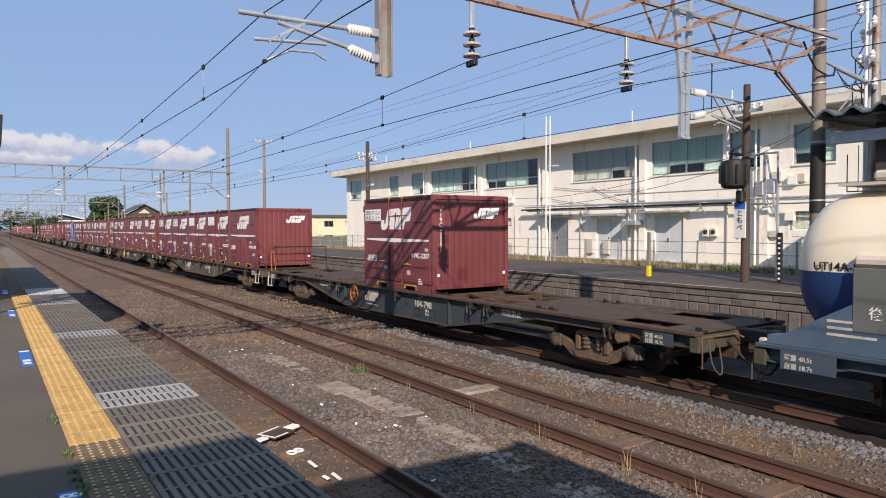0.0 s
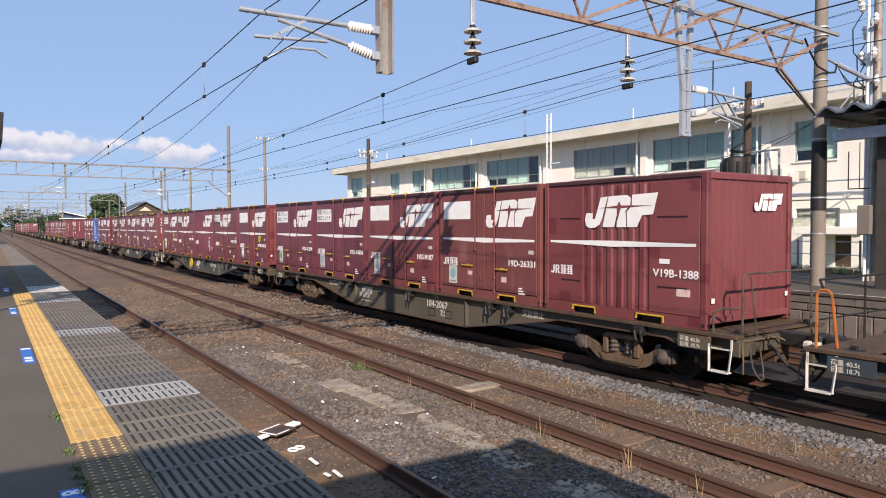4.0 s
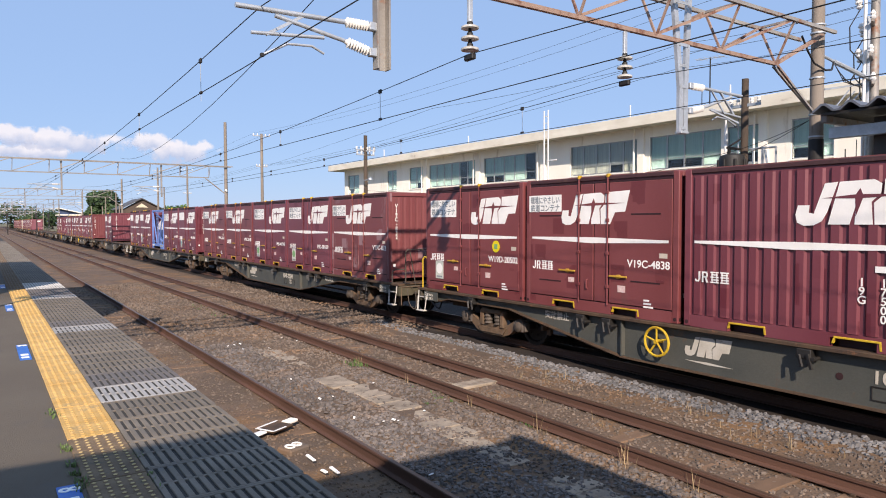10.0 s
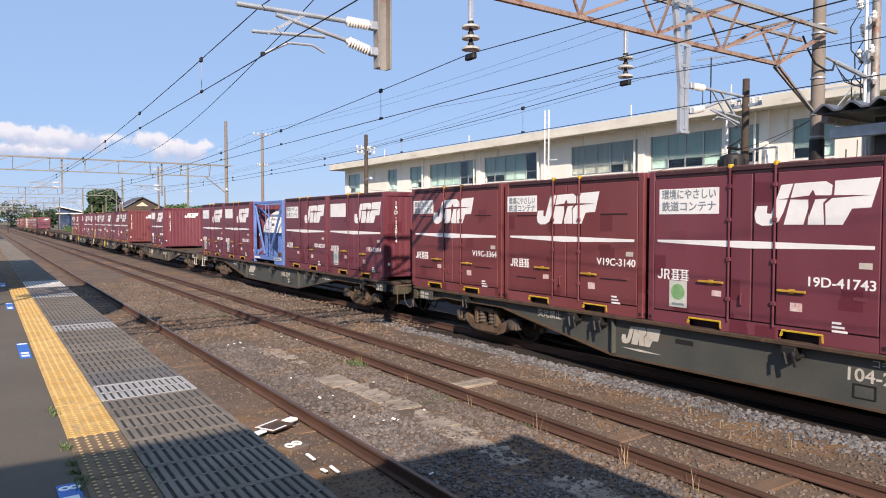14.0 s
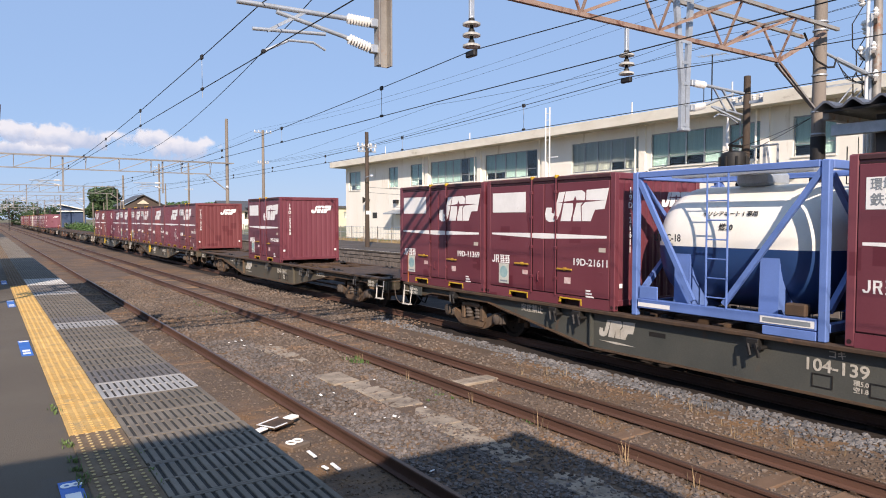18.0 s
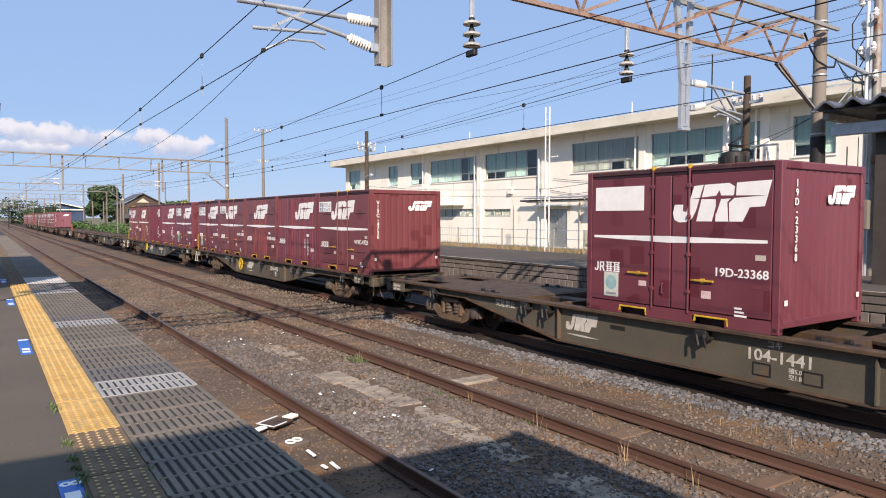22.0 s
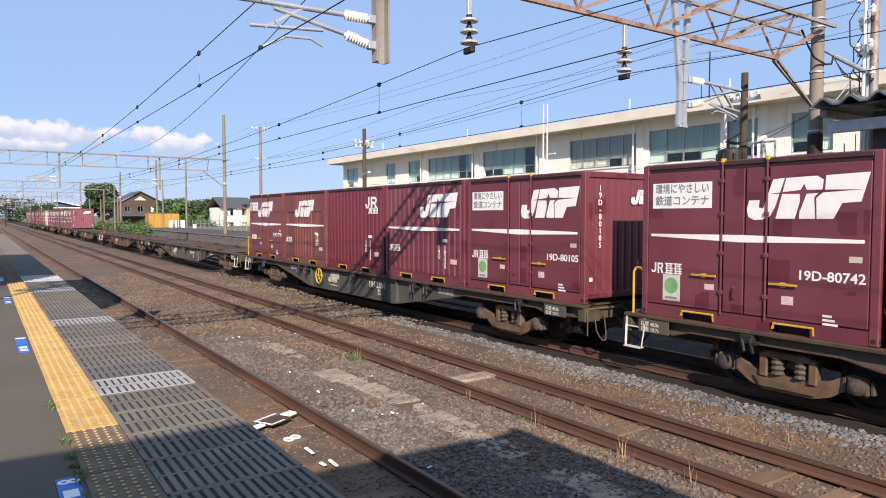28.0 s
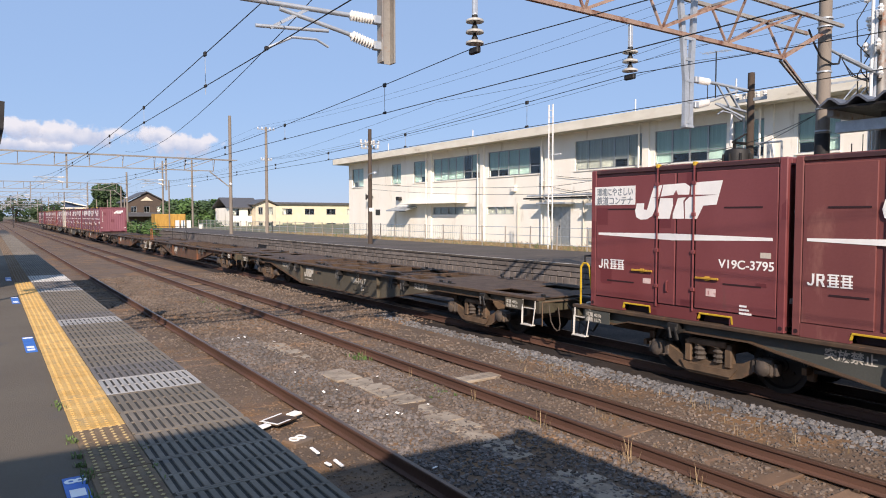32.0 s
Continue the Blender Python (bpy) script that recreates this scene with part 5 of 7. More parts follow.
def frame_tank():
    """A short tank container: blue frame, white and blue tank."""
    c = thing("tank_container", "blue framed tank container with a white and blue tank", "container", group="containers on the train")
    L, W, H = 1.65, 1.22, 2.47
    for x in (-1, 1):
        for y in (-1, 1):
            part("corner_post", Shape().box(*sorted((x * W, x * (W - 0.11))), *sorted((y * L, y * (L - 0.11))), 0, H, 0.012), M_FRAMEB, c)
        part("bottom_rail", Shape().box(*sorted((x * W, x * (W - 0.12))), -L + 0.13, L - 0.13, 0.14, 0.3, 0.01), M_FRAMEB, c)
        part("top_rail", Shape().box(*sorted((x * W, x * (W - 0.1))), -L + 0.13, L - 0.13, H - 0.1, H, 0.01), M_FRAMEB, c)
        part("brace", Shape().bar((x * (W - 0.05), L - 0.1, H - 0.12), (x * (W - 0.05), 0.45, 0.36), 0.06, 0.08), M_FRAMEB, c)
        part("brace", Shape().bar((x * (W - 0.05), -L + 0.1, H - 0.12), (x * (W - 0.05), -0.1, 0.36), 0.06, 0.08), M_FRAMEB, c)
        part("foot", Shape().box(*sorted((x * W, x * (W - 0.1))), -L + 0.13, -0.75, 0.0, 0.13, 0.008), M_FRAMEB, c)
        part("brace", Shape().bar((x * (W - 0.2), L - 0.06, 0.4), (-x * (W - 0.2), L - 0.06, H - 0.2), 0.08, 0.08), M_FRAMEB, c)
        part("brace", Shape().bar((x * (W - 0.2), -L + 0.06, 0.4), (-x * (W - 0.2), -L + 0.06, H - 0.2), 0.08, 0.08), M_FRAMEB, c)
    for y in (-1, 1):
        for z in (0.12, H - 0.12):
            part("end_rail", Shape().box(-W + 0.13, W - 0.13, *sorted((y * L, y * (L - 0.1))), z, z + 0.12, 0.01), M_FRAMEB, c)
    n, rad, zc = 40, 1.0, 1.22
    prof = [(0.02, -1.6), (0.4, -1.56), (0.7, -1.47), (0.9, -1.31), (0.98, -1.12), (1.0, -0.95), (1.0, 0.95), (0.98, 1.12), (0.9, 1.31), (0.7, 1.47), (0.4, 1.56), (0.02, 1.6)]
    for half, mat, nm in ((0, M_TANKW, "upper_shell"), (1, M_TANKB, "lower_shell")):
        q = Shape()
        v, f = [], []
        for r, yy in prof:
            for i in range(n // 2 + 1):
                t = math.pi * i / (n // 2) + math.pi * half
                v.append((r * math.cos(t), yy, zc + r * math.sin(t)))
        m = n // 2 + 1
        for a in range(len(prof) - 1):
            for i in range(m - 1):
                f.append((a * m + i, (a + 1) * m + i, (a + 1) * m + i + 1, a * m + i + 1))
        part(nm, q.add(v, f), mat, c, "white upper tank shell" if not half else "blue lower tank shell", smooth=True)
    for y in (-0.72, 0.78):
        part("saddle", Shape().prism([(-1.02, 0.2), (1.02, 0.2), (0.99, 1.1), (-0.99, 1.1)], "y", y - 0.15, y + 0.15), M_FRAMEB, c)
    q = Shape()
    for d in (-0.18, 0.18):
        q.tube((-W + 0.02, 0.02 + d, 0.3), (-W + 0.02, 0.02 + d, H - 0.05), 0.016, 6)
    for z in range(7):
        q.tube((-W + 0.02, -0.16, 0.45 + z * 0.3), (-W + 0.02, 0.2, 0.45 + z * 0.3), 0.012, 6)
    part("ladder", q, M_FRAMEB, c, "thin blue ladder")
    part("catwalk", Shape().box(-0.75, -0.3, -1.2, 1.2, H - 0.1, H - 0.06).box(-0.3, 0.3, -0.3, 0.3, 2.2, 2.42, 0.05), M_GALV, c, "grey top walkway")
    p = part("name_board", Shape().box(-W - 0.008, -W - 0.003, -L + 0.15, -0.72, 0.17, 0.27), M_WHITE, c)
    part("name_line", Shape().box(-W - 0.012, -W - 0.0085, -L + 0.2, -0.76, 0.19, 0.25), M_NOTICE, p)
    part("name_line", Shape().box(-W - 0.008, -W - 0.003, 0.85, 1.5, 0.17, 0.24), M_WHITE, c)
    part("box_plate", Shape().box(-W + 0.02, -W + 0.05, 1.12, 1.5, 0.3, 0.52, 0.01), M_FRAMEB, c)
    q = part("number", lettering("UT7C-18", 0.17, M_BLACK)[0], None, c, "dark tank number")
    q.matrix_basis = pose(-1.0, 1.36, 1.3, 0, 0, -90 - 12)
    for text, size, y, z, x in (("イソシアネート 1 専用", 0.095, 0.5, 1.72, -0.885), ("燃30", 0.12, 0.15, 1.5, -0.97)):
        q = part("writing", lettering(text, size, M_BLACK)[0], None, c, "dark writing on the tank")
        q.matrix_basis = pose(x, y, z, 0, 0, -90) @ pose(0, 0, 0, -22 if z > 1.6 else -14)
    part("valve_box", Shape().box(-W + 0.04, -W + 0.2, -1.35, -1.05, 0.3, 0.48, 0.02), M_RUST, c, "rusty valve box")
    return c


TRAIN.append((frame_tank(), FIRST + PITCH * 4 + 0.61, 0.99))


def lead_tank():
    """The leading wagon with its long tank container."""
    w = wagons_blue = flat_wagon("blue")
    TRAIN.append((w, FIRST - PITCH, 0.0))
    p = part("data_plate", Shape().box(-1.315, -1.3, 8.75, 9.5, 0.67, 0.93), M_WAGON["blue"], w)
    for text, z in (("荷重 40.5t", 0.81), ("自重 18.7t", 0.69)):
        q = part("writing", lettering(text, 0.09, M_WHITE_OLD)[0], None, p)
        q.matrix_basis = pose(-1.318, 9.45, z, 0, 0, -90)
    c = thing("tank_container", "long white and dark blue tank container on a dusty blue frame", "container", group="containers on the train")
    zc, n = 1.06, 48
    prof = [(0.02, -4.56), (0.5, -4.52), (0.82, -4.42), (1.0, -4.26), (1.09, -4.06), (1.12, -3.8), (1.12, 3.8), (1.09, 4.06), (1.0, 4.26), (0.82, 4.42), (0.5, 4.52), (0.02, 4.56)]
    for half, mat, nm in ((0, M_TANKCREAM, "upper_shell"), (1, M_TANKB, "lower_shell")):
        v, f = [], []
        m = n // 2 + 1
        for r, yy in prof:
            for i in range(m):
                t = math.pi * i / (n // 2) + math.pi * half
                v.append((r * math.cos(t), yy, zc + r * math.sin(t)))
        for a in range(len(prof) - 1):
            for i in range(m - 1):
                f.append((a * m + i, (a + 1) * m + i, (a + 1) * m + i + 1, a * m + i + 1))
        part(nm, Shape().add(v, f), mat, c, "cream-white upper shell" if not half else "dark blue lower shell", smooth=True)
    for x in (-1, 1):
        part("base_wedge", Shape().prism([(4.65, 0.0), (4.65, 0.12), (4.45, 0.14), (3.5, 0.66), (-4.65, 0.66), (-4.65, 0.0)], "x", *sorted((x * 1.22, x * 0.95))), M_DUSTBLUE, c, "dusty blue sloping base frame")
        for y in (2.95, 0.4, -2.2):
            jb = part("jacket_box", Shape().box(*sorted((x * 1.228, x * 0.9)), y - 0.55, y + 0.55, 0.3, 1.14, 0.01), M_JACKET, c, "soiled grey saddle jacket")
            part("jacket_cap", Shape().box(*sorted((x * 1.232, x * 0.9)), y - 0.56, y + 0.56, 1.14, 1.3, 0.05), M_SILVER, jb, "beige jacket cap")
    part("catwalk", Shape().box(-0.6, 0.6, -3.6, 4.0, 2.24, 2.28).box(-0.5, 0.5, 2.0, 3.6, 2.3, 2.44, 0.04), M_SILVER, c, "pale top walkway and hatch")
    for y in (2.6, 0.4, -2):
        part("walkway_stay", Shape().bar((-0.5, y, 2.24), (-0.8, y, 1.8), 0.06, 0.06), M_SILVER, c)
    q = part("number", lettering("UT14A-5000", 0.155, M_BLACK)[0], None, c, "dark tank number")
    q.matrix_basis = pose(-1.128, 4.06, 1.085, 0, 0, -90)
    q = part("writing", lettering("後", 0.17, M_WHITE)[0], None, c)
    q.matrix_basis = pose(-1.234, 3.3, 0.5, 0, 0, -90)
    for z, a in ((0.42, 3.45), (0.33, 3.05), (0.24, 3.2)):
        part("data_bar", Shape().box(-1.226, -1.2215, a, 3.82, z - 0.02, z + 0.015), M_WHITE_OLD, c)
    TRAIN.append((c, FIRST - PITCH + 5.1, 0.99))


lead_tank()

M_BARKDOOR = paint("door_brown", lin("5a4a40"), lin("4a3d35"), 2, 0.6, bump=0.1, stain=lin("6d6058"), stain_at=0.6, stain_scale=3)
# ---- the station office beyond the far platform ----
BX, BY0, BY1 = 28.0, 2.0, 57.3
off = thing("station_office", "two-storey cream concrete office with ribbon windows and overhanging flat roof", "building")
WINS = [(56.6, 54.36), (49.3, 47.76), (45.79, 43.8), (42.93, 37.16), (36.19, 31.03), (28.08, 23.31), (22.51, 18.51), (18.2, 16.67), (15.26, 13.54), (10.5, 6.5)]
Z0, Z1 = 5.24, 6.9
LOW = [(43.0, 37.31, 2.75, 3.3), (36.29, 33.51, 2.75, 3.25), (15.4, 13.4, 2.5, 3.3)]


def wall_with_openings(name, x0, x1, ya, yb, za, zb, holes, material, parent, turn=None):
    """A wall in the yz plane, built in bays round its openings (y0, y1, z0, z1)."""
    ys = sorted({ya, yb, *[h[0] for h in holes], *[h[1] for h in holes]})
    zs = sorted({za, zb, *[h[2] for h in holes], *[h[3] for h in holes]})
    for a, b in zip(ys, ys[1:]):
        run_z = None
        for c, d in zip(zs, zs[1:]):
            inside = any(h[0] - 1e-6 <= a and b <= h[1] + 1e-6 and h[2] - 1e-6 <= c and d <= h[3] + 1e-6 for h in holes)
            if not inside:
                run_z = (run_z[0], d) if run_z else (c, d)
            if inside or d == zs[-1]:
                if run_z:
                    q = part(name, Shape().box(x0, x1, a, b, *run_z), material, parent)
                    if turn:
                        q.matrix_basis = turn
                run_z = None


holes = [(b, a, Z0, Z1) for a, b in WINS] + [(b, a, z0, z1) for a, b, z0, z1 in LOW] + [(20.6, 22.3, 0.95, 3.2), (24.4, 26.2, 0.95, 3.1), (12.5, 13.6, 0.95, 2.2), (28.4, 30.2, 0.95, 3.2), (47.0, 48.5, 3.0, 3.3)]
wall_with_openings("front_wall", BX, BX + 0.25, BY0, BY1, 0.6, 7.5, holes, M_CREAM, off)
wall_with_openings("end_wall", 0, 0.25, BX + 0.25, BX + 11, 0.6, 7.5, [(BX + 3, BX + 5, 5.3, 6.8)], M_CREAM, off, Matrix(((0, 1, 0, 0), (-1, 0, 0, BY1 + 0.0), (0, 0, 1, 0), (0, 0, 0, 1))))
part("back_wall", Shape().box(BX + 10.8, BX + 11, BY0, BY1, 0.6, 7.5), M_CREAM, off)
part("floor_slab", Shape().box(BX + 0.25, BX + 10.8, BY0, BY1 - 0.3, 4.2, 4.4), M_ROOM, off)
part("room_back", Shape().box(BX + 3.0, BX + 3.1, BY0, BY1 - 0.3, 0.6, 7.4), M_ROOM, off)
r = part("roof", Shape().box(BX - 1.15, BX + 12, BY0 - 1, BY1 + 0.9, 7.42, 7.52, 0.01), M_SOFFIT, off, "pale roof slab and soffit")
part("fascia", Shape().box(BX - 1.2, BX - 1.14, BY0 - 1, BY1 + 0.95, 7.36, 7.86, 0.012).box(BX - 1.2, BX + 12, BY1 + 0.9, BY1 + 0.96, 7.36, 7.86, 0.012), M_FASCIA, r, "weathered cream fascia")
part("roof_deck", Shape().box(BX - 1.1, BX + 12, BY0 - 1, BY1 + 0.85, 7.7, 7.78), M_CONC, r)
for i, (a, b) in enumerate(WINS):
    w = part("window", Shape().box(BX + 0.06, BX + 0.12, b, a, Z0, Z0 + 0.05).box(BX + 0.06, BX + 0.12, b, a, Z1 - 0.05, Z1).box(BX + 0.06, BX + 0.12, b, b + 0.05, Z0, Z1).box(BX + 0.06, BX + 0.12, a - 0.05, a, Z0, Z1), M_ALU, off, "aluminium sliding window")
    n = max(2, round((a - b) / 0.98))
    st = (a - b) / n
    for k in range(n):
        y0, y1 = b + k * st, b + (k + 1) * st
        f = Shape().box(BX + 0.07, BX + 0.11, y0, y0 + 0.04, Z0 + 0.05, Z1 - 0.05).box(BX + 0.07, BX + 0.11, y1 - 0.04, y1, Z0 + 0.05, Z1 - 0.05).box(BX + 0.07, BX + 0.11, y0, y1, Z0 + 0.5, Z0 + 0.54)
        part("sash", f, M_ALU, w)
        p = part("pane", Shape().box(BX + 0.088, BX + 0.094, y0 + 0.04, y1 - 0.04, Z0 + 0.05, Z1 - 0.05), M_GLASS, w)
        p.visible_shadow = False
        if (k + i) % 9 != 4:
            low = Z0 + (0.08 if rng.random() < 0.5 else 0.45)
            part("curtain", Shape().box(BX + 0.15, BX + 0.17, y0, y1 - 0.02, low, Z1), M_CURTAIN2 if i in (5, 9) else M_CURTAIN, w, "drawn curtain")
    part("sill", Shape().box(BX - 0.06, BX + 0.08, b - 0.05, a + 0.05, Z0 - 0.07, Z0 - 0.002, 0.01), M_CREAM, w)
for a, b, z0, z1 in LOW:
    w = part("window", Shape().box(BX + 0.06, BX + 0.12, b, a, z0, z0 + 0.04).box(BX + 0.06, BX + 0.12, b, a, z1 - 0.04, z1), M_ALU, off, "low strip window")
    n = max(2, round((a - b) / 0.9))
    for k in range(n + 1):
        y = b + (a - b) * k / n
        part("mullion", Shape().box(BX + 0.05, BX + 0.13, y - (0.1 if k % 2 == 0 else 0.025), y + (0.1 if k % 2 == 0 else 0.025), z0, z1), M_ALU, w)
    p = part("pane", Shape().box(BX + 0.088, BX + 0.094, b, a, z0, z1), M_GLASS, w)
    p.visible_shadow = False
    part("curtain", Shape().box(BX + 0.15, BX + 0.17, b, a, z0, z1), M_CURTAIN2, w, "drawn curtain")
part("door", Shape().box(BX + 0.1, BX + 0.16, 12.5, 13.6, 0.95, 2.2, 0.01), M_BARKDOOR, off, "dark brown door under the porch")
# pilasters and drain pipes
for y in (43.3, 36.75, 30.3, 23.0, 16.45, 9.8):
    part("pilaster", Shape().box(BX - 0.12, BX, y - 0.2, y + 0.2, 0.6, 7.42, 0.01), M_CREAM, off)
    part("drain_pipe", Shape().tube((BX - 0.2, y + 0.35, 0.9), (BX - 0.2, y + 0.35, 7.4), 0.05, 8), M_CREAM, off, "painted drain pipe", smooth=True)
# doors with awnings
for y0, y1, zt, mat in ((20.6, 22.3, 3.2, M_DOORGREY), (24.4, 26.2, 3.1, M_DOORGREY), (28.4, 30.2, 3.2, M_ALU)):
    d = part("door", Shape().box(BX + 0.1, BX + 0.15, y0, (y0 + y1) / 2 - 0.01, 0.95, zt, 0.008).box(BX + 0.1, BX + 0.15, (y0 + y1) / 2 + 0.01, y1, 0.95, zt, 0.008), mat, off, "grey double door")
    part("door_knob", Shape().box(BX + 0.06, BX + 0.1, (y0 + y1) / 2 + 0.06, (y0 + y1) / 2 + 0.1, 1.9, 2.1), M_BLACK, d)
    part("awning", Shape().box(BX - 0.75, BX, y0 - 0.35, y1 + 0.35, zt + 0.15, zt + 0.25, 0.01), M_GALV, off, "thin sheet awning")
part("awning", Shape().prism([(BX - 1.1, 3.02), (BX, 3.3), (BX, 3.42), (BX - 1.1, 3.12)], "y", 45.3, 48.3), M_GALV, off, "thin sheet awning")
part("door", Shape().box(BX + 0.05, BX + 0.12, 44.2, 46.0, 0.95, 3.1), M_ALU, off, "pale sliding door")
part("awning", Shape().box(BX - 0.9, BX, 38.5, 46.5, 3.55, 3.63, 0.01), M_CREAM, off, "long thin sheet awning")
# porch with columns
pc = part("porch", Shape().box(BX - 1.6, BX, 11.9, 14.4, 2.25, 2.55, 0.02), M_CREAM, off, "small concrete porch")
for y in (12.1, 13.9):
    part("porch_column", Shape().box(BX - 1.5, BX - 1.15, y - 0.17, y + 0.17, 0.9, 2.25, 0.01), M_CREAM, pc)
# pipe rack along the wall
pr = part("pipe_rack", Shape().tube((BX - 0.6, 9, 3.86), (BX - 0.6, 31.5, 3.86), 0.05, 8).tube((BX - 0.45, 9, 4.35), (BX - 0.45, 24.5, 4.35), 0.035, 8).tube((BX - 0.4, 9, 3.62), (BX - 0.4, 31.5, 3.62), 0.03, 8), M_GALV, off, "horizontal service pipes", smooth=True)
for y in (10, 13, 16, 19.3, 22.6, 26.5, 30):
    part("pipe_bracket", Shape().bar((BX - 0.65, y, 3.8), (BX, y, 3.8), 0.05, 0.05).bar((BX - 0.62, y, 3.76), (BX, y, 3.1), 0.04, 0.04), M_GALV, pr)
for y in (18.85, 19.25):
    u = part("meter_box", Shape().box(BX - 0.2, BX - 0.02, y - 0.16, y + 0.16, 2.2, 2.62, 0.02), M_FASCIA, off, "wall-mounted fan unit")
    part("fan_grille", Shape().lathe([(0.11, 0), (0.11, 0.02), (0.08, 0.03)], (BX - 0.2, y, 2.42), (-1, 0, 0), 14), M_ROOM, u)
for y, z in ((15.3, 2.9), (15.2, 4.4), (22.9, 4.4), (33.4, 4.2)):
    part("junction_box", Shape().box(BX - 0.2, BX, y - 0.2, y + 0.2, z, z + 0.4, 0.02), M_CREAM, off)
for y, z0, z1 in ((33.0, 0.9, 3.5), (27.3, 0.9, 3.6), (23.9, 0.9, 4.2), (18.2, 0.9, 3.8), (17.6, 2.2, 7.2), (16.9, 0.9, 4.4), (12.0, 2.6, 7.3)):
    part("riser_pipe", Shape().tube((BX - 0.09, y, z0), (BX - 0.09, y, z1), 0.035, 8), M_SOFFIT if y > 18 else M_GALV, off, "thin upright service pipe", smooth=True)
for y0, z0, y1, z1 in ((31.0, 4.6, 26.0, 3.9), (29.5, 5.0, 22.5, 4.6), (26.5, 4.9, 24.0, 4.0)):
    part("wall_cable", Shape().path([(BX - 0.08, y0 + (y1 - y0) * k / 8, z0 + (z1 - z0) * k / 8 - 0.5 * (k / 8) * (1 - k / 8)) for k in range(9)], 0.014, 5), M_BLACK, off, "sagging black cable on the wall")
part("long_trunking", Shape().box(BX - 0.5, BX - 0.3, 17.8, 32.0, 3.66, 3.76, 0.01), M_AXLEBOX, off, "dark cable trunking along the wall")
for y, z, h in ((15.9, 4.55, 0.45), (16.0, 2.2, 0.3), (14.9, 4.5, 0.35), (30.6, 4.4, 0.35), (25.4, 1.2, 0.8), (26.6, 1.2, 0.8)):
    part("junction_box", Shape().box(BX - 0.16, BX, y - 0.22, y + 0.22, z, z + h, 0.02), M_SOFFIT, off)
part("louvre", Shape().box(BX - 0.7, BX - 0.02, 22.9, 23.9, 2.75, 3.0, 0.03), M_GALV, off)
for y, h in ((48.2, 8.5), (36.7, 8.4), (23.0, 8.5), (17.5, 8.6)):
    part("roof_vent", Shape().tube((BX - 0.9, y, 7.7), (BX - 0.9, y, h), 0.035, 8), M_PORC, r, "thin white roof post")

# ---- wall lamp bracket and swing arm on the office corner ----
part("loudspeaker", Shape().lathe([(0.06, 0), (0.1, 0.2), (0.3, 0.45)], (BX - 0.25, 52.5, 4.3), (-0.8, 0.5, 0), 12).bar((BX, 52.6, 4.3), (BX - 0.5, 52.3, 4.35), 0.08, 0.08).bar((BX - 0.1, 52.9, 4.9), (BX - 0.15, 52.6, 4.2), 0.08, 0.08), M_BLACK, off, "dark horn loudspeaker")
part("small_window", Shape().box(BX - 0.01, BX + 0.06, 51.3, 52.1, 2.7, 3.2), M_ROOM, off)
part("small_window", Shape().box(BX - 0.3, BX, 47.6, 48.1, 3.9, 4.2, 0.02), M_BLACK, off)

# ---- fence, weeds ----
fence = thing("fence", "post and wire fence behind the far platform", "fence", kind="structure")
post_me = Shape().tube((0, 0, 0.85), (0, 0, 2.15), 0.035, 6).mesh("post", M_CONC)
y = 8.0
while y < 88:
    p = part("post", post_me, None, fence)
    p.matrix_basis = pose(22.0 + 0.02 * math.sin(y), y, 0, rng.uniform(-1, 1), rng.uniform(-1, 1))
    y += 1.9
for z in (1.3, 1.7, 2.1):
    part("rail_wire", Shape().tube((22.0, 6, z), (22.0, 88, z), 0.014, 5), M_GALV, fence)
mesh_wires = Shape()
for i in range(260):
    y = 30 + i * 0.22
    mesh_wires.bar((22.02, y, 0.95), (22.02, y, 2.08), 0.008, 0.008)
part("wire_mesh", mesh_wires, M_NETGREEN, fence, "green wire mesh")


def tufts(name, spots, material, label, height, blades, thin=1.0):
    """Clumps of narrow blades, joined."""
    V, F, k = [], [], 0
    for x, y, z, sc in spots:
        for b in range(blades):
            a = rng.uniform(0, 6.28)
            r = rng.uniform(0, 0.16) * sc
            h = height * sc * rng.uniform(0.5, 1.1)
            lean = rng.uniform(0.1, 0.55) * h
            w = rng.uniform(0.006, 0.014) * (1 + sc * 0.5) * thin
            bx, by = x + r * math.cos(a), y + r * math.sin(a)
            cx, cy = math.cos(a), math.sin(a)
            V += [(bx - cy * w, by + cx * w, z), (bx + cy * w, by - cx * w, z), (bx + cx * lean * 0.4 + cy * w * 0.7, by + cy * lean * 0.4 - cx * w * 0.7, z + h * 0.65), (bx + cx * lean * 0.4 - cy * w * 0.7, by + cy * lean * 0.4 + cx * w * 0.7, z + h * 0.65), (bx + cx * lean, by + cy * lean, z + h)]
            F += [(k, k + 1, k + 2, k + 3), (k + 3, k + 2, k + 4)]
            k += 5
    me = bpy.data.meshes.new(name)
    me.from_pydata(V, [], F)
    me.materials.append(material)
    tagged(new(name, me), label, "grass", kind="stuff")


tufts("fence_weeds", [(rng.uniform(22.3, 25.3), rng.uniform(9, 17.5), 0.88, rng.uniform(0.4, 1.2)) for i in range(330)] + [(rng.uniform(22.3, 27.3), rng.uniform(17.5, 58), 0.88, rng.uniform(0.3, 0.9)) for i in range(330)], M_LEAF, "green weeds along the fence", 0.3, 14, 0.7)
tufts("fence_dry_grass", [(rng.uniform(21.3, 25.5), rng.uniform(10, 62), 0.88, rng.uniform(0.4, 1.2)) for i in range(1500)], M_DRY, "dry straw-coloured grass along the fence", 0.36, 14, 0.6)

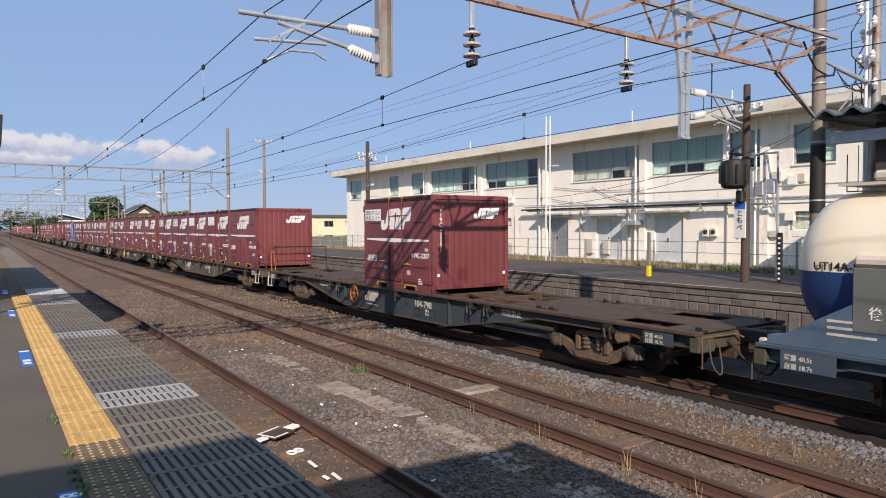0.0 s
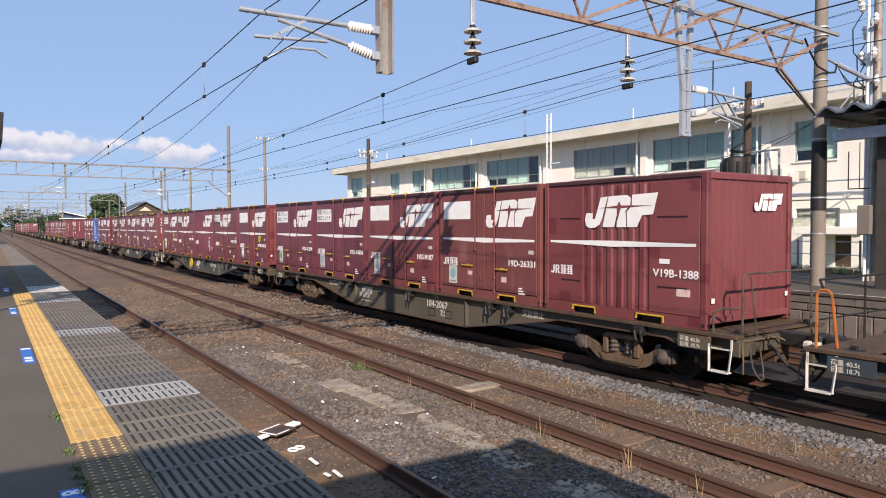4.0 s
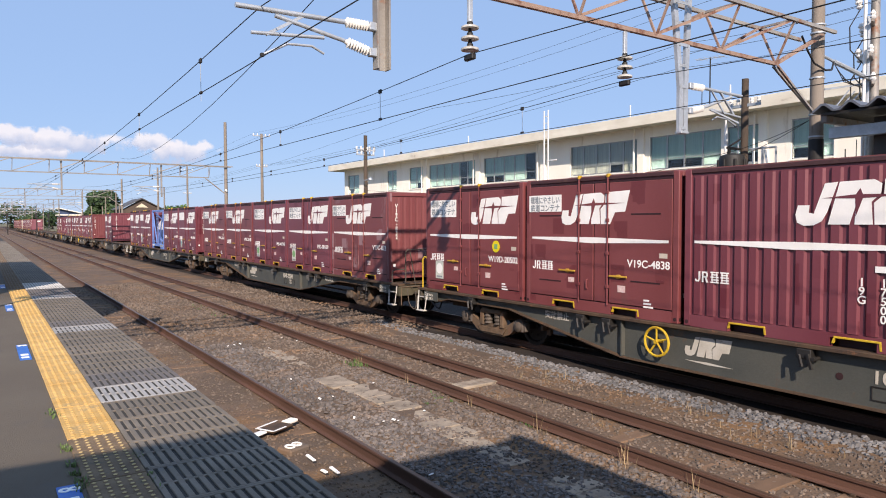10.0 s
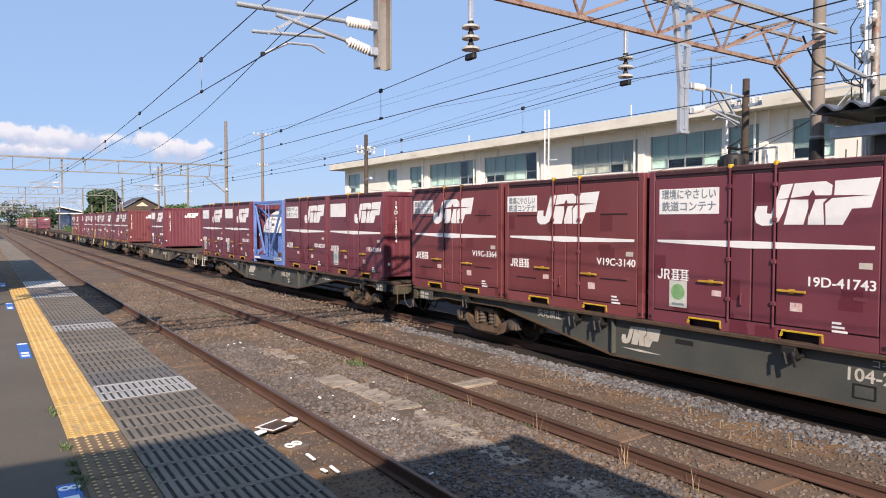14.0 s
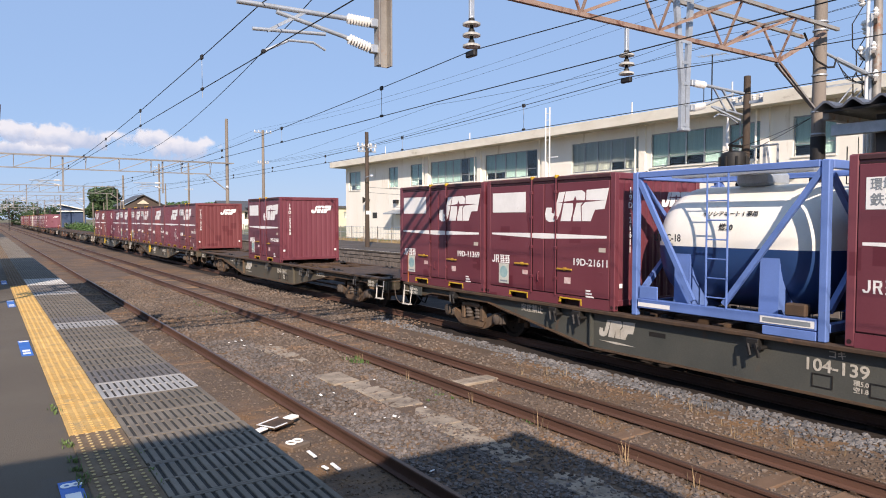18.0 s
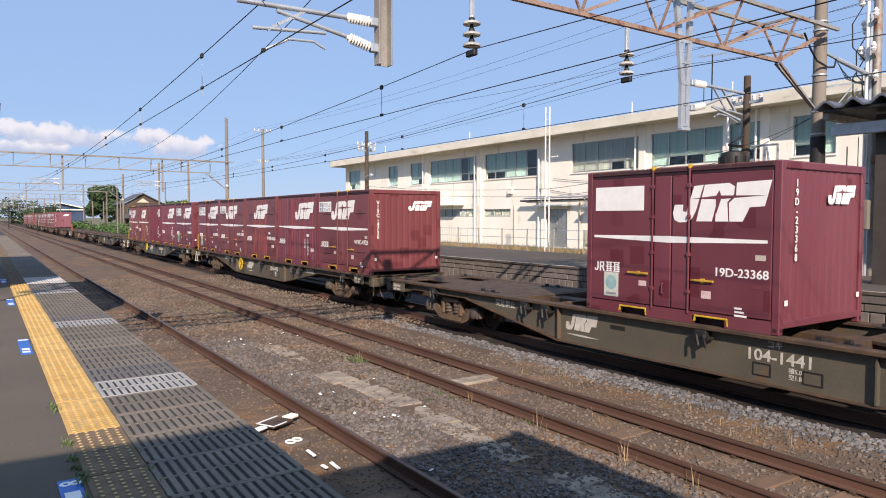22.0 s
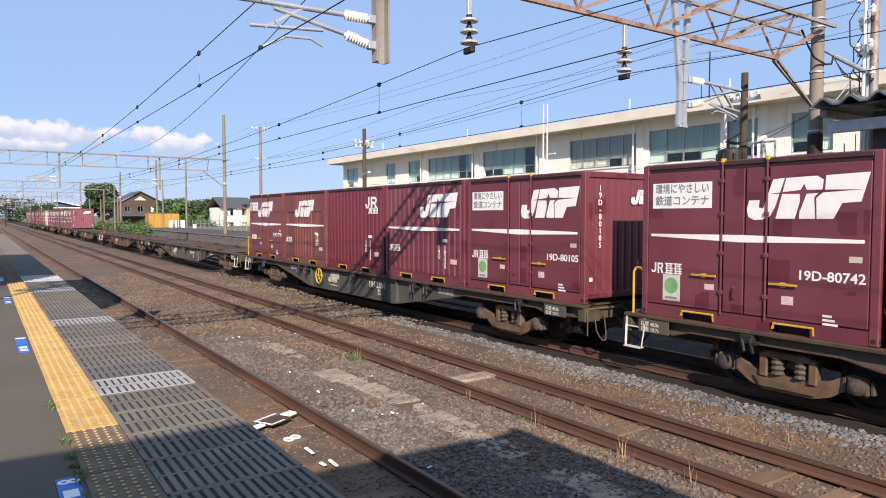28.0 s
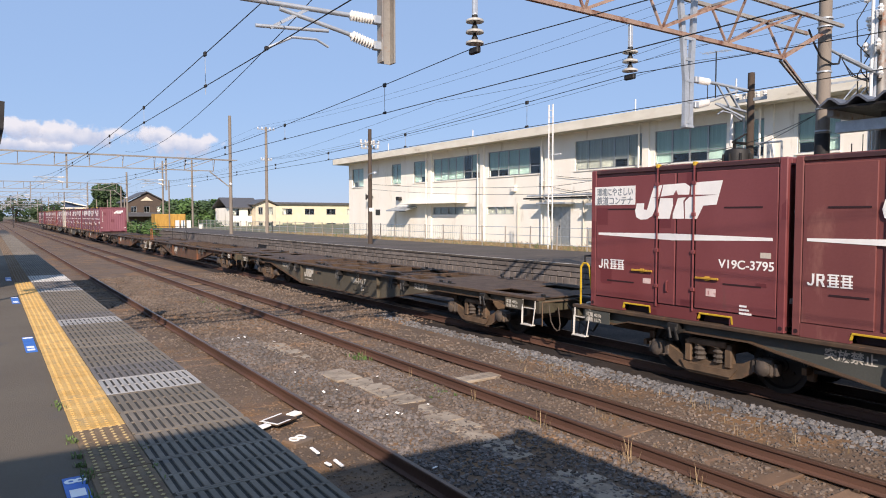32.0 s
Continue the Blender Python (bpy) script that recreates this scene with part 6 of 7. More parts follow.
# ---- overhead line gantries ----
def truss(y, x0, x1, z0, z1, material, light, half=0.42, far=0.0):
    """A three-sided lattice beam: one lower chord, two upper ones."""
    gq = thing("overhead_gantry", "rusted lattice gantry carrying the overhead wires across the tracks", "gantry", pose(0, y, 0), kind="structure")
    part("bottom_chord", Shape().bar((x0, 0, z0), (x1, 0, z0), 0.08, 0.08), material, gq)
    for dy in (-half, half):
        part("top_chord", Shape().bar((x0, dy, z1), (x1 + 1.9, dy, z1), 0.075, 0.075), light, gq)
    n = round((x1 - x0) / 2.18)
    st = (x1 - x0) / n
    for k in range(n + 1):
        a = x1 - k * st
        for dy in (-half, half):
            part("web", Shape().bar((a, 0, z0), (a + 0.04, dy, z1), 0.035, 0.045), material, gq)
            if k and (dy < 0 or not far):
                part("diagonal", Shape().bar((a, 0, z0 + 0.03), (a + st, dy, z1), 0.045, 0.055), material, gq)
        part("cross_tie", Shape().bar((a, -half, z1), (a, half, z1), 0.05, 0.05), light, gq)
    return gq


gq = truss(8.8, -3.9, 15.4, 6.33, 7.25, M_GANTRY, M_STEEL)
for dx in (16.95, 17.2):
    part("knee_strut", Shape().bar((15.4, -0.05 if dx < 17 else 0.05, 6.28), (dx, -0.12 if dx < 17 else 0.12, 5.3 if dx < 17 else 5.45), 0.05, 0.05), M_STEEL, gq)
part("end_strut", Shape().bar((15.4, 0, 6.33), (17.1, -0.2, 7.2), 0.07, 0.09), M_GANTRY, gq)
pole_me = None
mast = thing("concrete_mast", "tall concrete mast with a dark wrapped band on the far platform", "mast", pose(17.3, 8.8, 0))
part("shaft", Shape().tube((0, 0, FTOP - 0.05), (0, 0, 11.0), 0.175, 20, 0.135), M_CPOLE, mast, smooth=True)
part("dark_wrap", Shape().tube((0, 0, 3.0), (0, 0, 4.7), 0.18, 20, 0.172), M_BLACKBAND, mast, "dark wrapped band", smooth=True)
for z in (2.4, 3.3, 4.75, 5.3, 6.2, 7.3, 7.5):
    part("steel_band", Shape().tube((0, 0, z), (0, 0, z + 0.035), 0.179, 20), M_GALV, mast, smooth=True)
part("side_arm", Shape().tube((0.15, 0, 6.82), (0.75, -0.03, 6.72), 0.035, 8).tube((0.75, -0.03, 6.72), (2.55, -0.2, 6.4), 0.06, 8), M_GALV, mast, "pale insulated stay arm")
part("jumper_loop", Shape().path([(-0.95, -0.1, 7.1), (-0.75, -0.15, 6.75), (-0.45, -0.15, 6.5), (0.0, -0.2, 6.38), (0.4, -0.15, 6.45), (0.7, -0.05, 6.7)], 0.025, 6), M_BLACK, mast, "black jumper cable round the mast")


def disc(p, r):
    """One cap-and-pin insulator disc hanging under p."""
    return Shape().lathe([(0.05, 0.035), (r * 0.7, 0.05), (r, 0.072), (r, 0.1), (r * 0.6, 0.085), (0.03, 0.095)], p, (0, 0, -1), 16)


for x, top in ((6.53, 6.25), (10.2, 6.25)):
    ins = thing("insulator_string", "hanging string of three pale porcelain insulator discs", "insulator", pose(x, 8.8, 0), group="hanging insulators")
    for k in range(3):
        part("disc", disc((0, 0, top - 0.4 - 0.172 * k), 0.145), M_INS, ins, smooth=True)
        part("cap", Shape().lathe([(0.022, -0.08), (0.035, -0.02), (0.05, 0.0), (0.052, 0.04)], (0, 0, top - 0.4 - 0.172 * k), (0, 0, -1), 12), M_WIRE, ins, "dark iron cap", smooth=True)
    part("hanger", Shape().box(-0.04, 0.04, -0.03, 0.03, top - 0.42, top + 0.02, 0.006).tube((0, 0, top - 0.36), (0, 0, top - 0.42), 0.04, 8), M_GALV, ins)
    part("wire_clamp", Shape().box(-0.04, 0.04, -0.12, 0.12, top - 1.0, top - 0.9, 0.015), M_BLACK, ins)


def drop_post(x, zb, y=8.8):
    """A channel-iron drop post with two insulated bracket arms."""
    d = thing("drop_post", "grey steel drop post with two insulated bracket arms", "post", pose(x, y, 0), group="drop posts")
    if y > 20:
        part("channel", Shape().box(-0.06, 0.06, -0.06, 0.06, zb, 7.3, 0.01), M_FARSTEEL, d)
        return d
    part("channel", Shape().box(-0.11, -0.085, -0.08, 0.08, zb, 7.3, 0.004).box(0.085, 0.11, -0.08, 0.08, zb, 7.3, 0.004).box(-0.085, 0.085, 0.05, 0.065, zb, 7.3), M_STEEL, d)
    return d


def bracket(d, z_top, z_low, reach, contact):
    """Two tubes with ribbed insulators and the steady arm, towards -x."""
    def ribbed(p, q):
        p, q = Vector(p), Vector(q)
        way = (q - p)
        n = 8
        prof = [(0.03, 0)]
        for k in range(n):
            z = way.length * (0.08 + 0.84 * k / n)
            st = way.length * 0.84 / n
            prof += [(0.04, z), (0.075, z + st * 0.35), (0.075, z + st * 0.5), (0.04, z + st * 0.8)]
        prof += [(0.03, way.length)]
        return Shape().lathe(prof, p, way, 12)
    part("insulator", ribbed((-0.2, 0, z_top), (-0.62, 0, z_top)), M_PORC, d, "ribbed white insulator", smooth=True)
    part("insulator", ribbed((-0.2, 0, z_low), (-0.6, 0, z_low + 0.1)), M_PORC, d, "ribbed white insulator", smooth=True)
    for z in (z_top, z_low):
        part("fitting", Shape().box(-0.22, -0.1, -0.05, 0.05, z - 0.06, z + 0.06, 0.01), M_GALV, d)
    part("upper_tube", Shape().tube((-0.6, 0, z_top), (-reach, 0, z_top - 0.03), 0.035, 10), M_GALV, d, smooth=True)
    part("lower_tube", Shape().tube((-0.58, 0, z_low + 0.1), (-1.62, 0, z_top - 0.08), 0.03, 10), M_GALV, d, smooth=True)
    part("register_tube", Shape().tube((-1.95, 0, z_low + 0.02), (-0.92, 0, z_low + 0.1), 0.025, 10), M_GALV, d, smooth=True)
    part("brace", Shape().bar((-1.75, 0, z_low + 0.02), (-1.2, 0, z_top - 0.01), 0.04, 0.04), M_GALV, d)
    part("steady_arm", Shape().path([(-0.92, 0, z_low - 0.12), (-1.1, 0, z_low - 0.04), (-1.45, 0, z_low - 0.06), (-1.8, 0, contact + 0.02)], 0.018, 8), M_GALV, d, smooth=True)
    part("clip", Shape().box(-1.83, -1.78, -0.03, 0.03, contact - 0.01, contact + 0.04, 0.008), M_BLACK, d)


d = drop_post(4.92, 4.9)
bracket(d, 5.5, 5.13, 2.15, 4.86)
# the double drop frame over the far tracks
df = thing("lattice_tower", "pair of grey steel channels converging below the gantry", "tower", pose(12.0, 8.8, 0))
for (xa, xb) in ((-0.37, -0.12), (0.13, 0.03)):
    part("channel", Shape().bar((xb, 0, 4.5), (xb, 0, 5.4), 0.075, 0.13, (1, 0, 0)).bar((xb, 0, 5.4), (xa, 0, 7.3), 0.075, 0.13, (1, 0, 0)), M_GALV, df)
for k in range(7):
    z = 4.55 + k * 0.42
    a, a2 = -0.12 - max(0, (z - 5.4)) * 0.13, 0.03 + max(0, z - 5.4) * 0.05
    part("batten", Shape().box(a, a2, -0.05, -0.035, z, z + 0.06), M_GALV, df)
part("foot_plate", Shape().box(-0.17, 0.08, -0.08, 0.08, 4.46, 4.51, 0.008), M_GALV, df)

# farther gantries down the line
for y, x1 in ((57.2, 15.6), (108, 15.6), (155, 15.6), (205, 16), (260, 16), (320, 16)):
    gq = truss(y, -5.0, x1, 6.35, 7.3, M_FARSTEEL, M_FARSTEEL, 0.3, 1.0)
    ms = thing("concrete_mast", "slender concrete mast carrying the overhead line", "mast", pose(17.0, y, 0), group="masts along the line")
    part("shaft", Shape().tube((0, 0, 0.4), (0, 0, 11.0 if y < 60 else 9.0), 0.15, 12, 0.12), M_CPOLE, ms, smooth=True)
    part("knee_strut", Shape().bar((-1.7, 0, 6.3), (0, 0, 5.0), 0.08, 0.08), M_STEEL, ms)
    part("bracket", Shape().lathe([(0.05, 0), (0.1, 0.1), (0.1, 0.2), (0.03, 0.25)], (0, -0.2, 5.2), (-0.5, 0, 1), 8), M_PORC, ms)
    for x in (4.95, 11.9):
        dp = drop_post(x, 4.7, y)
        bracket(dp, 5.5, 5.13, 2.15, 4.86)
    for x in (8.7,):
        ms = thing("concrete_mast", "slender concrete mast carrying the overhead line", "mast", pose(-4.6, y, 0), group="masts along the line")
        part("shaft", Shape().tube((0, 0, 0.4), (0, 0, 8.6), 0.17, 12, 0.13), M_CPOLE, ms, smooth=True)


# ---- wires ----
def wire(name, pts, r, label, sag=0.0):
    """A hanging wire over a list of supports."""
    q = Shape()
    for p, e in zip(pts, pts[1:]):
        p, e = Vector(p), Vector(e)
        steps = 12
        line = [p.lerp(e, k / steps) - Vector((0, 0, 4 * sag * (k / steps) * (1 - k / steps))) for k in range(steps + 1)]
        q.path([tuple(a) for a in line], r, 5)
    return lone(name, q, M_WIRE, label, "wire", "structure")


SP = [-40.0, 8.8, 57.2, 108.0, 155.0, 205.0, 260.0, 320.0]
for c, zig, dz in ((3.1, 0.0, 0.0), (6.53, 0.1, 0.3), (10.2, 0.1, 0.3)):
    mz = 5.5 if c < 4 else 5.35
    wire("messenger_wire", [(c, y, mz + (0 if c < 4 else 0.0)) for i, y in enumerate(SP)], 0.0075, "dark catenary wire hung between the gantries", 0.55)
    wire("contact_wire", [(c + zig * (-1) ** i, y, 4.84 if c < 4 else 4.65) for i, y in enumerate(SP)], 0.0075, "dark contact wire above the track", 0.0)
    for a, b in zip(SP, SP[1:5]):
        for k in range(1, 9):
            f = (k - 0.45) / 9
            y = a + (b - a) * f
            if y < 2 or y > 110:
                continue
            zt = mz - 4 * 0.55 * f * (1 - f)
            dr = thing("dropper", "thin dropper between messenger and contact wire", "wire", pose(c, y, 0), group="droppers", kind="structure")
            part("rod", Shape().tube((0, 0, 4.7), (0, 0, zt), 0.006, 4), M_GALV, dr)
            if y > 40:
                continue
            part("clamp", Shape().box(-0.02, 0.02, -0.05, 0.05, zt - 0.04, zt + 0.04, 0.01), M_BLACK, dr)
            part("clamp", Shape().box(-0.02, 0.02, -0.05, 0.05, 4.66 if c > 4 else 4.82, 4.71 if c > 4 else 4.87, 0.01), M_BLACK, dr)
for a, b in (((21.3, 58.9, 10.6), (19.9, 12.0, 9.95)), ((20.1, 58.9, 10.55), (18.6, 12.0, 9.75))):
    wire("power_line", [(24 + a[0] - 20.7, 170, 10.0), a, b, (19.2, -25, 12.0)], 0.006, "dark power line over the far platform", 0.5)
for k, z in enumerate((8.15, 7.87, 7.41)):
    d = -0.5 + 0.5 * k
    wire("power_line", [(24.5 + d, 118, 8.0), (20.7 + d, 58.9, 7.7), (17.5 + d, 33.2, 6.7), (18.0, 13.3, z), (19.7, 8.6, z + 0.3)], 0.006, "dark power line along the far platform", 0.12)
wire("power_line", [(20.9, 58.9, 7.6), (18.0, 27.2, 8.1), (18.0, 16.8, 7.75), (18.0, 9.24, 7.92), (18.0, -10, 9.0)], 0.007, "dark feeder wire over the far platform", 0.06)
for d, z in ((0.0, 0.0), (0.15, -0.28)):
    wire("service_cable", [(17.5, 33.2, 4.4 + z), (17.3 + d, 18.4, 3.75 + z), (17.3 + d, 11.94, 4.5 + z), (17.3, 8.98, 5.2)], 0.008, "black service cable hung between the platform poles", 0.12)
wire("jumper_wire", [(4.77, 8.8, 6.8), (8.98, 57.2, 7.63)], 0.009, "dark wire sagging to the next gantry", 1.07)
wire("jumper_wire", [(4.2, -6.0, 8.9), (4.77, 8.8, 6.8)], 0.009, "slanting dark stay wire", 0.1)


# ---- poles ----
def pole(x, y, z0, z1, r, material, label, arms=()):
    p = thing("utility_pole", label, "pole", pose(x, y, 0), group="poles along the line")
    part("shaft", Shape().tube((0, 0, z0), (0, 0, z1), r, 14, r * 0.75), material, p, smooth=True)
    for z, a, way in arms:
        part("cross_arm", Shape().bar((-a, 0, z), (a, 0, z), 0.07, 0.08) if way == "x" else Shape().bar((0, -a, z), (0, a, z), 0.07, 0.08), M_GALV, p)
        for s in (-0.9, -0.45, 0.45, 0.9):
            pt = (s * a, 0, z + 0.04) if way == "x" else (0, s * a, z + 0.04)
            part("insulator", Shape().lathe([(0.04, 0), (0.06, 0.05), (0.04, 0.08), (0.06, 0.12), (0.03, 0.16)], pt, (0, 0, 1), 8), M_PORC, p)
    return p


pole(20.7, 58.9, 0.5, 10.5, 0.15, M_CPOLE, "concrete utility pole with cross arms", [(10.3, 0.8, "x"), (7.6, 0.5, "x")])
p = pole(17.5, 33.2, 0.9, 7.4, 0.13, M_WOODPOLE, "weathered utility pole with cross arms and a lamp", [(6.6, 0.6, "x"), (6.35, 0.55, "x"), (6.55, 0.5, "y")])
part("lamp_arm", Shape().path([(0, 0, 4.6), (-0.3, -0.4, 4.9), (-0.2, -0.9, 5.0)], 0.025), M_GALV, p)
part("lamp_head", Shape().lathe([(0.04, 0), (0.12, 0.06), (0.13, 0.12)], (-0.2, -0.9, 5.05), (0, 0, -1), 10), M_GALV, p)
part("pole_plate", Shape().box(-0.14, 0.14, -0.15, -0.13, 2.9, 3.1), M_WHITE, p)
# transformer pole with the station-name board on the far platform
p = pole(17.5, 10.85, 1.05, 6.58, 0.12, M_WOODPOLE, "slim pole with a dark transformer and a station-name board", [(5.85, 0.45, "y")])
q = Shape().lathe([(0.05, -0.02), (0.26, 0.0), (0.33, 0.06), (0.35, 0.3), (0.35, 0.62), (0.31, 0.74), (0.12, 0.8)], (-0.42, 0.1, 3.72), (0, 0, 1), 20)
drum = part("transformer", q, M_BLACK, p, "black round pole transformer", smooth=True)
for k in range(8):
    t = k * math.pi / 4
    part("cooling_rib", Shape().box(-0.42 + 0.36 * math.cos(t) - 0.03, -0.42 + 0.36 * math.cos(t) + 0.03, 0.1 + 0.36 * math.sin(t) - 0.03, 0.1 + 0.36 * math.sin(t) + 0.03, 3.85, 4.35, 0.008), M_BLACK, drum)
part("switch_box", Shape().box(-0.3, -0.08, -0.08, 0.14, 3.32, 3.66, 0.04), M_BLACK, p, "small black box below the drum")
part("light_bracket", Shape().box(-0.75, 0.15, 0.05, 0.12, 4.62, 4.69, 0.01).bar((-0.72, 0.08, 4.65), (-0.05, 0.05, 4.95), 0.04, 0.04).box(-0.62, -0.56, 0.05, 0.12, 4.5, 4.66), M_BLACK, p, "iron hanger arm")
part("bushing", Shape().lathe([(0.04, 0), (0.05, 0.15), (0.035, 0.2), (0.05, 0.3), (0.03, 0.75), (0.02, 0.9)], (-0.72, 0.1, 4.55), (0, 0, 1), 10), M_PORC, p, "white insulating tube")
nb = part("name_board", Shape().box(-0.16, -0.13, -0.1, 0.25, 2.35, 3.35, 0.006), M_PORC, p, "white upright name board")
part("board_band", Shape().box(-0.165, -0.161, -0.09, 0.24, 3.15, 3.34), M_SIGNBLUE, nb)
for k, ch in enumerate("ともべ"):
    q = part("writing", lettering(ch, 0.2, M_NAVYINK)[0], None, nb)
    q.matrix_basis = pose(-0.164, 0.18, 2.97 - 0.2 * k, 0, 0, -90)
cage = part("switch_rack", Shape().path([(0.1, -0.45, 4.65), (0.1, -0.45, 3.2), (0.1, -0.85, 3.2)], 0.02).box(0.06, 0.18, -0.46, -0.2, 3.5, 3.9, 0.02).box(0.06, 0.18, -0.78, -0.55, 3.55, 3.95, 0.02).path([(0.1, -0.1, 4.65), (0.1, -0.85, 4.65), (0.1, -0.85, 1.3)], 0.03).path([(0.1, -0.2, 4.65), (0.1, -0.2, 3.3), (0.1, -0.5, 3.3), (0.1, -0.5, 4.65)], 0.025).path([(0.1, -0.55, 4.6), (0.1, -0.9, 2.4), (0.1, -0.95, 1.15)], 0.03), M_GALV, p, "grey steel pipe rack")
part("ladder_stripe", Shape().box(0.02, 0.1, -1.02, -0.9, 1.15, 2.5, 0.01), M_BLACKBAND, p)
for k in range(9):
    part("stripe_dot", Shape().box(0.012, 0.02, -0.99, -0.93, 1.25 + k * 0.135, 1.3 + k * 0.135), M_WHITE, p)
yp = thing("marker_post", "grey post with a bright yellow foot on the far platform", "post", pose(17.2, 13.9, 0))
part("shaft", Shape().box(-0.045, 0.045, -0.045, 0.045, 1.45, 2.5, 0.01), M_CPOLE, yp)
part("yellow_foot", Shape().box(-0.06, 0.06, -0.06, 0.06, FTOP - 0.01, 1.45, 0.01), M_YELLOWP, yp, "bright yellow foot")
# white lattice antenna mast by the office
am = thing("antenna_mast", "thin white ladder mast beside the office", "mast", pose(22.6, 24.3, 0))
for dy in (-0.14, 0.14):
    part("leg", Shape().tube((0, dy, 0.85), (0, dy, 8.0), 0.035, 8), M_PORC, am)
for k in range(22):
    part("rung", Shape().tube((0, -0.14, 1.0 + k * 0.32), (0, 0.14, 1.0 + k * 0.32), 0.015, 6), M_PORC, am)
part("side_arm", Shape().bar((0, 0, 5.6), (0, -0.7, 5.6), 0.05, 0.05), M_PORC, am)

# ---- far canopy at the edge of view ----
fc = thing("far_canopy", "corrugated platform roof with a pale steel beam on dark columns", "canopy", pose(0, 0, -0.2), kind="structure")
for k in range(22):
    y1 = 8.45 - k * 0.6
    part("roof_sheet", Shape().prism([(y1, 5.46), (y1 - 0.2, 5.62), (y1 - 0.3, 5.62), (y1 - 0.5, 5.46), (y1 - 0.6, 5.46), (y1 - 0.6, 5.42), (y1 - 0.47, 5.42), (y1 - 0.28, 5.57), (y1 - 0.22, 5.57), (y1 - 0.03, 5.42), (y1, 5.42)], "x", 16.4, 21.5), M_ROOFSHEET, fc, "dark grey folded roof sheet")
part("beam", Shape().box(17.0, 17.2, -6, 8.35, 4.85, 5.12, 0.01), M_GALV, fc, "pale steel beam")
part("beam", Shape().box(16.6, 21.3, 8.2, 8.35, 5.2, 5.4, 0.01), M_STEEL, fc)
part("ceiling", Shape().box(16.5, 21.4, -6, 8.3, 5.36, 5.41), M_BLACK, fc)
for y in (7.3, 1.5, -4.0):
    part("column", Shape().box(17.35, 17.75, y - 0.2, y + 0.2, FTOP + 0.18, 5.3, 0.01), M_DARKCOL, fc, "dark steel column")
part("name_frame", Shape().path([(17.3, 8.1, 4.6), (17.3, 8.1, 3.7), (17.3, 7.6, 3.7)], 0.014).path([(17.3, 7.85, 4.8), (17.3, 7.85, 3.7)], 0.01), M_BLACK, fc)
part("call_box", Shape().box(17.2, 17.34, 7.55, 7.85, 2.6, 3.3, 0.02), M_CPOLE, fc, "grey electric box")

# ---- stay-pole cluster at the edge of view ----
cp = thing("cable_pole", "steel pole crowded with cables and insulators", "pole", pose(19.9, 8.62, 0))
part("shaft", Shape().tube((0, 0, FTOP - 0.02), (0, 0, 11.0), 0.13, 12, 0.1), M_STEEL, cp, smooth=True)
part("shaft", Shape().tube((0.35, 0.1, 5.6), (0.35, 0.1, 10.5), 0.06, 10), M_GALV, cp, smooth=True)
for k, (z, r) in enumerate(((6.3, 0.5), (7.0, 0.7), (7.9, 0.6))):
    part("cross_arm", Shape().bar((-r, -0.2, z), (r, 0.3, z), 0.07, 0.08), M_STEEL, cp)
    for s in (-0.8, 0.8):
        part("insulator", Shape().lathe([(0.04, 0), (0.08, 0.06), (0.05, 0.1), (0.08, 0.15), (0.05, 0.19), (0.03, 0.24)], (s * r, -0.2 + 0.25 * (s + 1), z + 0.04), (0, 0, 1), 8), M_PORC, cp)
for k in range(5):
    a = -0.3 + 0.13 * k
    pts = [(-0.9 + a, 0.5, 6.9 - 0.1 * k), (-0.6 + a, 0.35, 6.35), (-0.2 + a * 0.5, 0.1, 6.2), (0.05, 0.0, 6.6 + 0.2 * k)]
    part("cable", Shape().path(pts, 0.009, 6), M_BLACK, cp, "hanging black cable")
for k in range(4):
    part("strut", Shape().bar((-1.3 + 0.28 * k, 0.4, 5.6), (-0.7 + 0.3 * k, 0.3, 6.15), 0.025, 0.025), M_GALV, cp)
part("strut", Shape().bar((-1.6, 0.5, 6.1), (0.4, 0.1, 6.45), 0.05, 0.05), M_GALV, cp)
for k, (x, z) in enumerate(((-0.45, 6.0), (-0.25, 5.5), (0.3, 5.7))):
    part("riser", Shape().tube((x, 0.05, FTOP), (x, 0.05, z + 2.6), 0.045, 8), M_GALV if k else M_PORC, cp, "pale cable riser pipe")
for k, (x, z) in enumerate(((-0.3, 6.9), (-0.15, 7.6), (-0.4, 8.3), (0.2, 7.1))):
    part("insulator", Shape().lathe([(0.05, 0), (0.1, 0.06), (0.06, 0.12), (0.1, 0.18), (0.06, 0.24), (0.1, 0.3), (0.04, 0.38)], (x, 0.2, z), (-0.3, 0.1, 1), 10), M_PORC, cp)
    part("cable", Shape().path([(x, 0.2, z), (x - 0.35, 0.3, z - 0.5), (x - 0.3, 0.3, z - 1.1), (x + 0.1, 0.1, z - 1.5)], 0.016, 6), M_BLACK, cp, "hanging black cable")

# ---- antenna on the office roof edge ----
an = thing("roof_antenna", "thin metal antenna with elements on the office roof", "antenna", pose(26.95, 18.4, 0))
part("mast", Shape().tube((0, 0, 7.7), (0, 0, 9.95), 0.03, 6).tube((0, 0.4, 7.7), (0, 0.4, 8.6), 0.02, 6), M_WIRE, an)
part("boom", Shape().bar((0, -0.7, 9.85), (0, 0.7, 9.95), 0.035, 0.035), M_GALV, an)
for k in range(6):
    part("element", Shape().bar((-0.35, -0.6 + 0.24 * k, 9.86 + 0.017 * k), (0.35, -0.6 + 0.24 * k, 9.86 + 0.017 * k), 0.015, 0.015), M_GALV, an)

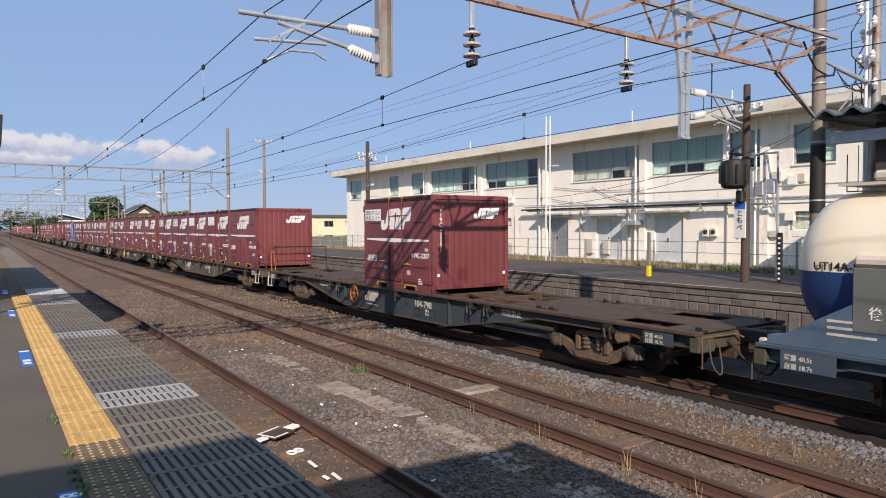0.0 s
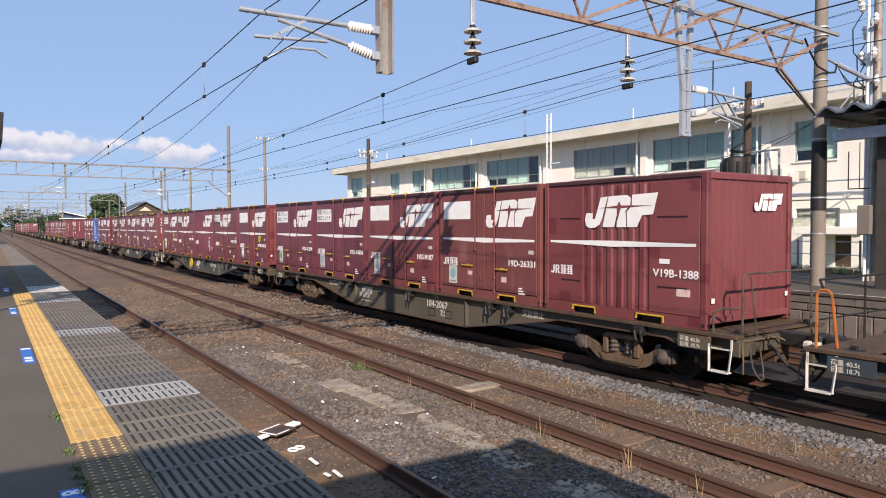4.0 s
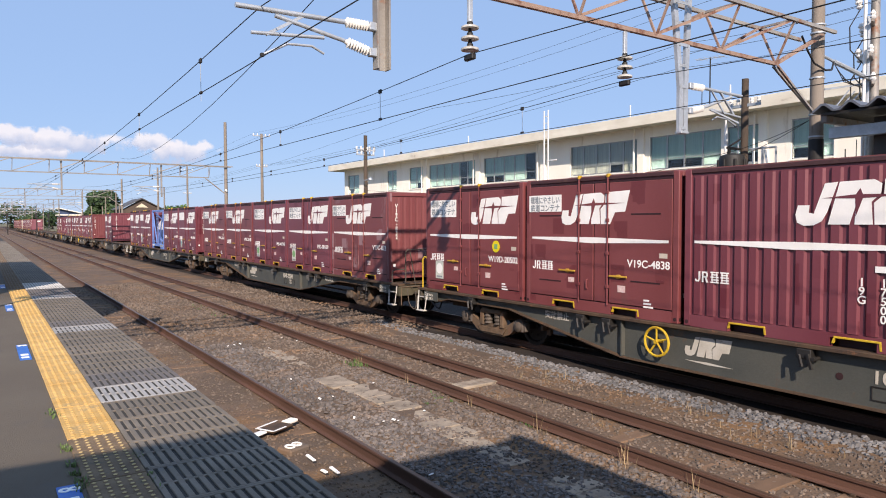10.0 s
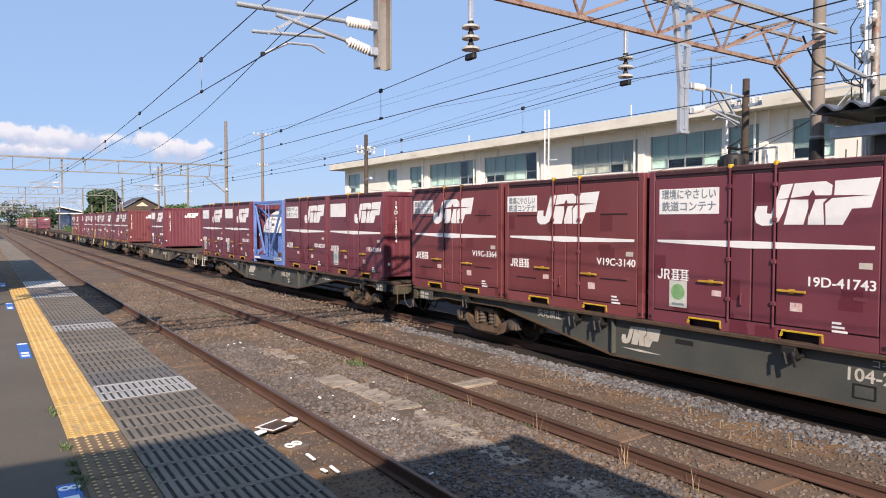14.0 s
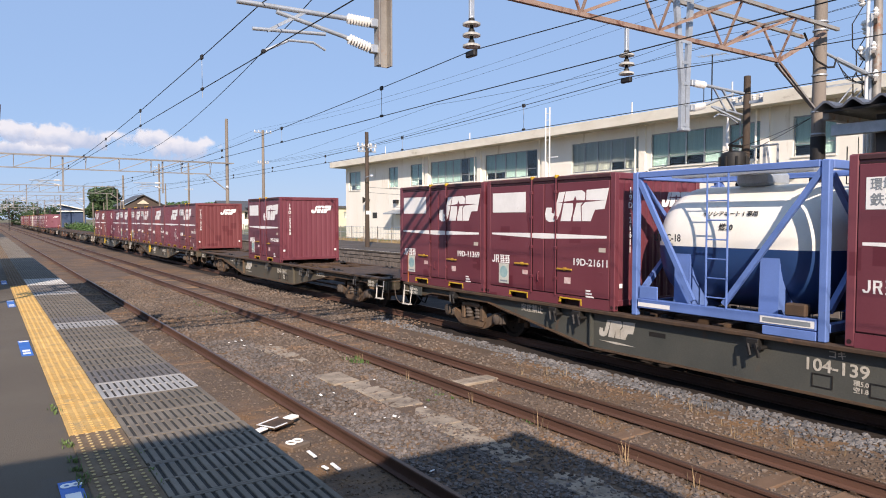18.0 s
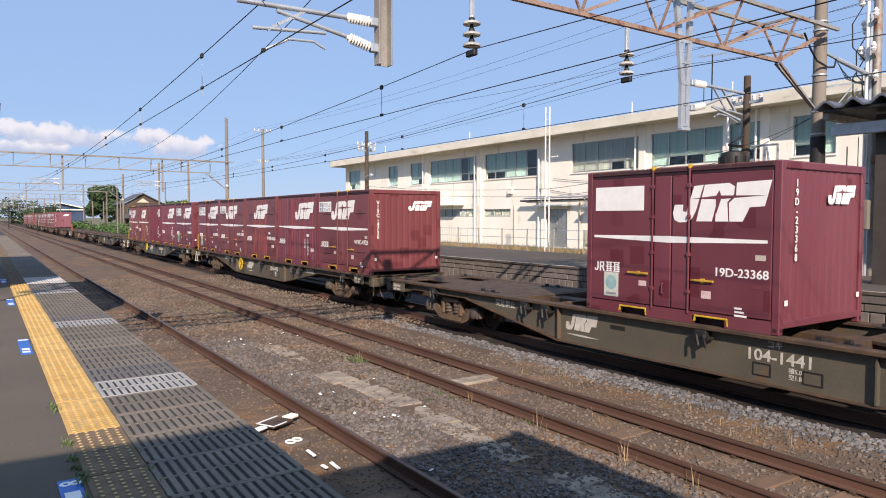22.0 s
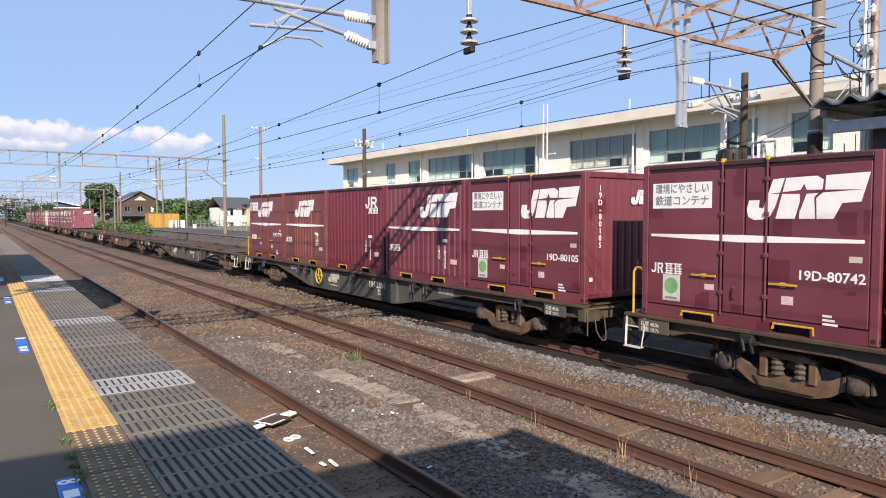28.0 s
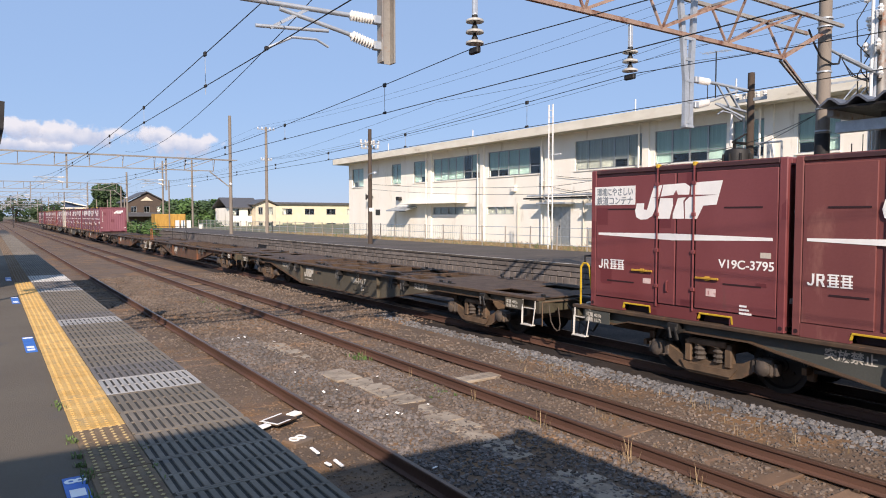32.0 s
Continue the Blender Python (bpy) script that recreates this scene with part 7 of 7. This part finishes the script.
# ---- bracket arm over the far track, on the double drop frame ----
ba = thing("bracket_arm", "grey insulated bracket arm over the far track", "bracket", pose(12.05, 8.8, 0, 0, 0, 180))
bracket(ba, 5.47, 4.95, 2.0, 4.75)
part("arm", Shape().bar((-0.7, 0.1, 5.02), (-1.5, 0.25, 4.78), 0.035, 0.035).bar((-0.85, 0, 5.5), (-1.3, 0.05, 4.98), 0.03, 0.03), M_GALV, ba)

# ---- things lying by the near track ----
mk = thing("marker_plate", "rusty metal plate with white painted edges lying by the rail", "plate", pose(3.22, 8.78, -0.13, 0, 0, 28))
part("plate", Shape().box(-0.2, 0.2, -0.15, 0.15, 0.0, 0.035, 0.012), M_RUST, mk)
for x0, x1, y0, y1 in ((-0.2, 0.2, 0.13, 0.16), (-0.2, 0.05, -0.16, -0.135), (-0.21, -0.185, -0.16, 0.16)):
    part("white_edge", Shape().box(x0, x1, y0, y1, 0.033, 0.04), M_WHITE, mk)
part("wing", Shape().box(-0.38, -0.21, -0.06, 0.06, 0.0, 0.03, 0.012), M_WHITE, mk, "white painted wing")
part("wing", Shape().box(0.2, 0.4, -0.07, 0.07, 0.0, 0.045, 0.012), M_CREAM, mk)
ring = thing("painted_number", "white figure eight painted on a small flat stone", "marking", pose(3.13, 7.9, -0.11, 0, 0, 20))
q = Shape()
for cx in (-0.055, 0.055):
    q.path([(cx + 0.05 * math.cos(k * math.pi / 6), 0.065 * math.sin(k * math.pi / 6), 0.01) for k in range(13)], 0.013, 6)
part("figure", q, M_WHITE, ring)
part("stone", Shape().box(-0.16, 0.16, -0.13, 0.13, -0.08, 0.004, 0.02), M_STONE, ring)
for x, y, a, l in ((3.14, 7.39, 3, 0.2), (3.09, 6.9, 12, 0.1), (3.2, 6.86, 2, 0.2)):
    wb = thing("white_stake", "short white painted stake lying on the dirt", "marking", pose(x, y, -0.12, 4, 0, a), group="white stakes by the rail")
    part("stake", Shape().box(-0.022, 0.022, -l / 2, l / 2, 0.0, 0.02, 0.006), M_WHITE, wb)
pk = thing("crossing_plank", "pale weathered plank lying between the rails", "plank", pose(7.0, 9.3, -0.13, 0, 1, 4), kind="structure")
part("board", Shape().box(-0.4, 0.45, -0.17, 0.17, -0.04, 0.012, 0.01), M_SLAB, pk)
for k in range(18):
    x, y = (rng.uniform(3.9, 6.2), rng.uniform(6, 18)) if k < 12 else (rng.uniform(4.5, 4.95), rng.uniform(7.9, 8.4) if k < 15 else rng.uniform(14.6, 15.4))
    pp = thing("litter_chip", "small pale chip of rubbish on the ballast", "litter", pose(x, y, bed_z(x, y) + 0.04, rng.uniform(-25, 25), rng.uniform(-25, 25), rng.uniform(0, 180)), group="litter on the ballast")
    s = rng.uniform(0.012, 0.032)
    part("chip", Shape().box(-s, s, -s * 0.6, s * 0.6, -0.004, 0.006, 0.002), M_WHITE, pp)

# ---- weeds on the tracks and platform ----
tufts("track_weeds", [(rng.uniform(6.0, 6.2), y + rng.uniform(-0.1, 0.1), -0.17, rng.uniform(0.5, 1.0)) for y in (4.3, 4.4, 5.15, 5.2, 6.6, 6.7, 8.2, 9.9, 12.0)] + [(rng.uniform(7.6, 8.8), rng.uniform(3.5, 11), -0.17, rng.uniform(0.25, 0.6)) for i in range(26)] + [(rng.uniform(6.5, 7.3), rng.uniform(4, 12), -0.17, rng.uniform(0.2, 0.5)) for i in range(10)], M_DRY, "dry straw-coloured weeds between the rails", 0.34, 5, 0.28)
tufts("green_weeds", [(6.1 + rng.uniform(-0.15, 0.15), 12.05 + rng.uniform(-0.35, 0.25), -0.17, rng.uniform(0.3, 0.7)) for i in range(14)] + [(6.3 + rng.uniform(-0.15, 0.15), 7.0 + rng.uniform(-0.2, 0.3), -0.17, rng.uniform(0.2, 0.4)) for i in range(8)] + [(rng.uniform(5.6, 6.1), rng.uniform(8.6, 9.8), -0.17, rng.uniform(0.15, 0.35)) for i in range(12)] + [(rng.uniform(5.7, 6.1), rng.uniform(19, 24), -0.17, rng.uniform(0.2, 0.45)) for i in range(20)], M_LEAF, "small green weeds in the ballast", 0.16, 8, 0.6)
tufts("platform_weeds", [(0.455 + rng.uniform(-0.03, 0.02), y + rng.uniform(-0.15, 0.15), TOP - 0.012, rng.uniform(0.15, 0.35)) for y in (3.9, 4.2, 4.5, 4.7, 5.0, 5.3, 6.4) for i in range(4)] + [(0.835, rng.uniform(4.2, 5.0), TOP - 0.012, 0.2) for i in range(6)], M_GRASS, "small green weeds in the joint beside the tactile paving", 0.14, 9, 0.5)


# ---- trees, hedges and houses beyond the line ----
def crown(name, r, h, leaves, leaf, seed, material):
    """Leaf clumps in uneven lobes with gaps."""
    g = np.random.default_rng(seed)
    lobes = [(g.uniform(-0.55, 0.55, 2) * r, g.uniform(0.12, 0.85) * h, g.uniform(0.28, 0.5) * r) for k in range(16)]
    lobes.append((np.zeros(2), 0.55 * h, 0.6 * r))
    V, F = [], []
    for k in range(leaves):
        (c, z, rr) = lobes[g.integers(len(lobes))]
        d = g.normal(size=3)
        d /= np.linalg.norm(d)
        p = np.array([c[0], c[1], z]) + d * rr * g.uniform(0.75, 1.05)
        n = d + g.normal(size=3) * 0.6
        n /= np.linalg.norm(n)
        a = np.cross(n, (0.3, 0.2, 0.93))
        a /= np.linalg.norm(a) + 1e-9
        b = np.cross(n, a)
        s = leaf * g.uniform(0.6, 1.3)
        m = len(V)
        V += [tuple(p - a * s), tuple(p - b * s * 0.55), tuple(p + a * s), tuple(p + b * s * 0.55)]
        F.append((m, m + 1, m + 2, m + 3))
    return Shape().add(V, F).mesh(name, material)


def tree(x, y, z, h, r, material, label, leaves=2600, leaf=0.3, seed=1):
    t = thing("tree", label, "tree", pose(x, y, z), group="trees beyond the line")
    q = Shape().tube((0, 0, -0.3), (0.1, 0, h * 0.45), 0.05 * r + 0.12, 10, 0.03 * r + 0.06)
    for k in range(6):
        a = k * 1.05 + seed
        q.tube((0.08, 0, h * (0.28 + 0.03 * k)), (0.5 * r * math.cos(a), 0.5 * r * math.sin(a), h * (0.5 + 0.06 * k)), 0.07, 6, 0.03)
    part("trunk", q, M_BARK, t)
    c = part("crown", crown("crown", r, h * 0.85, leaves, leaf, seed, material), None, t, "uneven leafy crown")
    c.location.z = h * 0.12
    return t


tree(24.4, 180, -0.8, 12.6, 4.7, M_LEAF_DARK, "large round dark green broadleaf tree", 7000, 0.36, 3)
for k, (x, y, h, r) in enumerate(((54, 262, 8.5, 5), (60, 258, 9.2, 5.5), (66, 262, 8.4, 5), (72, 260, 8.8, 5), (78, 258, 8, 5), (29.7, 140, 6.2, 2.6), (31.6, 140, 5.6, 2.6), (33.4, 140, 6.6, 2.6), (35.2, 140, 5.8, 2.6), (37.2, 140, 6.3, 2.6), (39.3, 140, 5.4, 2.6), (34.5, 168, 6.6, 3.6), (38.5, 170, 7.0, 3.8), (42.5, 166, 6.4, 3.6), (46.5, 170, 6.8, 3.8), (51, 172, 6.4, 3.6))):
    tree(x, y, -0.3, h, r, M_LEAF_DARK if k % 2 else M_LEAF, "broadleaf tree in a line of dark green trees", 1900, 0.4, 10 + k)
for k, (x, y, h, r) in enumerate(((2, 330, 9, 7), (10, 340, 11, 7), (-6, 350, 10, 8), (18, 330, 9, 6), (-14, 360, 10, 8), (24, 320, 8, 6))):
    tree(x, y, -0.4, h, r, M_LEAF_DARK, "hazy dark green tree far down the line", 1200, 0.55, 40 + k)


def hedge(name, spots, size, leaves, material, label, seed):
    g = np.random.default_rng(seed)
    V, F = [], []
    for x, y, z, r in spots:
        for k in range(leaves):
            d = g.normal(size=3)
            d /= np.linalg.norm(d)
            p = np.array([x, y, z]) + d * r * g.uniform(0.5, 1.05)
            if p[2] < z - 0.3:
                continue
            n = d + g.normal(size=3) * 0.7
            n /= np.linalg.norm(n)
            a = np.cross(n, (0.3, 0.2, 0.93))
            a /= np.linalg.norm(a) + 1e-9
            b = np.cross(n, a)
            s = size * g.uniform(0.6, 1.3)
            m = len(V)
            V += [tuple(p - a * s), tuple(p - b * s * 0.5), tuple(p + a * s), tuple(p + b * s * 0.5)]
            F.append((m, m + 1, m + 2, m + 3))
    tagged(new(name, Shape().add(V, F).mesh(name, material)), label, "bushes", kind="stuff")


hedge("line_side_bushes", [(14.6 + rng.uniform(-0.6, 2.2), y, 0.2 + rng.uniform(0, 0.9), rng.uniform(0.7, 1.3)) for y in np.arange(78, 165, 0.9)], 0.16, 130, M_LEAF, "overgrown green bushes and weeds beside the track", 5)
hedge("garden_bushes", [(27 + rng.uniform(-3, 4), 112 + rng.uniform(-6, 30), 0.4 + rng.uniform(0, 0.8), rng.uniform(0.9, 1.8)) for k in range(46)], 0.2, 150, M_LEAF_DARK, "dark garden bushes before the houses", 6)


def house(name, label, x0, x1, y0, y1, zb, ze, zr, wall, roof, rows, storeys, gable="x", wz=1.25):
    """A house with pitched roof and real windows on the side that faces the camera."""
    h = thing(name, label, "house")
    holes = []
    n = rows
    for s in range(storeys):
        z = zb + 0.9 + s * (ze - zb) / storeys
        for k in range(n):
            a = x0 + (x1 - x0) * (k + 0.28) / n
            b = x0 + (x1 - x0) * (k + 0.72) / n
            holes.append((a, b, z, z + wz))
    wall_with_openings("front_wall", 0, 0.2, x0, x1, zb, ze, holes, wall, h, Matrix(((0, 1, 0, 0), (1, 0, 0, y0), (0, 0, 1, 0), (0, 0, 0, 1))))
    part("side_wall", Shape().box(x0, x0 + 0.2, y0 + 0.2, y1, zb, ze), wall, h)
    part("side_wall", Shape().box(x1 - 0.2, x1, y0 + 0.2, y1, zb, ze), wall, h)
    part("back_wall", Shape().box(x0 + 0.2, x1 - 0.2, y1 - 0.2, y1, zb, ze), wall, h)
    part("inner_wall", Shape().box(x0 + 0.2, x1 - 0.2, y0 + 1.6, y0 + 1.7, zb, ze), M_ROOM, h)
    for a, b, z, zt in holes:
        w = part("window", Shape().box(a, a + 0.07, y0 + 0.06, y0 + 0.12, z, zt).box(b - 0.07, b, y0 + 0.06, y0 + 0.12, z, zt).box(a, b, y0 + 0.06, y0 + 0.12, z, z + 0.07).box(a, b, y0 + 0.06, y0 + 0.12, zt - 0.07, zt).box((a + b) / 2 - 0.04, (a + b) / 2 + 0.04, y0 + 0.06, y0 + 0.12, z, zt), M_ALU, h)
        p = part("pane", Shape().box(a + 0.05, b - 0.05, y0 + 0.085, y0 + 0.095, z + 0.05, zt - 0.05), M_GLASS, w)
        p.visible_shadow = False
        if rng.random() < 0.6:
            part("curtain", Shape().box(a, a + (b - a) * rng.uniform(0.4, 1.0), y0 + 0.3, y0 + 0.32, z, zt), M_CURTAIN2, w)
    o = 0.5
    xm, ym = (x0 + x1) / 2, (y0 + y1) / 2
    if zr - ze < 0.6:
        part("roof", Shape().box(x0 - o, x1 + o, y0 - o, y1 + o, ze, zr, 0.02), roof, h, "dark flat roof edge")
    elif gable == "y":
        part("roof", Shape().prism([(x0 - o, ze - 0.1), (xm, zr), (x1 + o, ze - 0.1), (x1 + o, ze + 0.1), (xm, zr + 0.2), (x0 - o, ze + 0.1)], "y", y0 - o, y1 + o), roof, h, "grey tiled gable roof")
        part("gable_wall", Shape().prism([(x0 + 0.1, ze), (x1 - 0.1, ze), (xm, zr - 0.05)], "y", y0, y0 + 0.2), wall, h)
    else:
        part("roof", Shape().prism([(y0 - o, ze - 0.1), (ym, zr), (y1 + o, ze - 0.1), (y1 + o, ze + 0.1), (ym, zr + 0.2), (y0 - o, ze + 0.1)], "x", x0 - o, x1 + o), roof, h, "grey tiled pitched roof")
    return h


M_ROOFTILE = paint("roof_tile", lin("4d4c4d"), lin("5b5958"), 3, 0.6, grain=20, bump=0.4)
M_BEIGEWALL = paint("wall_beige", lin("d9cbb0"), lin("cdbfa4"), 1, 0.85, bump=0.1, stain=lin("b8a98e"), stain_at=0.62, stain_scale=1)
M_CREAMY = paint("wall_yellow", lin("e0d6b4"), lin("d6cba8"), 1, 0.85, bump=0.1)
M_BLUEWALL = paint("wall_navy", lin("3b4d6a"), lin("35455f"), 1, 0.7, bump=0.1)
M_BROWNWALL = paint("wall_dark_timber", lin("4c4038"), lin("5a4c40"), 1, 0.85, bump=0.1)
M_OCHRE = paint("ochre_panel", lin("bd9344"), lin("ab8238"), 1.5, 0.6, bump=0.05, stain=lin("9a7430"), stain_at=0.62, stain_scale=2)
house("apartment_block", "long two-storey pale yellow apartment block with a dark flat roof", 47.5, 76, 130, 139, -1.0, 4.9, 5.35, M_CREAMY, M_ROOFTILE, 6, 2)
house("family_house", "two-storey beige house with a grey roof", 37.4, 40.9, 112, 120, -0.6, 4.5, 5.3, M_BEIGEWALL, M_ROOFTILE, 2, 2, "y")
house("family_house", "white house with a balcony and dark hipped roof", 33.5, 38.5, 114, 122, -0.6, 4.0, 5.6, M_CREAM, M_ROOFTILE, 2, 2)
h = house("family_house", "traditional house with dark tiled gable roof and cream gable", 23.6, 31.0, 150, 160, -0.5, 5.4, 7.5, M_BROWNWALL, M_ROOFTILE, 3, 2, "y")
part("gable_panel", Shape().prism([(26.1, 5.75), (28.5, 5.75), (27.3, 6.6)], "y", 149.9, 149.99), M_BEIGEWALL, h, "cream plaster gable")
part("porch_roof", Shape().prism([(149.2 - 1.4, 2.5), (150, 3.2), (150, 3.35), (149.2 - 1.4, 2.65)], "x", 23.2, 31.4), M_ROOFTILE, h)
h = house("family_house", "navy blue house with a slanted white roof edge", 17.6, 23.5, 210, 218, -0.5, 4.6, 4.9, M_BLUEWALL, M_CREAM, 3, 1)
part("roof", Shape().prism([(17.2, 6.5), (24.0, 4.9), (24.0, 5.1), (17.2, 6.75)], "y", 209, 219), M_CREAM, h)
part("gable_wall", Shape().prism([(17.6, 4.8), (23.5, 4.8), (17.6, 6.4)], "y", 210, 210.3), M_BLUEWALL, h)
ob = thing("storage_box", "ochre yellow steel storage box beside the platform end", "container", pose(19.95, 95, 0))
part("body", Shape().box(-1.9, 1.9, -1.2, 1.2, 0.6, 2.9, 0.03), M_OCHRE, ob)
for k in range(9):
    part("rib", Shape().box(-1.75 + k * 0.42, -1.62 + k * 0.42, -1.24, -1.2, 0.7, 2.8, 0.01), M_OCHRE, ob)
for k in range(4):
    wb = thing("white_cabinet", "white equipment cabinet beside the platform end", "cabinet", pose(20.6 + k * 0.72 if k < 3 else 23.6, 93, 0), group="white cabinets")
    part("case", Shape().box(-0.24, 0.24, -0.2, 0.2, 0.6, 2.05 if k < 3 else 1.5, 0.02), M_PORC, wb)
    part("door_edge", Shape().box(-0.2, 0.2, -0.21, -0.201, 0.7, 1.9 if k < 3 else 1.4), M_CREAM, wb)
pole(26.7, 110, -0.4, 11.4, 0.17, M_CPOLE, "concrete utility pole with cross arms", [(10.8, 0.9, "x"), (9.6, 0.8, "x"), (7.2, 0.6, "x")])
pole(24.4, 120, -0.4, 11.8, 0.17, M_CPOLE, "concrete utility pole with cross arms", [(11.2, 0.8, "x"), (9.8, 0.7, "x")])
for x, y, z in ((17.3, 126, 7.0), (15.4, 100, 5.0), (14.2, 118, 5.2), (13.8, 92, 6.4), (18.6, 88, 7.0), (17.6, 132, 5.5)):
    pole(x, y, -0.2, z, 0.1, M_CPOLE, "slim pole beside the line")
# signals and a level-crossing cluster far down the line
for x, y, z in ((8.6, 150, 3.6), (5.0, 190, 4.0), (12.4, 175, 3.8)):
    sg = thing("signal_post", "dark railway signal on a slim post", "signal", pose(x, y, 0), group="signals down the line")
    part("post", Shape().tube((0, 0, -0.3), (0, 0, z), 0.06, 8), M_BLACK, sg)
    part("signal_head", Shape().box(-0.22, 0.22, -0.1, 0.1, z - 0.1, z + 0.9, 0.05), M_BLACK, sg)
    part("ladder", Shape().box(0.14, 0.2, -0.05, 0.05, -0.2, z), M_BLACK, sg)
bs = thing("bridge_building", "grey concrete station building far down the line", "building")
part("block", Shape().box(-34, -4, 380, 392, -0.4, 12.0, 0.1), M_CONC, bs)
for k in range(9):
    part("window_band", Shape().box(-33 + k * 3.2, -31 + k * 3.2, 379.8, 379.95, 6.0, 8.0), M_ROOM, bs)
nl = thing("platform_lamp", "dark lamp head on a slim post on the near platform", "lamp", pose(-0.5, 14.0, 0))
part("post", Shape().tube((0, 0, TOP - 0.02), (0, 0, 4.7), 0.06, 8), M_BLACKBAND, nl)
part("head", Shape().prism([(0.0, 4.7), (0.8, 4.62), (0.77, 4.15), (0.72, 3.9), (0.0, 4.5)], "y", -0.12, 0.12), M_BLACKBAND, nl)
gp = thing("guard_post", "short dark post at the far end of the platform", "post", pose(0.35, 60, 0))
part("shaft", Shape().box(-0.12, 0.12, -0.1, 0.1, TOP - 0.02, TOP + 1.1, 0.02), M_BLACKBAND, gp)


# ---- clouds low over the horizon ----
def cloud_material(name, seed, half, rise):
    """Glowing white vapour with billowed edges; sunlit top and shaded grey base are painted in."""
    m = bpy.data.materials.new(name)
    m.use_nodes = True
    n, l = m.node_tree.nodes, m.node_tree.links
    n.remove(n["Principled BSDF"])
    co = n.new("ShaderNodeTexCoord")
    mp = n.new("ShaderNodeMapping")
    mp.inputs["Location"].default_value = (seed, seed * 0.7, seed * 0.3)
    l.new(co.outputs["Object"], mp.inputs["Vector"])
    big = n.new("ShaderNodeTexNoise")
    big.inputs["Scale"].default_value, big.inputs["Detail"].default_value, big.inputs["Roughness"].default_value = 0.016, 8, 0.55
    l.new(mp.outputs[0], big.inputs["Vector"])
    sc = n.new("ShaderNodeVectorMath")
    sc.operation = "MULTIPLY"
    sc.inputs[1].default_value = (1 / half, 0, 1 / rise)
    l.new(co.outputs["Object"], sc.inputs[0])
    ln = n.new("ShaderNodeVectorMath")
    ln.operation = "LENGTH"
    l.new(sc.outputs[0], ln.inputs[0])
    su = n.new("ShaderNodeMath")
    su.operation = "MULTIPLY_ADD"
    l.new(ln.outputs["Value"], su.inputs[0])
    su.inputs[1].default_value = -0.5
    l.new(big.outputs["Fac"], su.inputs[2])
    mr = n.new("ShaderNodeMapRange")
    mr.interpolation_type = "SMOOTHSTEP"
    mr.inputs["From Min"].default_value, mr.inputs["From Max"].default_value = 0.04, 0.24
    mr.inputs["To Max"].default_value = 0.86
    l.new(su.outputs[0], mr.inputs["Value"])
    sep = n.new("ShaderNodeSeparateXYZ")
    l.new(sc.outputs[0], sep.inputs[0])
    base = n.new("ShaderNodeMath")
    base.operation = "MULTIPLY_ADD"
    l.new(big.outputs["Fac"], base.inputs[0])
    base.inputs[1].default_value = 1.6
    l.new(sep.outputs["Z"], base.inputs[2])
    lit = n.new("ShaderNodeMapRange")
    lit.inputs["From Min"].default_value, lit.inputs["From Max"].default_value = 0.35, 1.15
    l.new(base.outputs[0], lit.inputs["Value"])
    # painted light: blue-grey shaded base to white sunlit top, given off as emission
    tone = n.new("ShaderNodeMix")
    tone.data_type = "RGBA"
    tone.inputs["A"].default_value, tone.inputs["B"].default_value = (0.46, 0.53, 0.66, 1), (0.80, 0.80, 0.80, 1)
    l.new(lit.outputs[0], tone.inputs["Factor"])
    em = n.new("ShaderNodeEmission")
    l.new(tone.outputs["Result"], em.inputs["Color"])
    em.inputs["Strength"].default_value = 0.95
    tr = n.new("ShaderNodeBsdfTransparent")
    mx = n.new("ShaderNodeMixShader")
    l.new(mr.outputs[0], mx.inputs["Fac"])
    l.new(tr.outputs[0], mx.inputs[1])
    l.new(em.outputs[0], mx.inputs[2])
    l.new(mx.outputs[0], n["Material Output"].inputs["Surface"])
    return m


for k, (x, z, half, rise) in enumerate(((712, 302, 150, 62), (585, 330, 120, 52), (300, 322, 190, 55), (110, 330, 130, 48), (150, 275, 200, 34), (-120, 300, 200, 50))):
    c = tagged(new("cloud", Shape().add([(-half * 1.5, 0, -rise * 1.5), (half * 1.5, 0, -rise * 1.5), (half * 1.5, 0, rise * 1.5), (-half * 1.5, 0, rise * 1.5)], [(0, 1, 2, 3)]).mesh("cloud", cloud_material("cloud_vapour", 130 * k + 40, half, rise))), "soft white cumulus cloud low over the horizon", "cloud", kind="structure")
    c.location = (x, 3000 + 6 * k, z)
    c.visible_shadow = False


# ---- what moves ----
def motions():
    """The train rolls along its track towards -y, and its wheels turn."""
    beats = [i * 2.0 for i in range(17)]
    for ob, y, z in TRAIN:
        walk(ob, [(t, pose(TRACK3, y - run(t), z)) for t in beats])
    near = [w for ob, y, z in TRAIN if -10 < y < 215 and ob.name.startswith("container_wagon") for b in ob.children if b.name.startswith("bogie") for w in b.children if w.name.startswith("wheelset")]
    ticks = [i / 10 for i in range(321)]
    for w in near:
        at = w.location.copy()
        walk(w, [(t, Matrix.Translation(at) @ Matrix.Rotation(run(t) / 0.405, 4, "X")) for t in ticks])


motions()
